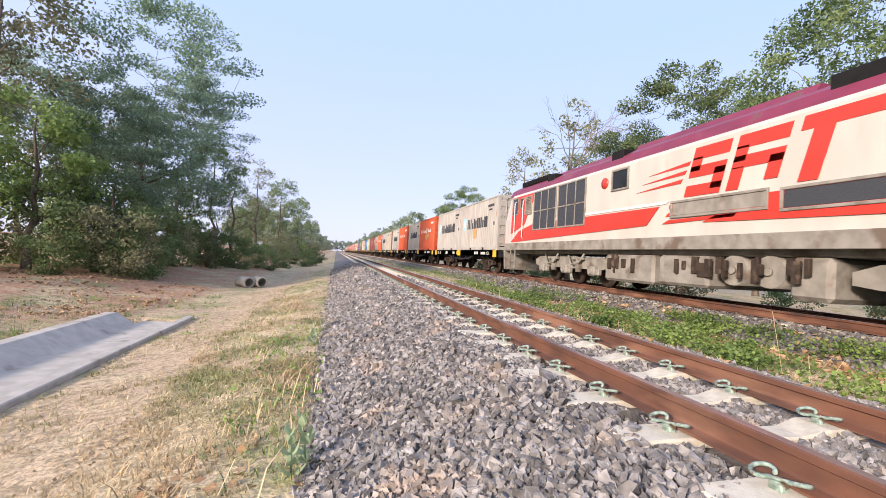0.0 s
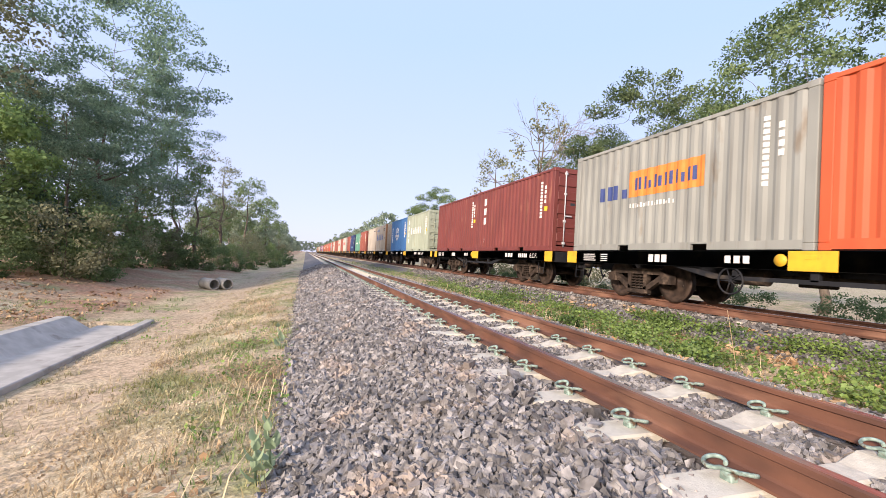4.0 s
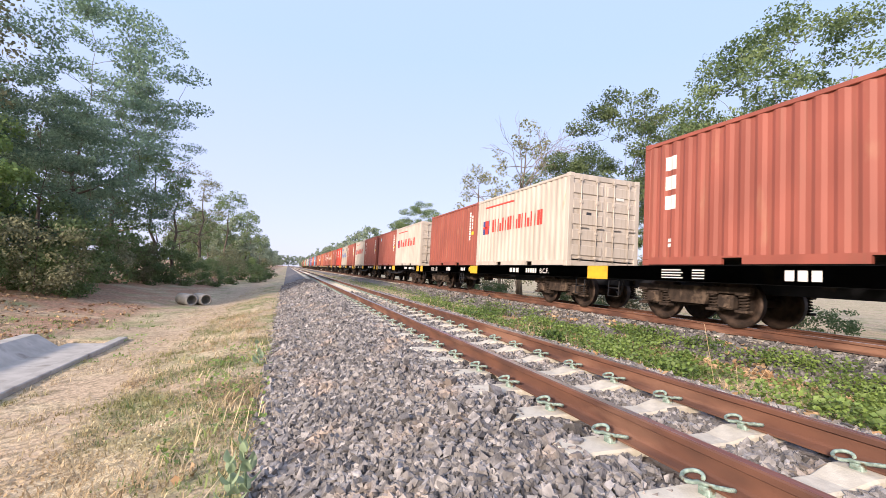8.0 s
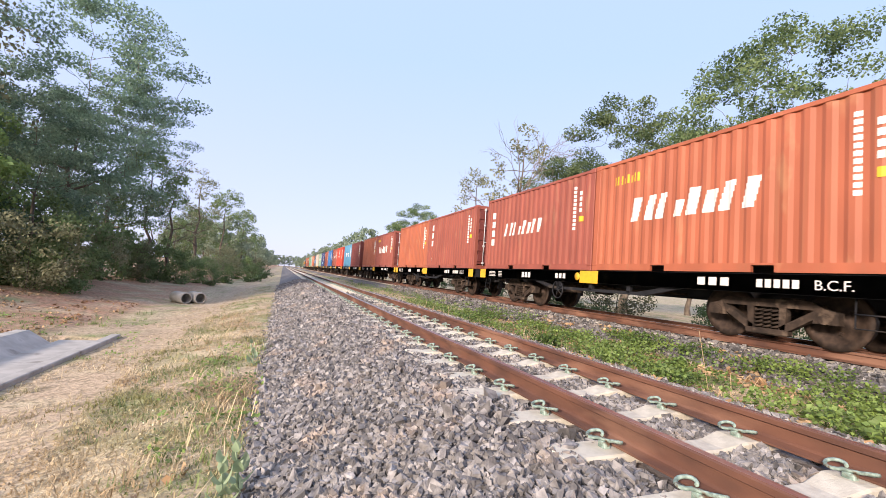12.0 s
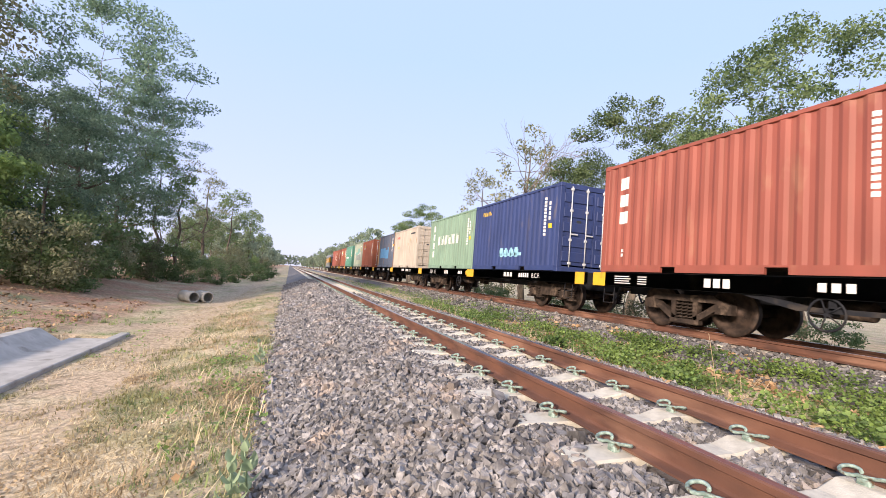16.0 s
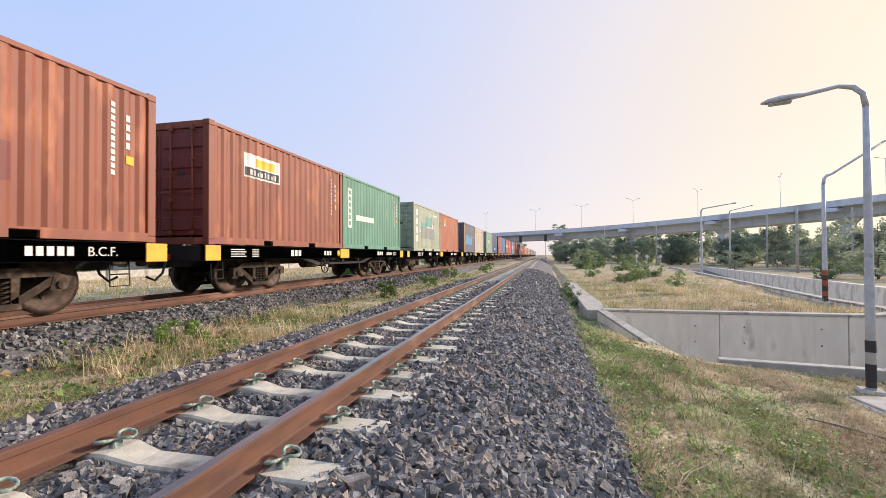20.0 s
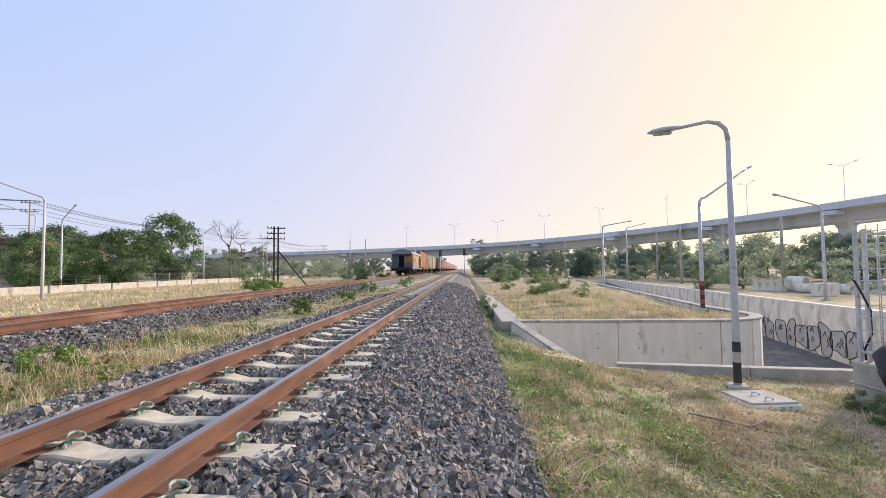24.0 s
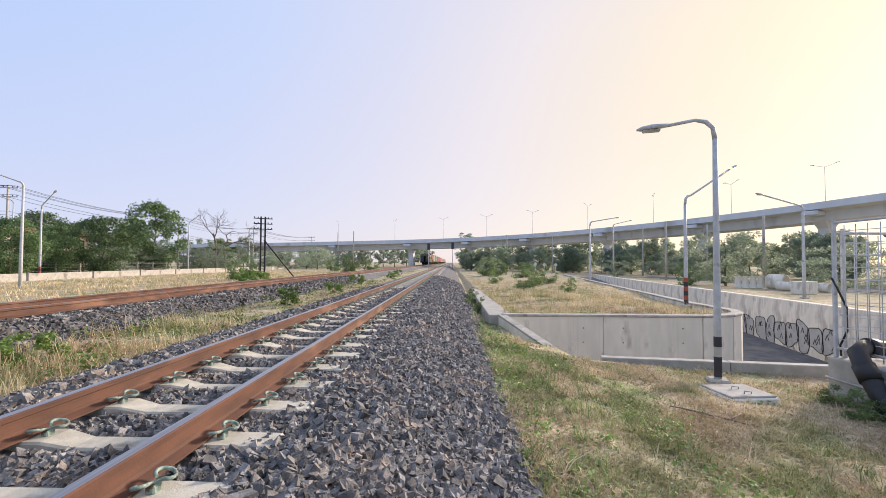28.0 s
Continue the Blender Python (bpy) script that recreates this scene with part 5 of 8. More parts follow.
def lp(name, poly, m, label=""):
    return part(name, flat_side(poly), m, loco, label)


lp("red_band", [(1.1, 1.62), (9.1, 1.38), (9.15, 1.40), (8.4, 1.80), (7.2, 2.02), (0.7, 2.02)], M_LRED, "broad red band")
lp("red_cab_panel", [(7.9, 2.06), (9.2, 1.72), (9.15, 3.18), (6.9, 3.18), (7.6, 2.5)], M_LRED, "red cab panel")
lp("white_line", [(0.5, 2.06), (7.3, 2.06), (7.3, 2.12), (0.4, 2.12)], INK["white"])
lp("red_band", [(-9.0, 1.40), (-0.5, 1.60), (-1.6, 2.02), (-9.0, 2.02)], M_LRED, "broad red band")
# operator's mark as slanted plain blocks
for (y0, y1, z0, z1) in ((0.0, -0.85, 2.15, 3.12), (-1.0, -1.95, 2.15, 3.12)):
    sl = 0.28
    d = (z1 - z0)
    for (za, zb, ya, yb) in ((z1 - 0.24, z1, y0, y1), (z0 + 0.38, z0 + 0.60, y0, y1), (z0, z0 + 0.22, y0, y1) if y0 == 0.0 else (z0, z0 + 0.4, y0, y0 - 0.25), (z0 + 0.5, z1 - 0.2, y0, y0 - 0.24), (z0 + 0.1, z0 + 0.5, y1 + 0.24, y1)):
        lp("red_block", [(ya - sl * (za - z0), za), (yb - sl * (za - z0), za), (yb - sl * (zb - z0), zb), (ya - sl * (zb - z0), zb)], M_LRED)
lp("red_block", [(-2.1 - 0.23, 2.92), (-3.25 - 0.23, 2.92), (-3.25 - 0.29, 3.14), (-2.1 - 0.29, 3.14)], M_LRED)
lp("red_block", [(-2.3, 2.12), (-2.6, 2.12), (-2.83, 2.92), (-2.53, 2.92)], M_LRED)
for k in range(3):
    lp("speed_stripe", [(1.5 - 0.2 * k, 2.42 + 0.17 * k), (0.1 - 0.1 * k, 2.46 + 0.17 * k), (0.05 - 0.1 * k, 2.54 + 0.17 * k)], M_LRED)
    lp("speed_stripe", [(0.6 - 0.1 * k, 1.62 + 0.16 * k), (-1.2, 1.66 + 0.16 * k), (-1.25, 1.72 + 0.16 * k), (0.4, 1.70 + 0.16 * k)], M_LRED)


def recess(name, y0, y1, z0, z1, m, label=""):
    o = part(name, MB().box(X_ - 0.006, X_ + 0.03, y0, y1, z0, z1, 0.012), m, loco, label)
    fr = MB()
    for (a0, a1, b0, b1) in ((y0 - 0.05, y1 + 0.05, z1, z1 + 0.05), (y0 - 0.05, y1 + 0.05, z0 - 0.05, z0), (y0 - 0.05, y0, z0, z1), (y1, y1 + 0.05, z0, z1)):
        fr.box(X_ - 0.022, X_ + 0.02, a0, a1, b0, b1, 0.006)
    part("window_frame" if "window" in name else "grille_frame", fr, M_LGREY, o)
    return o


for y0, y1 in ((3.75, 5.3), (5.5, 7.1)):
    g = recess("radiator_grille", y0, y1, 1.82, 3.14, M_GRILLE, "dark radiator mesh panel")
    for q in (1, 2):
        part("mullion", MB().box(X_ - 0.02, X_ + 0.0, y0 + (y1 - y0) * q / 3 - 0.02, y0 + (y1 - y0) * q / 3 + 0.02, 1.82, 3.14, 0.004), M_LGREY, g)
    part("mullion", MB().box(X_ - 0.02, X_ + 0.0, y0, y1, 2.44, 2.48, 0.004), M_LGREY, g)
recess("window", 1.85, 2.45, 2.64, 3.10, M_GLASS, "small dark engine-room window")
recess("window", 9.0 - 0.42, 9.0 + 0.05, 2.50, 3.10, M_GLASS, "dark cab side window")
recess("window", 8.05, 8.30, 2.72, 3.05, M_GLASS, "narrow cab door window")
lv = recess("louvre_panel", 7.35, 7.85, 2.45, 3.05, M_LGREY)
mb = MB()
for k in range(10):
    mb.box(X_ - 0.02, X_ - 0.004, 7.37, 7.83, 2.48 + k * 0.057, 2.505 + k * 0.057, 0.003)
part("louvre", mb, M_LGREY, lv)
lv = recess("louvre_panel", -1.8, 0.3, 1.78, 2.05, M_LGREY, "long engine-room louvre")
lv2 = recess("louvre_panel", -5.6, -2.1, 1.72, 2.02, M_GRILLE, "dark grille band")
part("roundel", MB().lathe([(X_ - 0.012, 0.0), (X_ - 0.012, 0.15), (X_ + 0.01, 0.15)], 0, (0, 2.8, 2.86), 18), M_LRED, loco)
for y in (8.75, 7.98):
    part("handrail", MB().tube([(-1.40, y, 1.5), (-1.47, y, 1.55), (-1.47, y, 2.95), (-1.40, y, 3.0)], 0.018, 6), INK["white"], loco)
for s in (-1, 1):
    part("windscreen", MB().add([(-1.1, s * (HL - 0.10), 2.42), (1.1, s * (HL - 0.10), 2.42), (1.05, s * (HL - 0.385), 3.12), (-1.05, s * (HL - 0.385), 3.12), (-1.1, s * (HL - 0.02), 2.42), (1.1, s * (HL - 0.02), 2.42), (1.05, s * (HL - 0.30), 3.12), (-1.05, s * (HL - 0.30), 3.12)], [(0, 1, 2, 3), (4, 5, 6, 7), (0, 1, 5, 4), (2, 3, 7, 6), (1, 2, 6, 5), (0, 3, 7, 4)]), M_GLASS, loco)
    part("snow_plough", MB().prism([(-1.3, 0.25), (-1.35, 1.05), (1.35, 1.05), (1.3, 0.25)], 1, s * (HL - 0.1) - 0.08, s * (HL - 0.1) + 0.08), M_LGREY, loco)
    part("nose_band", MB().box(-1.31, 1.31, s * (HL + 0.005) - 0.012, s * (HL + 0.005) + 0.012, 1.36, 1.75, 0.004), M_LRED, loco)
    part("coupler", WM["coupler"], None, loco, at=pose(0, s * HL, 0, 0, 0, 0 if s > 0 else 180))
    st = MB()
    for z in (0.35, 0.62, 0.88):
        st.box(-1.42, -1.18, s * 8.9 - 0.22, s * 8.9 + 0.22, z, z + 0.03, 0.004)
    for q in (-0.22, 0.22):
        st.box(-1.42, -1.38, s * 8.9 + q - 0.02, s * 8.9 + q + 0.02, 0.33, 1.06, 0.004)
    part("cab_steps", st, M_LGREY, loco)
    bg = part("bogie", MB().box(-0.9, 0.9, s * 5.15 - 1.95, s * 5.15 + 1.95, 0.52, 0.72, 0.04), M_LGREY, loco)
    for q in (-1, 1):
        fr = MB().prism([(-2.25, 0.55), (-2.25, 0.74), (-1.9, 0.86), (1.9, 0.86), (2.25, 0.74), (2.25, 0.55), (1.9, 0.50), (-1.9, 0.50)], 0, q * 1.02 - 0.06, q * 1.02 + 0.06)
        for a_ in (-1.55, 0, 1.55):
            fr.box(q * 1.08 - 0.13, q * 1.08 + 0.13, a_ - 0.17, a_ + 0.17, 0.32, 0.60, 0.04)
            fr.cyl((q * 1.06, a_, 0.46), (q * 1.25, a_, 0.46), 0.10, 12)
            fr.box(q * 1.12 - 0.06, q * 1.12 + 0.06, a_ - 0.36, a_ - 0.2, 0.34, 0.52, 0.02)
        for a_ in (-0.78, 0.78):
            fr.cyl((q * 1.12, a_, 0.40), (q * 1.12, a_, 0.84), 0.10, 10)
            fr.box(q * 1.16 - 0.05, q * 1.16 + 0.05, a_ - 0.32, a_ + 0.32, 0.76, 0.84, 0.02)
            fr.tube([(q * 1.2, a_ - 0.4, 0.95), (q * 1.2, a_ - 0.1, 0.66), (q * 1.2, a_ + 0.3, 0.62), (q * 1.2, a_ + 0.5, 0.9)], 0.03, 6)
        part("side_frame", fr, M_LGREY, bg, at=pose(0, s * 5.15, 0))
    for a_ in (-1.55, 0, 1.55):
        w = part("wheelset", WM["wheelset"], None, bg, at=pose(0, s * 5.15 + a_, 0.46))
        WHEELS.append((w, (0, s * 5.15 + a_, 0.46), 0.46, LC + s * 5.15))
tk = MB()
for y0, y1, z0 in ((0.9, 2.75, 0.26), (-0.6, 0.75, 0.30)):
    tk.box(-1.32, 1.32, y0, y1, z0, 0.94, 0.06)
part("battery_box", tk, M_LGREY, loco, "dirty grey equipment boxes under the frame")
tk = MB()
for yc in (-1.05, -1.75):
    tk.cyl((-1.2, yc, 0.68), (1.2, yc, 0.68), 0.28, 18)
    tk.cyl((-1.25, yc, 0.68), (-1.2, yc, 0.68), 0.07, 8)
part("air_reservoir", tk, M_LGREY, loco, "round air reservoirs")
part("fuel_tank", MB().box(-1.25, 1.25, -2.75, -2.1, 0.25, 0.94, 0.08), M_LGREY, loco)
fi = MB()
rngl = random.Random(4)
for k in range(26):
    y = -2.6 + 5.4 * rngl.random()
    fi.box(-1.36, -1.28, y, y + 0.05 + 0.12 * rngl.random(), 0.45 + 0.2 * rngl.random(), 0.8 + 0.15 * rngl.random(), 0.01)
part("pipework", fi, M_DIRTY, loco)

VC = 383.5
van = thing("brake_van", "grey and yellow brake van with open end platforms", "brake van")
TRAIN.append((van, VC, ZB))
mb = MB().prism([(-1.35, 1.02), (-1.35, 2.80), (1.35, 2.80), (1.35, 1.02)], 1, -3.4, 4.75)
part("body", mb, M_VGREY, van, "grey side panels")
roofp = [(-1.42, 2.80)] + [(-1.42 * math.cos(math.pi * k / 10), 2.80 + 0.62 * math.sin(math.pi * k / 10) ** 0.8) for k in range(1, 10)] + [(1.42, 2.80)]
part("roof", MB().prism(roofp, 1, -5.7, 5.6), M_VROOF, van, "rounded grey roof over both platforms")
part("cupola", MB().prism([(-4.5, 3.3), (-3.9, 3.66), (-2.9, 3.66), (-2.6, 3.3)], 0, -0.8, 0.8), M_VROOF, van)
for y in (0.9, 2.6):
    part("roof_vent", MB().box(-0.25, 0.25, y - 0.25, y + 0.25, 3.36, 3.47, 0.02), M_DARK, van)
for s in (-1, 1):
    part("yellow_band", MB().box(s * 1.356 - 0.006, s * 1.356 + 0.006, -3.38, 4.73, 1.72, 2.55, 0.002), M_VYEL, van, "weathered yellow band")
    part("sill_band", MB().box(s * 1.36 - 0.03, s * 1.36 + 0.03, -5.6, 5.5, 0.80, 1.02, 0.006), M_VBLUE, van)
for y0, y1, opened in ((3.0, 3.8, True), (0.95, 1.6, False), (-1.15, -0.35, False), (-2.78, -2.05, True)):
    w = part("window", MB().box(-1.37, -1.352, y0, y1, 1.78, 2.42, 0.004), M_DARK if opened else M_CREAMS, van)
    fr = MB()
    for (a0, a1, b0, b1) in ((y0 - 0.04, y1 + 0.04, 2.42, 2.46), (y0 - 0.04, y1 + 0.04, 1.74, 1.78), (y0 - 0.04, y0, 1.78, 2.42), (y1, y1 + 0.04, 1.78, 2.42)):
        fr.box(-1.395, -1.355, a0, a1, b0, b1, 0.004)
    part("window_frame", fr, M_CREAMS, w)
    sl = MB()
    for k in range(7 if not opened else 3):
        sl.box(-1.39, -1.365, y0, y1, 2.36 - k * 0.085, 2.41 - k * 0.085, 0.004)
    part("louvre_shutter", sl, M_CREAMS, w, "cream louvred shutter")
part("look_out_box", MB().prism([(-1.36, 1.25), (-1.60, 1.45), (-1.60, 2.55), (-1.36, 2.72)], 1, -4.4, -3.42), M_VYEL, van)
part("look_out_box_lower", MB().prism([(-1.36, 1.20), (-1.61, 1.43), (-1.61, 1.72), (-1.36, 1.72)], 1, -4.42, -3.40), M_VGREY, van)
part("look_out_window", MB().box(-1.60, -1.50, -3.415, -3.405, 1.9, 2.4, 0.002), M_DARK, van)
part("platform", MB().box(-1.33, 1.33, -5.6, 5.5, 0.90, 1.03, 0.01), M_DIRTY, van)
for s, yb, ye in ((1, 4.75, 5.42), (-1, -3.4, -5.52)):
    part("end_wall", MB().box(-1.33, 1.33, yb - 0.01 if s > 0 else yb - 0.03, yb + 0.03 if s > 0 else yb + 0.01, 1.03, 2.85, 0.005), M_VBLUE, van)
    part("end_door", MB().box(-0.2, 0.5, yb + s * 0.03 - 0.02, yb + s * 0.03 + 0.02, 1.05, 2.6, 0.008), M_DARK, van)
    part("end_panel", MB().box(-1.28, -0.35, yb + s * 0.035 - 0.012, yb + s * 0.035 + 0.012, 1.7, 2.5, 0.004), M_VYEL, van)
    for x in (-1.27, -0.42, 0.42, 1.27):
        part("platform_post", MB().cyl((x, ye, 1.0), (x, ye, 2.85), 0.035, 8), M_VBLUE, van)
    rl = MB()
    for z in (1.45, 1.95):
        rl.tube([(-1.27, ye, z), (-0.42, ye, z)], 0.02, 6)
        rl.tube([(0.42, ye, z), (1.27, ye, z)], 0.02, 6)
    for k in range(6):
        for q in (-1, 1):
            rl.cyl((q * (0.5 + 0.14 * k), ye, 1.0), (q * (0.5 + 0.14 * k), ye, 1.45), 0.01, 5)
    part("railing", rl, M_VBLUE, van)
    part("grab_rail", MB().tube([(-1.36, yb + s * 0.05, 1.2), (-1.42, yb + s * 0.08, 1.3), (-1.42, yb + s * 0.08, 2.4), (-1.36, yb + s * 0.05, 2.5)], 0.02, 6), M_VYEL, van)
    part("headstock", MB().box(-1.3, 1.3, s * 5.5 - 0.06, s * 5.5 + 0.06, 0.62, 0.92, 0.01), M_BLACK, van)
    part("coupler", WM["coupler"], None, van, at=pose(0, s * 5.5, 0, 0, 0, 0 if s > 0 else 180))
    part("brake_hose", WM["hose"], None, van, at=pose(0, s * 5.5, 0, 0, 0, 0 if s > 0 else 180))
    stp = MB()
    for z in (0.32, 0.6):
        stp.box(-1.40, -1.1, s * 5.1 - 0.25, s * 5.1 + 0.25, z, z + 0.03, 0.004)
    for q in (-0.25, 0.25):
        stp.box(-1.40, -1.37, s * 5.1 + q - 0.015, s * 5.1 + q + 0.015, 0.3, 0.92, 0.003)
    part("steps", stp, M_BLACK, van)
    bg = part("bogie", WM["bolster"], None, van, at=pose(0, s * 3.6, 0))
    for q in (-1, 1):
        part("side_frame", WM[("frame", "S", q)], None, bg)
        for sy in WM[("spring", "S", q)][1]:
            part("coil_spring", WM[("spring", "S", q)][0], None, bg, at=pose(0, sy, 0))
        w = part("wheelset", WM["wheelset"], None, bg, at=pose(0, q * 0.825, R_WHEEL))
        WHEELS.append((w, (0, q * 0.825, R_WHEEL), R_WHEEL, VC + s * 3.6))
part("tail_disc", MB().lathe([(-0.02, 0.0), (-0.02, 0.13), (0.02, 0.13), (0.02, 0)], 1, (-0.85, 5.45, 1.78), 16), M_REDP, van, "red tail disc")
part("battery_box", MB().box(-1.2, -0.7, 0.7, 1.5, 0.42, 0.82, 0.02), M_BLACK, van)
part("brake_hanger", MB().prism([(-1.45, 0.84), (-1.30, 0.84), (-1.02, 0.42), (-0.74, 0.84), (-0.59, 0.84), (-0.96, 0.30), (-1.08, 0.30)], 0, -1.16, -1.08), M_DIRTY, van, "rusty V-shaped brake hanger")
part("brake_rod", MB().cyl((-0.9, -2.4, 0.5), (-0.9, 2.4, 0.5), 0.025, 6), M_DIRTY, van)
part("air_reservoir", MB().cyl((-0.75, -0.3, 0.6), (-0.75, 0.55, 0.6), 0.16, 14), M_BLACK, van)
part("frame", MB().box(-0.5, 0.5, -5.4, 5.4, 0.6, 0.92, 0.02), M_BLACK, van)
vm = MB()
for k in range(4):
    vm.box(-1.368, -1.362, 4.4 - 0.17 * k, 4.5 - 0.17 * k, 1.92, 2.06, 0.001)
    vm.box(-1.368, -1.362, 4.4 - 0.16 * k, 4.49 - 0.16 * k, 1.42, 1.54, 0.001)
    vm.box(-1.612, -1.604, -3.55 - 0.16 * k, -3.45 - 0.16 * k - 0.1, 2.30, 2.40, 0.001)
    vm.box(-1.612, -1.604, -3.55 - 0.16 * k, -3.45 - 0.16 * k - 0.1, 2.05, 2.15, 0.001)
part("painted_marks", vm, M_WHITE, van)
part("round_emblem", MB().lathe([(-1.366, 0.0), (-1.366, 0.11), (-1.355, 0.11)], 0, (0, 0.74, 1.5), 16), M_BAND_, van, "dark round emblem")
dsc = part("round_notice", MB().lathe([(-1.366, 0.0), (-1.366, 0.11), (-1.355, 0.11)], 0, (0, -0.36, 1.5), 16), M_WHITE, van, "red and white round notice")
part("red_half", MB().box(-1.372, -1.366, -0.42, -0.36, 1.42, 1.58, 0.001), M_REDP, dsc)

# ---- trees and plants ----


def leaf_arrays(C, N, size, rng, flat=0.0, wide=0.30):
    """Folded leaf blades at points C with rough normals N."""
    c = len(C)
    d = rng.normal(0, 1, (c, 3))
    d[:, 2] *= (1 - flat)
    d /= np.linalg.norm(d, axis=1, keepdims=True)
    n = N + rng.normal(0, 0.5, (c, 3))
    n /= np.linalg.norm(n, axis=1, keepdims=True)
    s = np.cross(n, d)
    s /= np.maximum(np.linalg.norm(s, axis=1, keepdims=True), 1e-4)
    L = (size * rng.uniform(0.6, 1.35, c))[:, None]
    A, B = C - d * L * 0.5, C + d * L * 0.5
    W = s * L * wide
    up = n * L * 0.08
    V = np.stack([A, C + W + up, B, C - W + up], 1).reshape(-1, 3)
    F = (np.arange(c)[:, None] * 4 + np.arange(4)[None])
    return V, F


def limb_path(p, q, rng, bend, k=5):
    p, q = np.array(p), np.array(q)
    out = []
    for j in range(k + 1):
        u = j / k
        out.append(tuple(p + (q - p) * u + rng.normal(0, bend, 3) * math.sin(math.pi * u)))
    return out


def tree_meshes(seed, height, spread, bare=0.35, clumps=26, leaves=190, leaf=0.26, lean=(0, 0), low=0.0, trunk=0.022, csize=0.2, flat=0.85, stem=0.86):
    """Trunk, limbs that fork towards the leaf clumps, and a crown of loose clumps with gaps."""
    rng = np.random.default_rng(seed)
    mb = MB()
    top = np.array([lean[0] * stem, lean[1] * stem, height * stem])
    base_r = height * trunk
    tp = limb_path((0, 0, -0.3), top, rng, height * 0.014, 8)
    mb.tube(tp, [base_r * (1.35 if j == 0 else 1 - 0.85 * j / 8) for j in range(9)], 9)
    tops = []
    for k in range(clumps):
        u = (bare + (1 - bare) * rng.uniform(0, 1)) if k >= clumps * low else rng.uniform(0.08, max(0.1, bare))
        an = rng.uniform(0, 6.283)
        prof = math.sin(math.pi * min(1.0, max(0.05, (u - bare * 0.6) / (1.05 - bare * 0.6)))) ** 0.6
        r = spread * prof * math.sqrt(rng.uniform(0.12, 1.0))
        z = height * (u * 0.93 + 0.03) + rng.normal(0, height * 0.02)
        tops.append((r, np.array([lean[0] * u + r * math.cos(an), lean[1] * u + r * math.sin(an), z])))
    tops.sort(key=lambda q: q[0])
    sk = [(np.array(q), base_r * (1 - 0.85 * j / 8)) for j, q in enumerate(tp) if j >= max(1, int(8 * bare * 0.55))]
    VV, FF, o = [], [], 0
    for r0, c in tops:
        best = min(sk, key=lambda q: np.linalg.norm(q[0] - c) + 1.3 * max(0.0, q[0][2] - c[2] + 0.25 * r0))
        rr = max(height * 0.0009, best[1] * 0.62)
        lp = limb_path(best[0], c, rng, 0.05 * np.linalg.norm(c - best[0]), 4)
        mb.tube(lp, [rr * (1 - 0.6 * j / 4) for j in range(5)], 4, False)
        sk += [(np.array(lp[j]), rr * (1 - 0.6 * j / 4)) for j in (2, 3, 4)]
        r = rng.uniform(0.6, 1.35) * spread * csize
        n = max(6, int(leaves * (r / (spread * csize)) ** 1.8))
        d = rng.normal(0, 1, (n, 3))
        d /= np.linalg.norm(d, axis=1, keepdims=True)
        P = c + d * (r * rng.uniform(0.15, 1.0, (n, 1)) ** 0.55) * np.array([1.2, 1.2, flat])
        V, F = leaf_arrays(P, d * 0.9 + np.array([0, 0, 0.45]), leaf, rng)
        VV.append(V)
        FF.append(F + o)
        o += len(V)
    return mb.mesh("trunk", M_BARK), np.concatenate(VV), np.concatenate(FF)


TREES = {}


def tree_kind(key, leafm, label, bark=None, **kw):
    tr, V, F = tree_meshes(**kw)
    if bark:
        tr.materials.clear()
        tr.materials.append(bark)
    TREES[key] = (tr, mesh_np("crown", V, F, leafm), label)


def plant(key, x, y, turn=0.0, s=1.0, z=None, name="tree", category="tree", label=""):
    tr, cr, lab = TREES[key]
    ob = thing(name, label or lab, category)
    ob.matrix_basis = Matrix.LocRotScale((x, y, (gz(x, y) if z is None else z) - 0.05), Euler((0, 0, radians(turn))), (s, s, s))
    new("trunk", tr).parent = ob
    new("crown", cr).parent = ob
    return ob


tree_kind("tall", M_LEAFD, "tall dark-leaved tree with a spreading layered crown", seed=1, height=14.0, spread=4.9, bare=0.28, clumps=112, leaves=205, leaf=0.148, csize=0.16, flat=0.42, lean=(1.4, 0.4), trunk=0.016, stem=0.5)
tree_kind("tall2", M_LEAFD, "dense dark green tree with low branches", seed=2, height=11.0, spread=4.2, bare=0.2, clumps=110, leaves=185, leaf=0.145, low=0.2, csize=0.155, flat=0.5, stem=0.5)
tree_kind("young", M_YOUNG, "bright green young tree", seed=15, height=8.0, spread=2.4, bare=0.28, clumps=50, leaves=110, leaf=0.20)
tree_kind("mid", M_LEAF, "mid-sized green tree beside the line", seed=3, height=8.5, spread=2.5, bare=0.3, clumps=44, leaves=60, leaf=0.18, csize=0.17, trunk=0.016)
tree_kind("bright", M_LEAFY, "fresh yellow-green leafy tree", seed=4, height=14.0, spread=5.2, bare=0.42, clumps=135, leaves=205, leaf=0.155, csize=0.135, trunk=0.015, flat=0.6, stem=0.5)
tree_kind("broad", M_LEAFY, "broad-leaved tree with a rounded yellow-green crown", seed=5, height=13.0, spread=5.0, bare=0.3, clumps=135, leaves=200, leaf=0.15, csize=0.135, flat=0.6, stem=0.5)
tree_kind("thin", M_LEAFO, "slender half-bare tree with thin olive leaves", seed=6, height=12.0, spread=2.6, bare=0.3, clumps=44, leaves=45, leaf=0.20, trunk=0.016)
tree_kind("airy", M_LEAFO, "tall airy olive-green tree with fine drooping sprays", seed=16, height=12.5, spread=4.0, bare=0.25, clumps=80, leaves=90, leaf=0.18, trunk=0.016, csize=0.16)
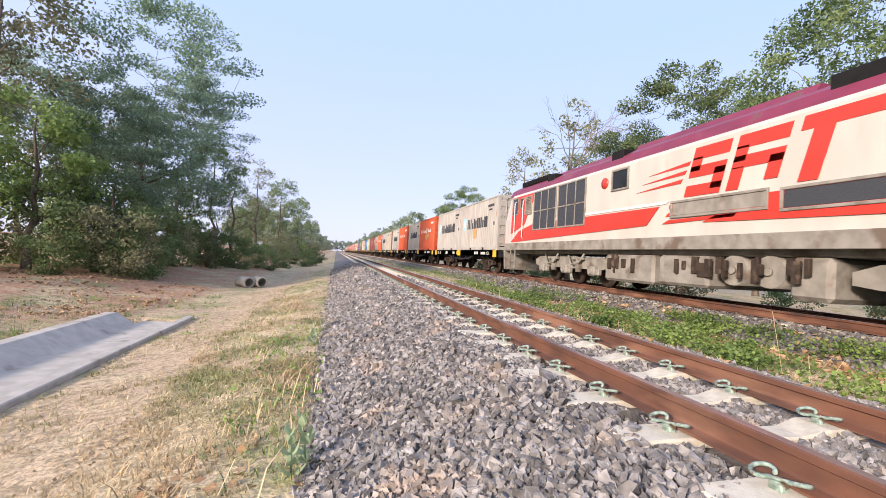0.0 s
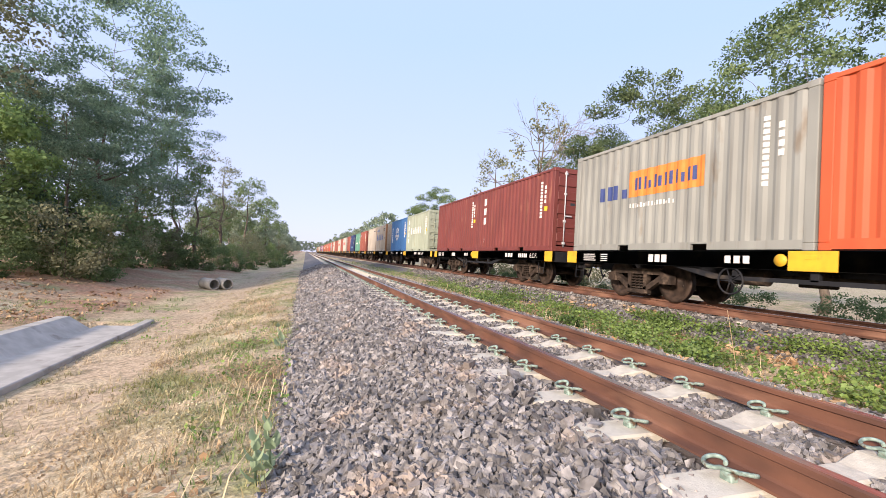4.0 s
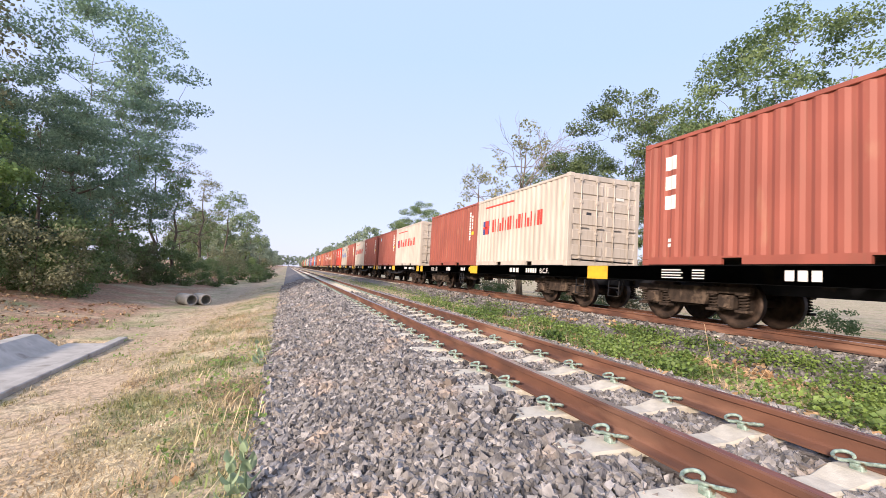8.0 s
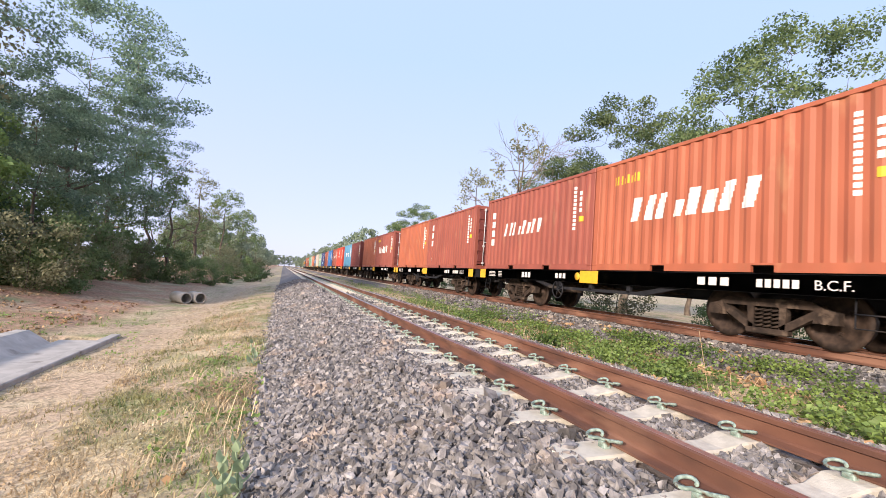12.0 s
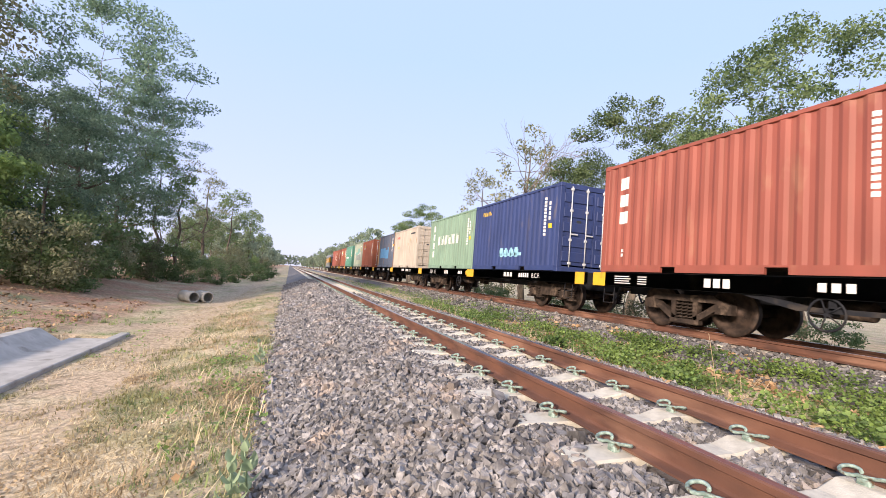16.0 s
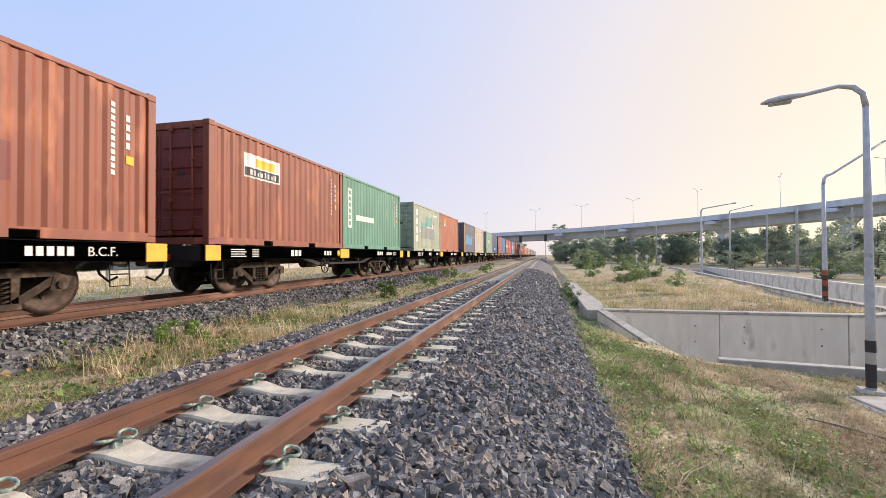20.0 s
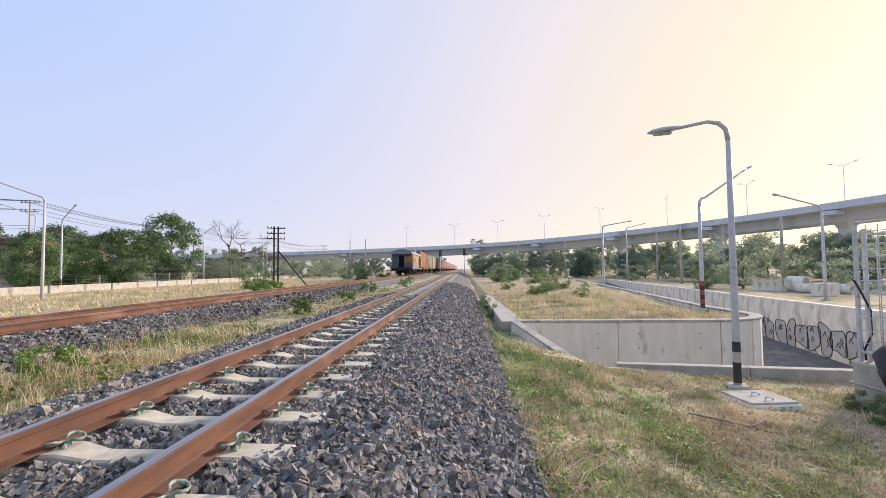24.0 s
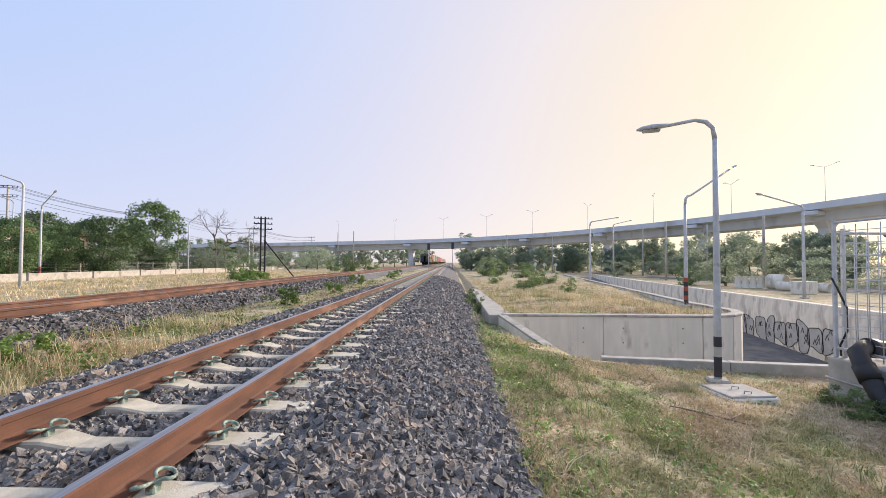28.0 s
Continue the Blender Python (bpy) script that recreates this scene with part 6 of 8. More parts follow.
tree_kind("olive", M_LEAFO, "dry thicket of olive undergrowth", seed=7, height=3.4, spread=2.3, bare=0.05, clumps=44, leaves=80, leaf=0.14, trunk=0.010, csize=0.2)
tree_kind("under", M_LEAF, "loose green undergrowth at the edge of the wood", seed=17, height=3.0, spread=1.9, bare=0.05, clumps=40, leaves=80, leaf=0.15, trunk=0.010, csize=0.2)
tree_kind("bush", M_LEAF, "low leafy green bush on the verge", seed=8, height=1.5, spread=1.0, bare=0.02, clumps=26, leaves=80, leaf=0.10, trunk=0.012, csize=0.24)
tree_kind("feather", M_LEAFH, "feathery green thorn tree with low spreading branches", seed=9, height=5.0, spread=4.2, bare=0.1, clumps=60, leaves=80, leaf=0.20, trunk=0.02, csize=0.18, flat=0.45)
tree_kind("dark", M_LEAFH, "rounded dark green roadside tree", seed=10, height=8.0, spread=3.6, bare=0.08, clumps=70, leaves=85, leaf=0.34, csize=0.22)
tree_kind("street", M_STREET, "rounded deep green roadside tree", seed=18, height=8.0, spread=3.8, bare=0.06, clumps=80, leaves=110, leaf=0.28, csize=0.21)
tree_kind("sparse", M_LEAFY, "tall half-bare tree with yellowing leaves", seed=12, height=14.0, spread=2.6, bare=0.4, clumps=40, leaves=32, leaf=0.26, bark=M_BARKPALE, trunk=0.017)
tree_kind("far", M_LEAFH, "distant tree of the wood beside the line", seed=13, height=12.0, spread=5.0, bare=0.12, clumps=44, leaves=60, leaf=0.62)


def bare_tree(seed, height, x, y, label, depth=5, bark=None, spread=0.5, r0=0.02):
    rng = np.random.default_rng(seed)
    mb = MB()

    def grow(p, d, L, r, lev):
        q = p + d * L
        mid = (p + q) / 2 + rng.normal(0, L * 0.06, 3)
        mb.tube([tuple(p), tuple(mid), tuple(q)], [r, r * 0.82, r * 0.66], 7 if lev < 2 else 4, caps=lev < 2)
        if lev >= depth:
            return
        for _ in range(2 if lev < 1 else int(rng.integers(2, 4))):
            e = d + rng.normal(0, spread, 3) + np.array([0, 0, 0.12])
            e /= np.linalg.norm(e)
            st = q if rng.uniform() < 0.6 else (mid + q) / 2
            grow(st, e, L * rng.uniform(0.58, 0.85), r * 0.60, lev + 1)
    grow(np.array([0, 0, -0.3]), np.array([0.03, 0.0, 1.0]), height * 0.34, height * r0, 0)
    ob = thing("bare_tree", label, "tree")
    ob.matrix_basis = pose(x, y, gz(x, y))
    part("trunk", mb, bark or M_BARKPALE, ob)
    return ob


# the wood on the channel side
plant("tall", -12.9, 27, 20, 1.06)
plant("tall2", -11.6, 22.5, 200, 0.72)
plant("tall", -12.0, 31.5, 95, 0.9)
plant("airy", -16.5, 23, 150, 1.08)
plant("tall2", -13.2, 24.5, 310, 0.85)
plant("under", -11.0, 20.5, 10, 1.25, name="thicket", category="bush")
plant("under", -12.0, 24.5, 130, 1.3, name="thicket", category="bush")
plant("under", -14.8, 23.0, 230, 1.2, name="thicket", category="bush")
plant("under", -11.4, 28.5, 330, 1.2, name="thicket", category="bush")
plant("airy", -17.5, 18.5, 60, 0.85)
plant("young", -13.2, 20.0, 30, 0.88, label="bright green young tree in front of the wood")
plant("airy", -21, 24, 100, 1.1)
plant("tall", -23, 36, 250, 1.0)
plant("mid", -10.4, 33, 10, 1.0)
plant("thin", -9.6, 36, 160, 0.72)
plant("thin", -9.4, 44, 0, 0.80)
plant("mid", -9.2, 60, 250, 1.25)
plant("mid", -8.0, 72, 75, 1.15)
plant("mid", -10.5, 50, 35, 0.8)
for k, (x, y, s) in enumerate([(-10.2, 19.5, 0.8), (-10.0, 22, 0.8), (-10.8, 26, 0.8), (-11.6, 18.5, 0.6), (-15.0, 18, 0.6), (-9.8, 31, 0.6), (-14.5, 14, 0.7), (-7.8, 37, 0.7), (-7.2, 46, 0.7), (-6.8, 53, 0.8), (-15, 20, 1.0), (-11, 33, 1.0), (-18, 15, 0.9), (-5.6, 60, 0.6)]):
    plant("under" if k % 2 else "olive", x, y, k * 70, s, name="thicket", category="bush")
for k, (x, y, s) in enumerate([(-9.6, 20.5, 1.1), (-8.6, 34, 1.2), (-6.4, 42, 1.0), (-6.8, 36, 0.8), (-4.8, 48, 1.2), (-4.3, 56, 1.3)]):
    plant("bush", x, y, k * 50, s, name="bush", category="bush")
for k in range(16):
    y = 31 + 3.6 * k
    plant("under" if k % 3 else "olive", -10.6 + 0.07 * (y - 31) + 0.8 * math.sin(k * 2.3), y, k * 83, 0.75 + 0.25 * math.sin(k * 1.3), name="thicket", category="bush")
for k in range(12):
    y = 34 + 8 * k
    plant("mid", -13.5 - 2.2 * math.sin(k * 1.9), y, k * 59, 0.75 + 0.15 * math.sin(k * 2.7))
rw = random.Random(11)
for k in range(16):
    plant("far", -11 - 5 * (k % 3), 300 + 26 * k, k * 43, 0.9)
    plant("far", 17 + 5 * (k % 3), 300 + 26 * k, k * 47, 0.95)
for k in range(9):
    plant("far", -34 + 8.5 * k, 735 + 12 * (k % 3), k * 51, 1.5, label="distant tree closing the end of the line")
for k in range(26):
    y = 72 + k * 9
    plant("far", -8.5 - rw.random() * 5 - (k % 3) * 4, y, k * 67, 0.55 + 0.25 * rw.random())
# the wood beyond the train
plant("bright", 20.5, 14.0, 30, 1.06)
plant("bright", 27.0, 25.0, 130, 1.0)
plant("broad", 19.5, 23.5, 60, 1.10)
plant("broad", 20.5, 31.5, 160, 0.98)
plant("thin", 15.6, 31.0, 40, 1.16)
plant("thin", 13.8, 36.0, 240, 0.95)
plant("broad", 21, 41, 250, 0.8)
plant("broad", 16.5, 62, 100, 0.92)
plant("broad", 17.5, 74, 210, 0.85)
plant("sparse", 16.0, 0.7, 0, 0.98)
for k in range(22):
    y = 82 + k * 10
    plant("far", 15.5 + rw.random() * 5 + (k % 2) * 4, y, k * 41, 0.82 + 0.25 * rw.random())
for k, (x, y, s) in enumerate([(14, 18, 0.9), (15, 24, 1.0), (13.5, 30, 0.9), (18, 6, 0.6), (15, 40, 1.1), (14.5, 50, 1.1), (22, 10, 0.6)]):
    plant("olive", x, y, k * 60, s, name="thicket", category="bush", label="green undergrowth below the trees")
bare_tree(3, 17.5, 13.6, 3.6, "tall dead tree with forked pale limbs", 5, M_BARKPALE, 0.42, 0.020)
bare_tree(8, 15.5, 15.2, 33.5, "bare twiggy tree with a haze of fine branches", 6, M_BARKPALE, 0.45, 0.010)


def blades(name, label, zones, m, seed, height, lean=0.5, width=0.006, thin=-0.18, category="grass"):
    """Grass as thin bent blades; zones are (x0, x1, y0, y1, tufts per square metre, blades per tuft)."""
    rng = np.random.default_rng(seed)
    VV, FF, o = [], [], 0
    for (x0, x1, y0, y1, dens, per) in zones:
        c = int((x1 - x0) * (y1 - y0) * dens)
        X, Y = rng.uniform(x0, x1, c), rng.uniform(y0, y1, c)
        ok = np.array([noise.noise(Vector((a_ * 0.8, b_ * 0.8, seed))) + 0.35 * noise.noise(Vector((a_ * 2.7, b_ * 2.7, seed))) > thin and not in_pit(a_, b_) for a_, b_ in zip(X, Y)])
        X, Y = X[ok], Y[ok]
        Z = np.array([gz(a_, b_) for a_, b_ in zip(X, Y)])
        X, Y, Z = np.repeat(X, per), np.repeat(Y, per), np.repeat(Z, per)
        n = len(X)
        an = rng.uniform(0, 6.283, n)
        h = height * rng.lognormal(0, 0.4, n)
        B = np.stack([X + rng.normal(0, 0.04, n), Y + rng.normal(0, 0.04, n), Z - 0.01], 1)
        D = np.stack([np.cos(an), np.sin(an), np.zeros(n)], 1)
        S = np.stack([-np.sin(an), np.cos(an), np.zeros(n)], 1) * (width * rng.uniform(0.6, 1.6, n))[:, None]
        le = (lean * rng.uniform(0.2, 1.4, n) * h)[:, None]
        M = B + D * le * 0.35 + np.array([0, 0, 1]) * (h * 0.62)[:, None]
        T = B + D * le + np.array([0, 0, 1]) * (h * rng.uniform(0.6, 1.0, n))[:, None]
        V = np.stack([B - S, B + S, M + S * 0.7, M - S * 0.7, T], 1).reshape(-1, 3)
        k = np.arange(n)[:, None] * 5
        FF.append(np.concatenate([k + np.array([[0, 1, 2]]), k + np.array([[0, 2, 3]]), k + np.array([[3, 2, 4]])]) + o)
        VV.append(V)
        o += len(V)
    return tagged(new(name, mesh_np(name, np.concatenate(VV), np.concatenate(FF), m)), label, category, kind="stuff")


blades("dry_grass", "short straw-coloured dry grass on the verge", [(-3.7, -2.0, 0.8, 7, 230, 5), (-3.9, -2.1, 7, 16, 80, 6), (-4.2, -2.1, 16, 34, 20, 7), (-8.8, -6.9, 2.0, 12, 30, 5), (-5.2, -3.7, 0.8, 10, 90, 5), (-5.2, -3.9, 10, 20, 24, 6),
                                                                 (-5.5, -2.1, -8.8, -1.2, 420, 5), (-8.5, -5.5, -8.8, -1.5, 200, 5), (-11, -2.7, -26, -14.2, 55, 8), (-13, -2.7, -44, -26, 8, 9), (2.0, 4.6, -9, 10, 90, 6), (2.3, 4.6, -26, -9, 45, 7), (2.3, 4.4, 10, 30, 16, 7), (9, 22, -40, -8, 3, 8)], M_STRAW, 21, 0.048, 1.4, 0.0042)
blades("green_grass", "patches of low green grass", [(-3.6, -2.05, 0.8, 8, 150, 5), (-3.9, -2.05, 8, 22, 36, 6), (-9.5, -6.9, 3, 15, 40, 6), (-5.0, -2.05, -8.8, -1.2, 85, 5), (-8.5, -5.0, -8.8, -1.5, 30, 5), (-4.2, -2.0, -16, -8.8, 70, 6), (-11, -2.7, -30, -14, 32, 8), (2.1, 4.6, -10, 3, 85, 7), (2.4, 4.6, -30, -10, 32, 8), (9, 24, -44, -6, 2, 8), (8.3, 11, -12, 24, 22, 8)], M_GRASS, 22, 0.045, 1.2, 0.0042)
blades("seed_grass", "taller seeding dry grass stalks", [(-2.6, -2.0, 0.8, 9, 12, 3), (1.95, 2.7, 0.5, 16, 30, 7), (2.4, 4.6, -10, 2, 40, 7), (-11.0, -3.3, -24, -14.3, 26, 7), (-12.5, -3.3, -40, -24, 9, 7), (-7.6, -5.6, -22, -20.5, 40, 8)], M_STRAW, 23, 0.20, 0.9, 0.004)


blades("tussock_grass", "matted tussocks of dead straw on the trodden verge", [(-5.6, -2.15, -8.8, -1.0, 46, 16), (-8.2, -5.6, -8.8, -1.5, 26, 16), (-3.2, -2.1, -14, -8.8, 30, 14), (-3.7, -2.1, 0.9, 7, 22, 14), (-3.9, -2.1, 7, 15, 10, 12)], M_STRAW, 24, 0.085, 1.6, 0.0045, 0.12)
blades("tussock_green", "low green tussocks along the foot of the ballast", [(-3.6, -2.1, -9.5, -1.0, 26, 16), (-5.8, -3.6, -8.8, -3.0, 8, 16), (2.5, 4.7, -9, 1.5, 14, 18), (-3.2, -2.1, 0.9, 9, 8, 14), (-6.9, -5.5, 12.2, 18, 8, 14), (-9.5, -6.9, 6, 13, 8, 14)], M_GRASS, 25, 0.10, 1.3, 0.005, 0.10)
blades("field_grass", "golden dry grass of the field beyond the far track", [(9.6, 31.5, -70, -8, 7, 5)], M_STRAW, 26, 0.17, 1.0, 0.012)


def weeds(name, label, zones, m, seed, leaf, height, flat=0.5):
    rng = np.random.default_rng(seed)
    PP, NN, SS = [], [], []
    for (x0, x1, y0, y1, dens, per) in zones:
        c = int((x1 - x0) * (y1 - y0) * dens)
        X, Y = rng.uniform(x0, x1, c), rng.uniform(y0, y1, c)
        ok = np.array([noise.noise(Vector((a_ * 1.1, b_ * 0.7, seed))) + 0.5 * noise.noise(Vector((a_ * 3.1, b_ * 2.6, seed))) > 0.0 for a_, b_ in zip(X, Y)])
        X, Y = X[ok], Y[ok]
        for x, y in zip(X, Y):
            n = per
            r = rng.uniform(0.06, 0.17)
            P = np.stack([x + rng.normal(0, r, n), y + rng.normal(0, r, n), max(gz(x, y), bed_z(x)) + height * rng.uniform(0.15, 1.0, n) ** 0.8], 1)
            PP.append(P)
    C = np.concatenate(PP)
    N = np.tile(np.array([[0, 0, 1.0]]), (len(C), 1))
    V, F = leaf_arrays(C, N, leaf, rng, flat, 0.42)
    return tagged(new(name, mesh_np(name, V, F, m)), label, "weeds", kind="stuff")


weeds("weed_strip", "dense low green broad-leaved weeds between the tracks", [(2.2, 4.95, 1.8, 8, 40, 42), (2.2, 4.9, 8, 17, 28, 28), (2.4, 4.9, 17, 34, 12, 14), (2.6, 4.9, 34, 60, 5, 10)], M_WEED, 31, 0.047, 0.22, 0.25)
weeds("weed_strip", "thin patches of green weeds between the tracks", [(2.4, 4.7, -9, 2.2, 9, 18), (2.6, 4.7, -30, -9, 6.0, 14), (2.8, 4.6, -60, -30, 2.0, 10)], M_WEED, 32, 0.05, 0.18, 0.25)
weeds("weed_patches", "small green weeds with pale flowers on the verge", [(-2.9, -2.0, 0.8, 9, 22, 12), (-4.2, -2.1, -8.8, -1.2, 34, 12), (-3.0, -2.05, -14, -6, 40, 12), (-2.9, -2.1, -26, -14, 8, 14), (-7.5, -4.2, -8.8, -6.5, 4, 12), (-8.5, -4.0, 9, 16, 3, 12)], M_WEED, 33, 0.044, 0.06)
weeds("verge_flowers", "tiny pale flower heads scattered over the verge", [(-4.4, -2.0, -8.8, -1.0, 60, 5), (-6.5, -4.4, -8.8, -5.5, 26, 5), (-3.2, -2.05, -14, -8.8, 40, 5), (-3.0, -2.0, 1, 7, 20, 5)], mat("pale_flower", (0.72, 0.68, 0.50), (0.60, 0.55, 0.36), rough=0.8, scale=3, bump=0), 36, 0.016, 0.07)
weeds("leaf_litter", "dry brown fallen leaves among the weeds", [(2.0, 5.3, 1, 14, 26, 6), (-14, -6.8, 8, 20, 12, 5), (-3.0, -2.1, 0.8, 4, 9, 4), (2.6, 4.6, -8, 1, 10, 5)], M_LITTER, 34, 0.085, 0.03)
weeds("dry_thatch", "matted dry straw and dead leaves on the verge", [(-5.5, -2.05, -8.8, -1.0, 190, 6), (-8.0, -5.5, -8.8, -1.5, 90, 6), (-3.8, -2.05, 0.8, 8, 170, 6), (-4.0, -2.1, 8, 16, 60, 6), (2.1, 4.8, -8, 12, 40, 6)], M_STRAW, 35, 0.030, 0.016)
tree_kind("clump", M_WEED, "bright green weed clump on the ballast shoulder", seed=40, height=0.45, spread=0.34, bare=0.02, clumps=20, leaves=90, leaf=0.04, trunk=0.02)
M_MILK = mat("leaf_grey_green", (0.34, 0.43, 0.27), (0.25, 0.34, 0.20), rough=0.6, scale=3, bump=0, rnd=0.2, back=0.25)


def milkweed(seed, x, y, z, height, label):
    """A fleshy weed: a pale stem with opposite pairs of broad oval leaves."""
    rng = np.random.default_rng(seed)
    ob = thing("weed", label, "weed")
    ob.matrix_basis = pose(x, y, z, 0, 0, float(rng.uniform(0, 360)))
    lean = rng.normal(0, 0.12, 2) * height
    part("stem", MB().tube([(0, 0, -0.04), (lean[0] * 0.4, lean[1] * 0.4, height * 0.5), (lean[0], lean[1], height)], [0.009, 0.007, 0.004], 6), M_MILK, ob)
    pairs = max(4, int(height / 0.05))
    for k in range(pairs):
        u = 0.12 + 0.88 * k / (pairs - 1)
        for q in (0, 1):
            an = 1.57 * k + 3.1416 * q + rng.normal(0, 0.3)
            L = 0.125 * (1.15 - 0.6 * u) * rng.uniform(0.85, 1.15)
            up = 0.35 + 0.75 * u + rng.normal(0, 0.1)
            d = np.array([math.cos(an) * math.cos(up), math.sin(an) * math.cos(up), math.sin(up)])
            sd_ = np.array([-math.sin(an), math.cos(an), 0.0])
            nn = np.cross(d, sd_)
            o_ = np.array([lean[0] * u * u, lean[1] * u * u, height * u])
            vs, fs = [], []
            for a_, w in ((0.02, 0.02), (0.18, 0.22), (0.45, 0.33), (0.72, 0.27), (0.92, 0.12), (1.0, 0.02)):
                m_ = o_ + d * (L * a_) + nn * (L * 0.22 * a_ * a_)
                vs += [tuple(m_ - sd_ * L * w - nn * L * w * 0.35), tuple(m_), tuple(m_ + sd_ * L * w - nn * L * w * 0.35)]
            for r_ in range(5):
                fs += [(r_ * 3, r_ * 3 + 1, r_ * 3 + 4, r_ * 3 + 3), (r_ * 3 + 1, r_ * 3 + 2, r_ * 3 + 5, r_ * 3 + 4)]
            part("leaf", MB().add(vs, fs, True), M_MILK, ob)
    return ob


for k, (x, y, s) in enumerate([(3.6, -4.9, 1.1), (3.3, -12.5, 1.4), (3.4, -18, 1.3), (3.9, -25, 1.6), (3.0, -33, 1.5), (3.6, -41, 1.6), (9.8, -24, 2.6), (10.4, -26.5, 2.2)]):
    plant("clump", x, y, k * 47, s, name="weed_clump", category="weed")
for k, (x, y, h_) in enumerate([(-2.22, 1.98, 0.20), (-2.10, 2.22, 0.30), (-2.18, 2.14, 0.16), (-2.14, 3.25, 0.26), (-2.06, 3.38, 0.34), (-2.2, 7.2, 0.3)]):
    milkweed(50 + k, x, y, max(gz(x, y), bed_z(x)), h_, "grey-green broad-leaved weed at the ballast edge")

# ---- concrete channel and pipes on the first side ----
ch = thing("drain_channel", "weathered concrete drainage channel with a sloping side", "drain", kind="structure")
part("sloping_side", MB().prism([(-6.20, -1.20), (-6.60, -0.93), (-6.80, -0.93), (-6.80, -1.66), (-6.20, -1.66)], 1, -1.0, 11.5), M_WALLCAP, ch)
part("channel_floor", MB().box(-6.24, -5.44, -1.0, 11.9, -1.66, -1.185, 0.01), M_WALLCAP, ch)
part("low_kerb", MB().box(-5.44, -5.26, -1.0, 12.3, -1.66, -1.10, 0.015), M_WALLCAP, ch)
for k, x in enumerate((-5.95, -5.40)):
    p_ = thing("concrete_pipe", "short grey concrete drain pipe lying on the path", "pipe", group="concrete pipes")
    p_.matrix_basis = pose(x, 22.0 + 0.25 * k, gz(x, 22.0) + 0.245, 0, 0, 38 - 6 * k)
    part("barrel", MB().lathe([(-0.45, 0.20), (-0.45, 0.25), (0.45, 0.25), (0.45, 0.20), (-0.45, 0.20)], 1, (0, 0, 0), 24), M_WALLCAP, p_)

# ---- road ramp to the underpass ----
rv, rf = [], []
rys = axis_steps([(-66, -14, 2), (-14, -9, 0.5)])
for y in rys:
    xr = island_x(y) + 0.5 if y < -16.5 else (-1.0 if y > -14.2 else -9.0)
    for u in range(9):
        x = outer_x(y) + (xr - outer_x(y)) * u / 8
        rv.append((x, y, ramp_z(y)))
for k in range(len(rys) - 1):
    for u in range(8):
        rf.append((k * 9 + u, k * 9 + u + 1, (k + 1) * 9 + u + 1, (k + 1) * 9 + u))
M_ROAD = mat("worn_asphalt", (0.17, 0.165, 0.16), (0.11, 0.108, 0.105), rough=0.9, scale=3, bump=0.3, bscale=60, stain=(0.22, 0.20, 0.17), sscale=0.6, samt=0.35)
solid("ramp_road", mesh_np("ramp_road", rv, rf, M_ROAD, True), None, "grey asphalt road ramp between retaining walls", "road")


def wall_run(name, line, thick, zt, zb, label, cap=0.0, panels=2.2, parent=None):
    """A wall of cast panels along a line of points, with open joints and a coping."""
    ob = thing(name, label, "wall", kind="structure")
    for k in range(len(line) - 1):
        (x0, y0), (x1, y1) = line[k], line[k + 1]
        L = math.hypot(x1 - x0, y1 - y0)
        n = max(1, int(round(L / panels)))
        an = math.degrees(math.atan2(y1 - y0, x1 - x0))
        for q in range(n):
            u = (q + 0.5) / n
            w = L / n
            ztop = zt(x0 + (x1 - x0) * u, y0 + (y1 - y0) * u) if callable(zt) else zt
            zbot = zb(x0 + (x1 - x0) * u, y0 + (y1 - y0) * u) if callable(zb) else zb
            part("wall_panel", MB().box(-w / 2 + 0.006, w / 2 - 0.006, -thick / 2, thick / 2, zbot, ztop, 0.012), M_WALLCAP if name == "kerb_wall" else M_WALL, ob, at=pose(x0 + (x1 - x0) * u, y0 + (y1 - y0) * u, 0, 0, 0, an))
            if name == "retaining_wall_island" and w > 1.5:
                for hx in (-0.3, 0.3):
                    for hz in (-0.35, -0.8):
                        part("tie_hole", MB().cyl((hx * w, thick / 2 - 0.02, ztop + hz), (hx * w, thick / 2 + 0.004, ztop + hz), 0.022, 8), M_DIRTY, ob, at=pose(x0 + (x1 - x0) * u, y0 + (y1 - y0) * u, 0, 0, 0, an + 180))
            if cap:
                part("coping", MB().box(-w / 2, w / 2, -thick / 2 - cap, thick / 2 + cap, ztop, ztop + 0.07, 0.012), M_WALLCAP, ob, at=pose(x0 + (x1 - x0) * u, y0 + (y1 - y0) * u, 0, 0, 0, an))
    return ob


arc = [(-9.4 + 2.15 * math.sin(-a_), -15.95 + 2.15 * math.cos(a_)) for a_ in [math.pi * k / 2 / 6 for k in range(7)]]
front_line = [(-3.15, -13.80)] + [(-6.3, -13.80), (-9.4, -13.80)] + arc[1:] + [(island_x(-18), -18.5)]
wall_run("retaining_wall_island", front_line, 0.30, -0.80, -3.9, "stained cast-concrete retaining wall round the grassy island", 0.03, 2.25)
wall_run("retaining_wall_inner", [(island_x(-18), -18.5), (island_x(-62), -62)], 0.30, lambda x, y: max(-0.80, -0.8), lambda x, y: ramp_z(y) - 0.3, "long concrete wall between island and ramp", 0.02, 3.0)
wall_run("retaining_wall_outer", [(outer_x(-5), -5.0), (outer_x(-64), -64)], 0.35, lambda x, y: -0.78, lambda x, y: ramp_z(y) - 0.3, "outer concrete retaining wall of the ramp with painted scrawls", 0.0, 3.0)
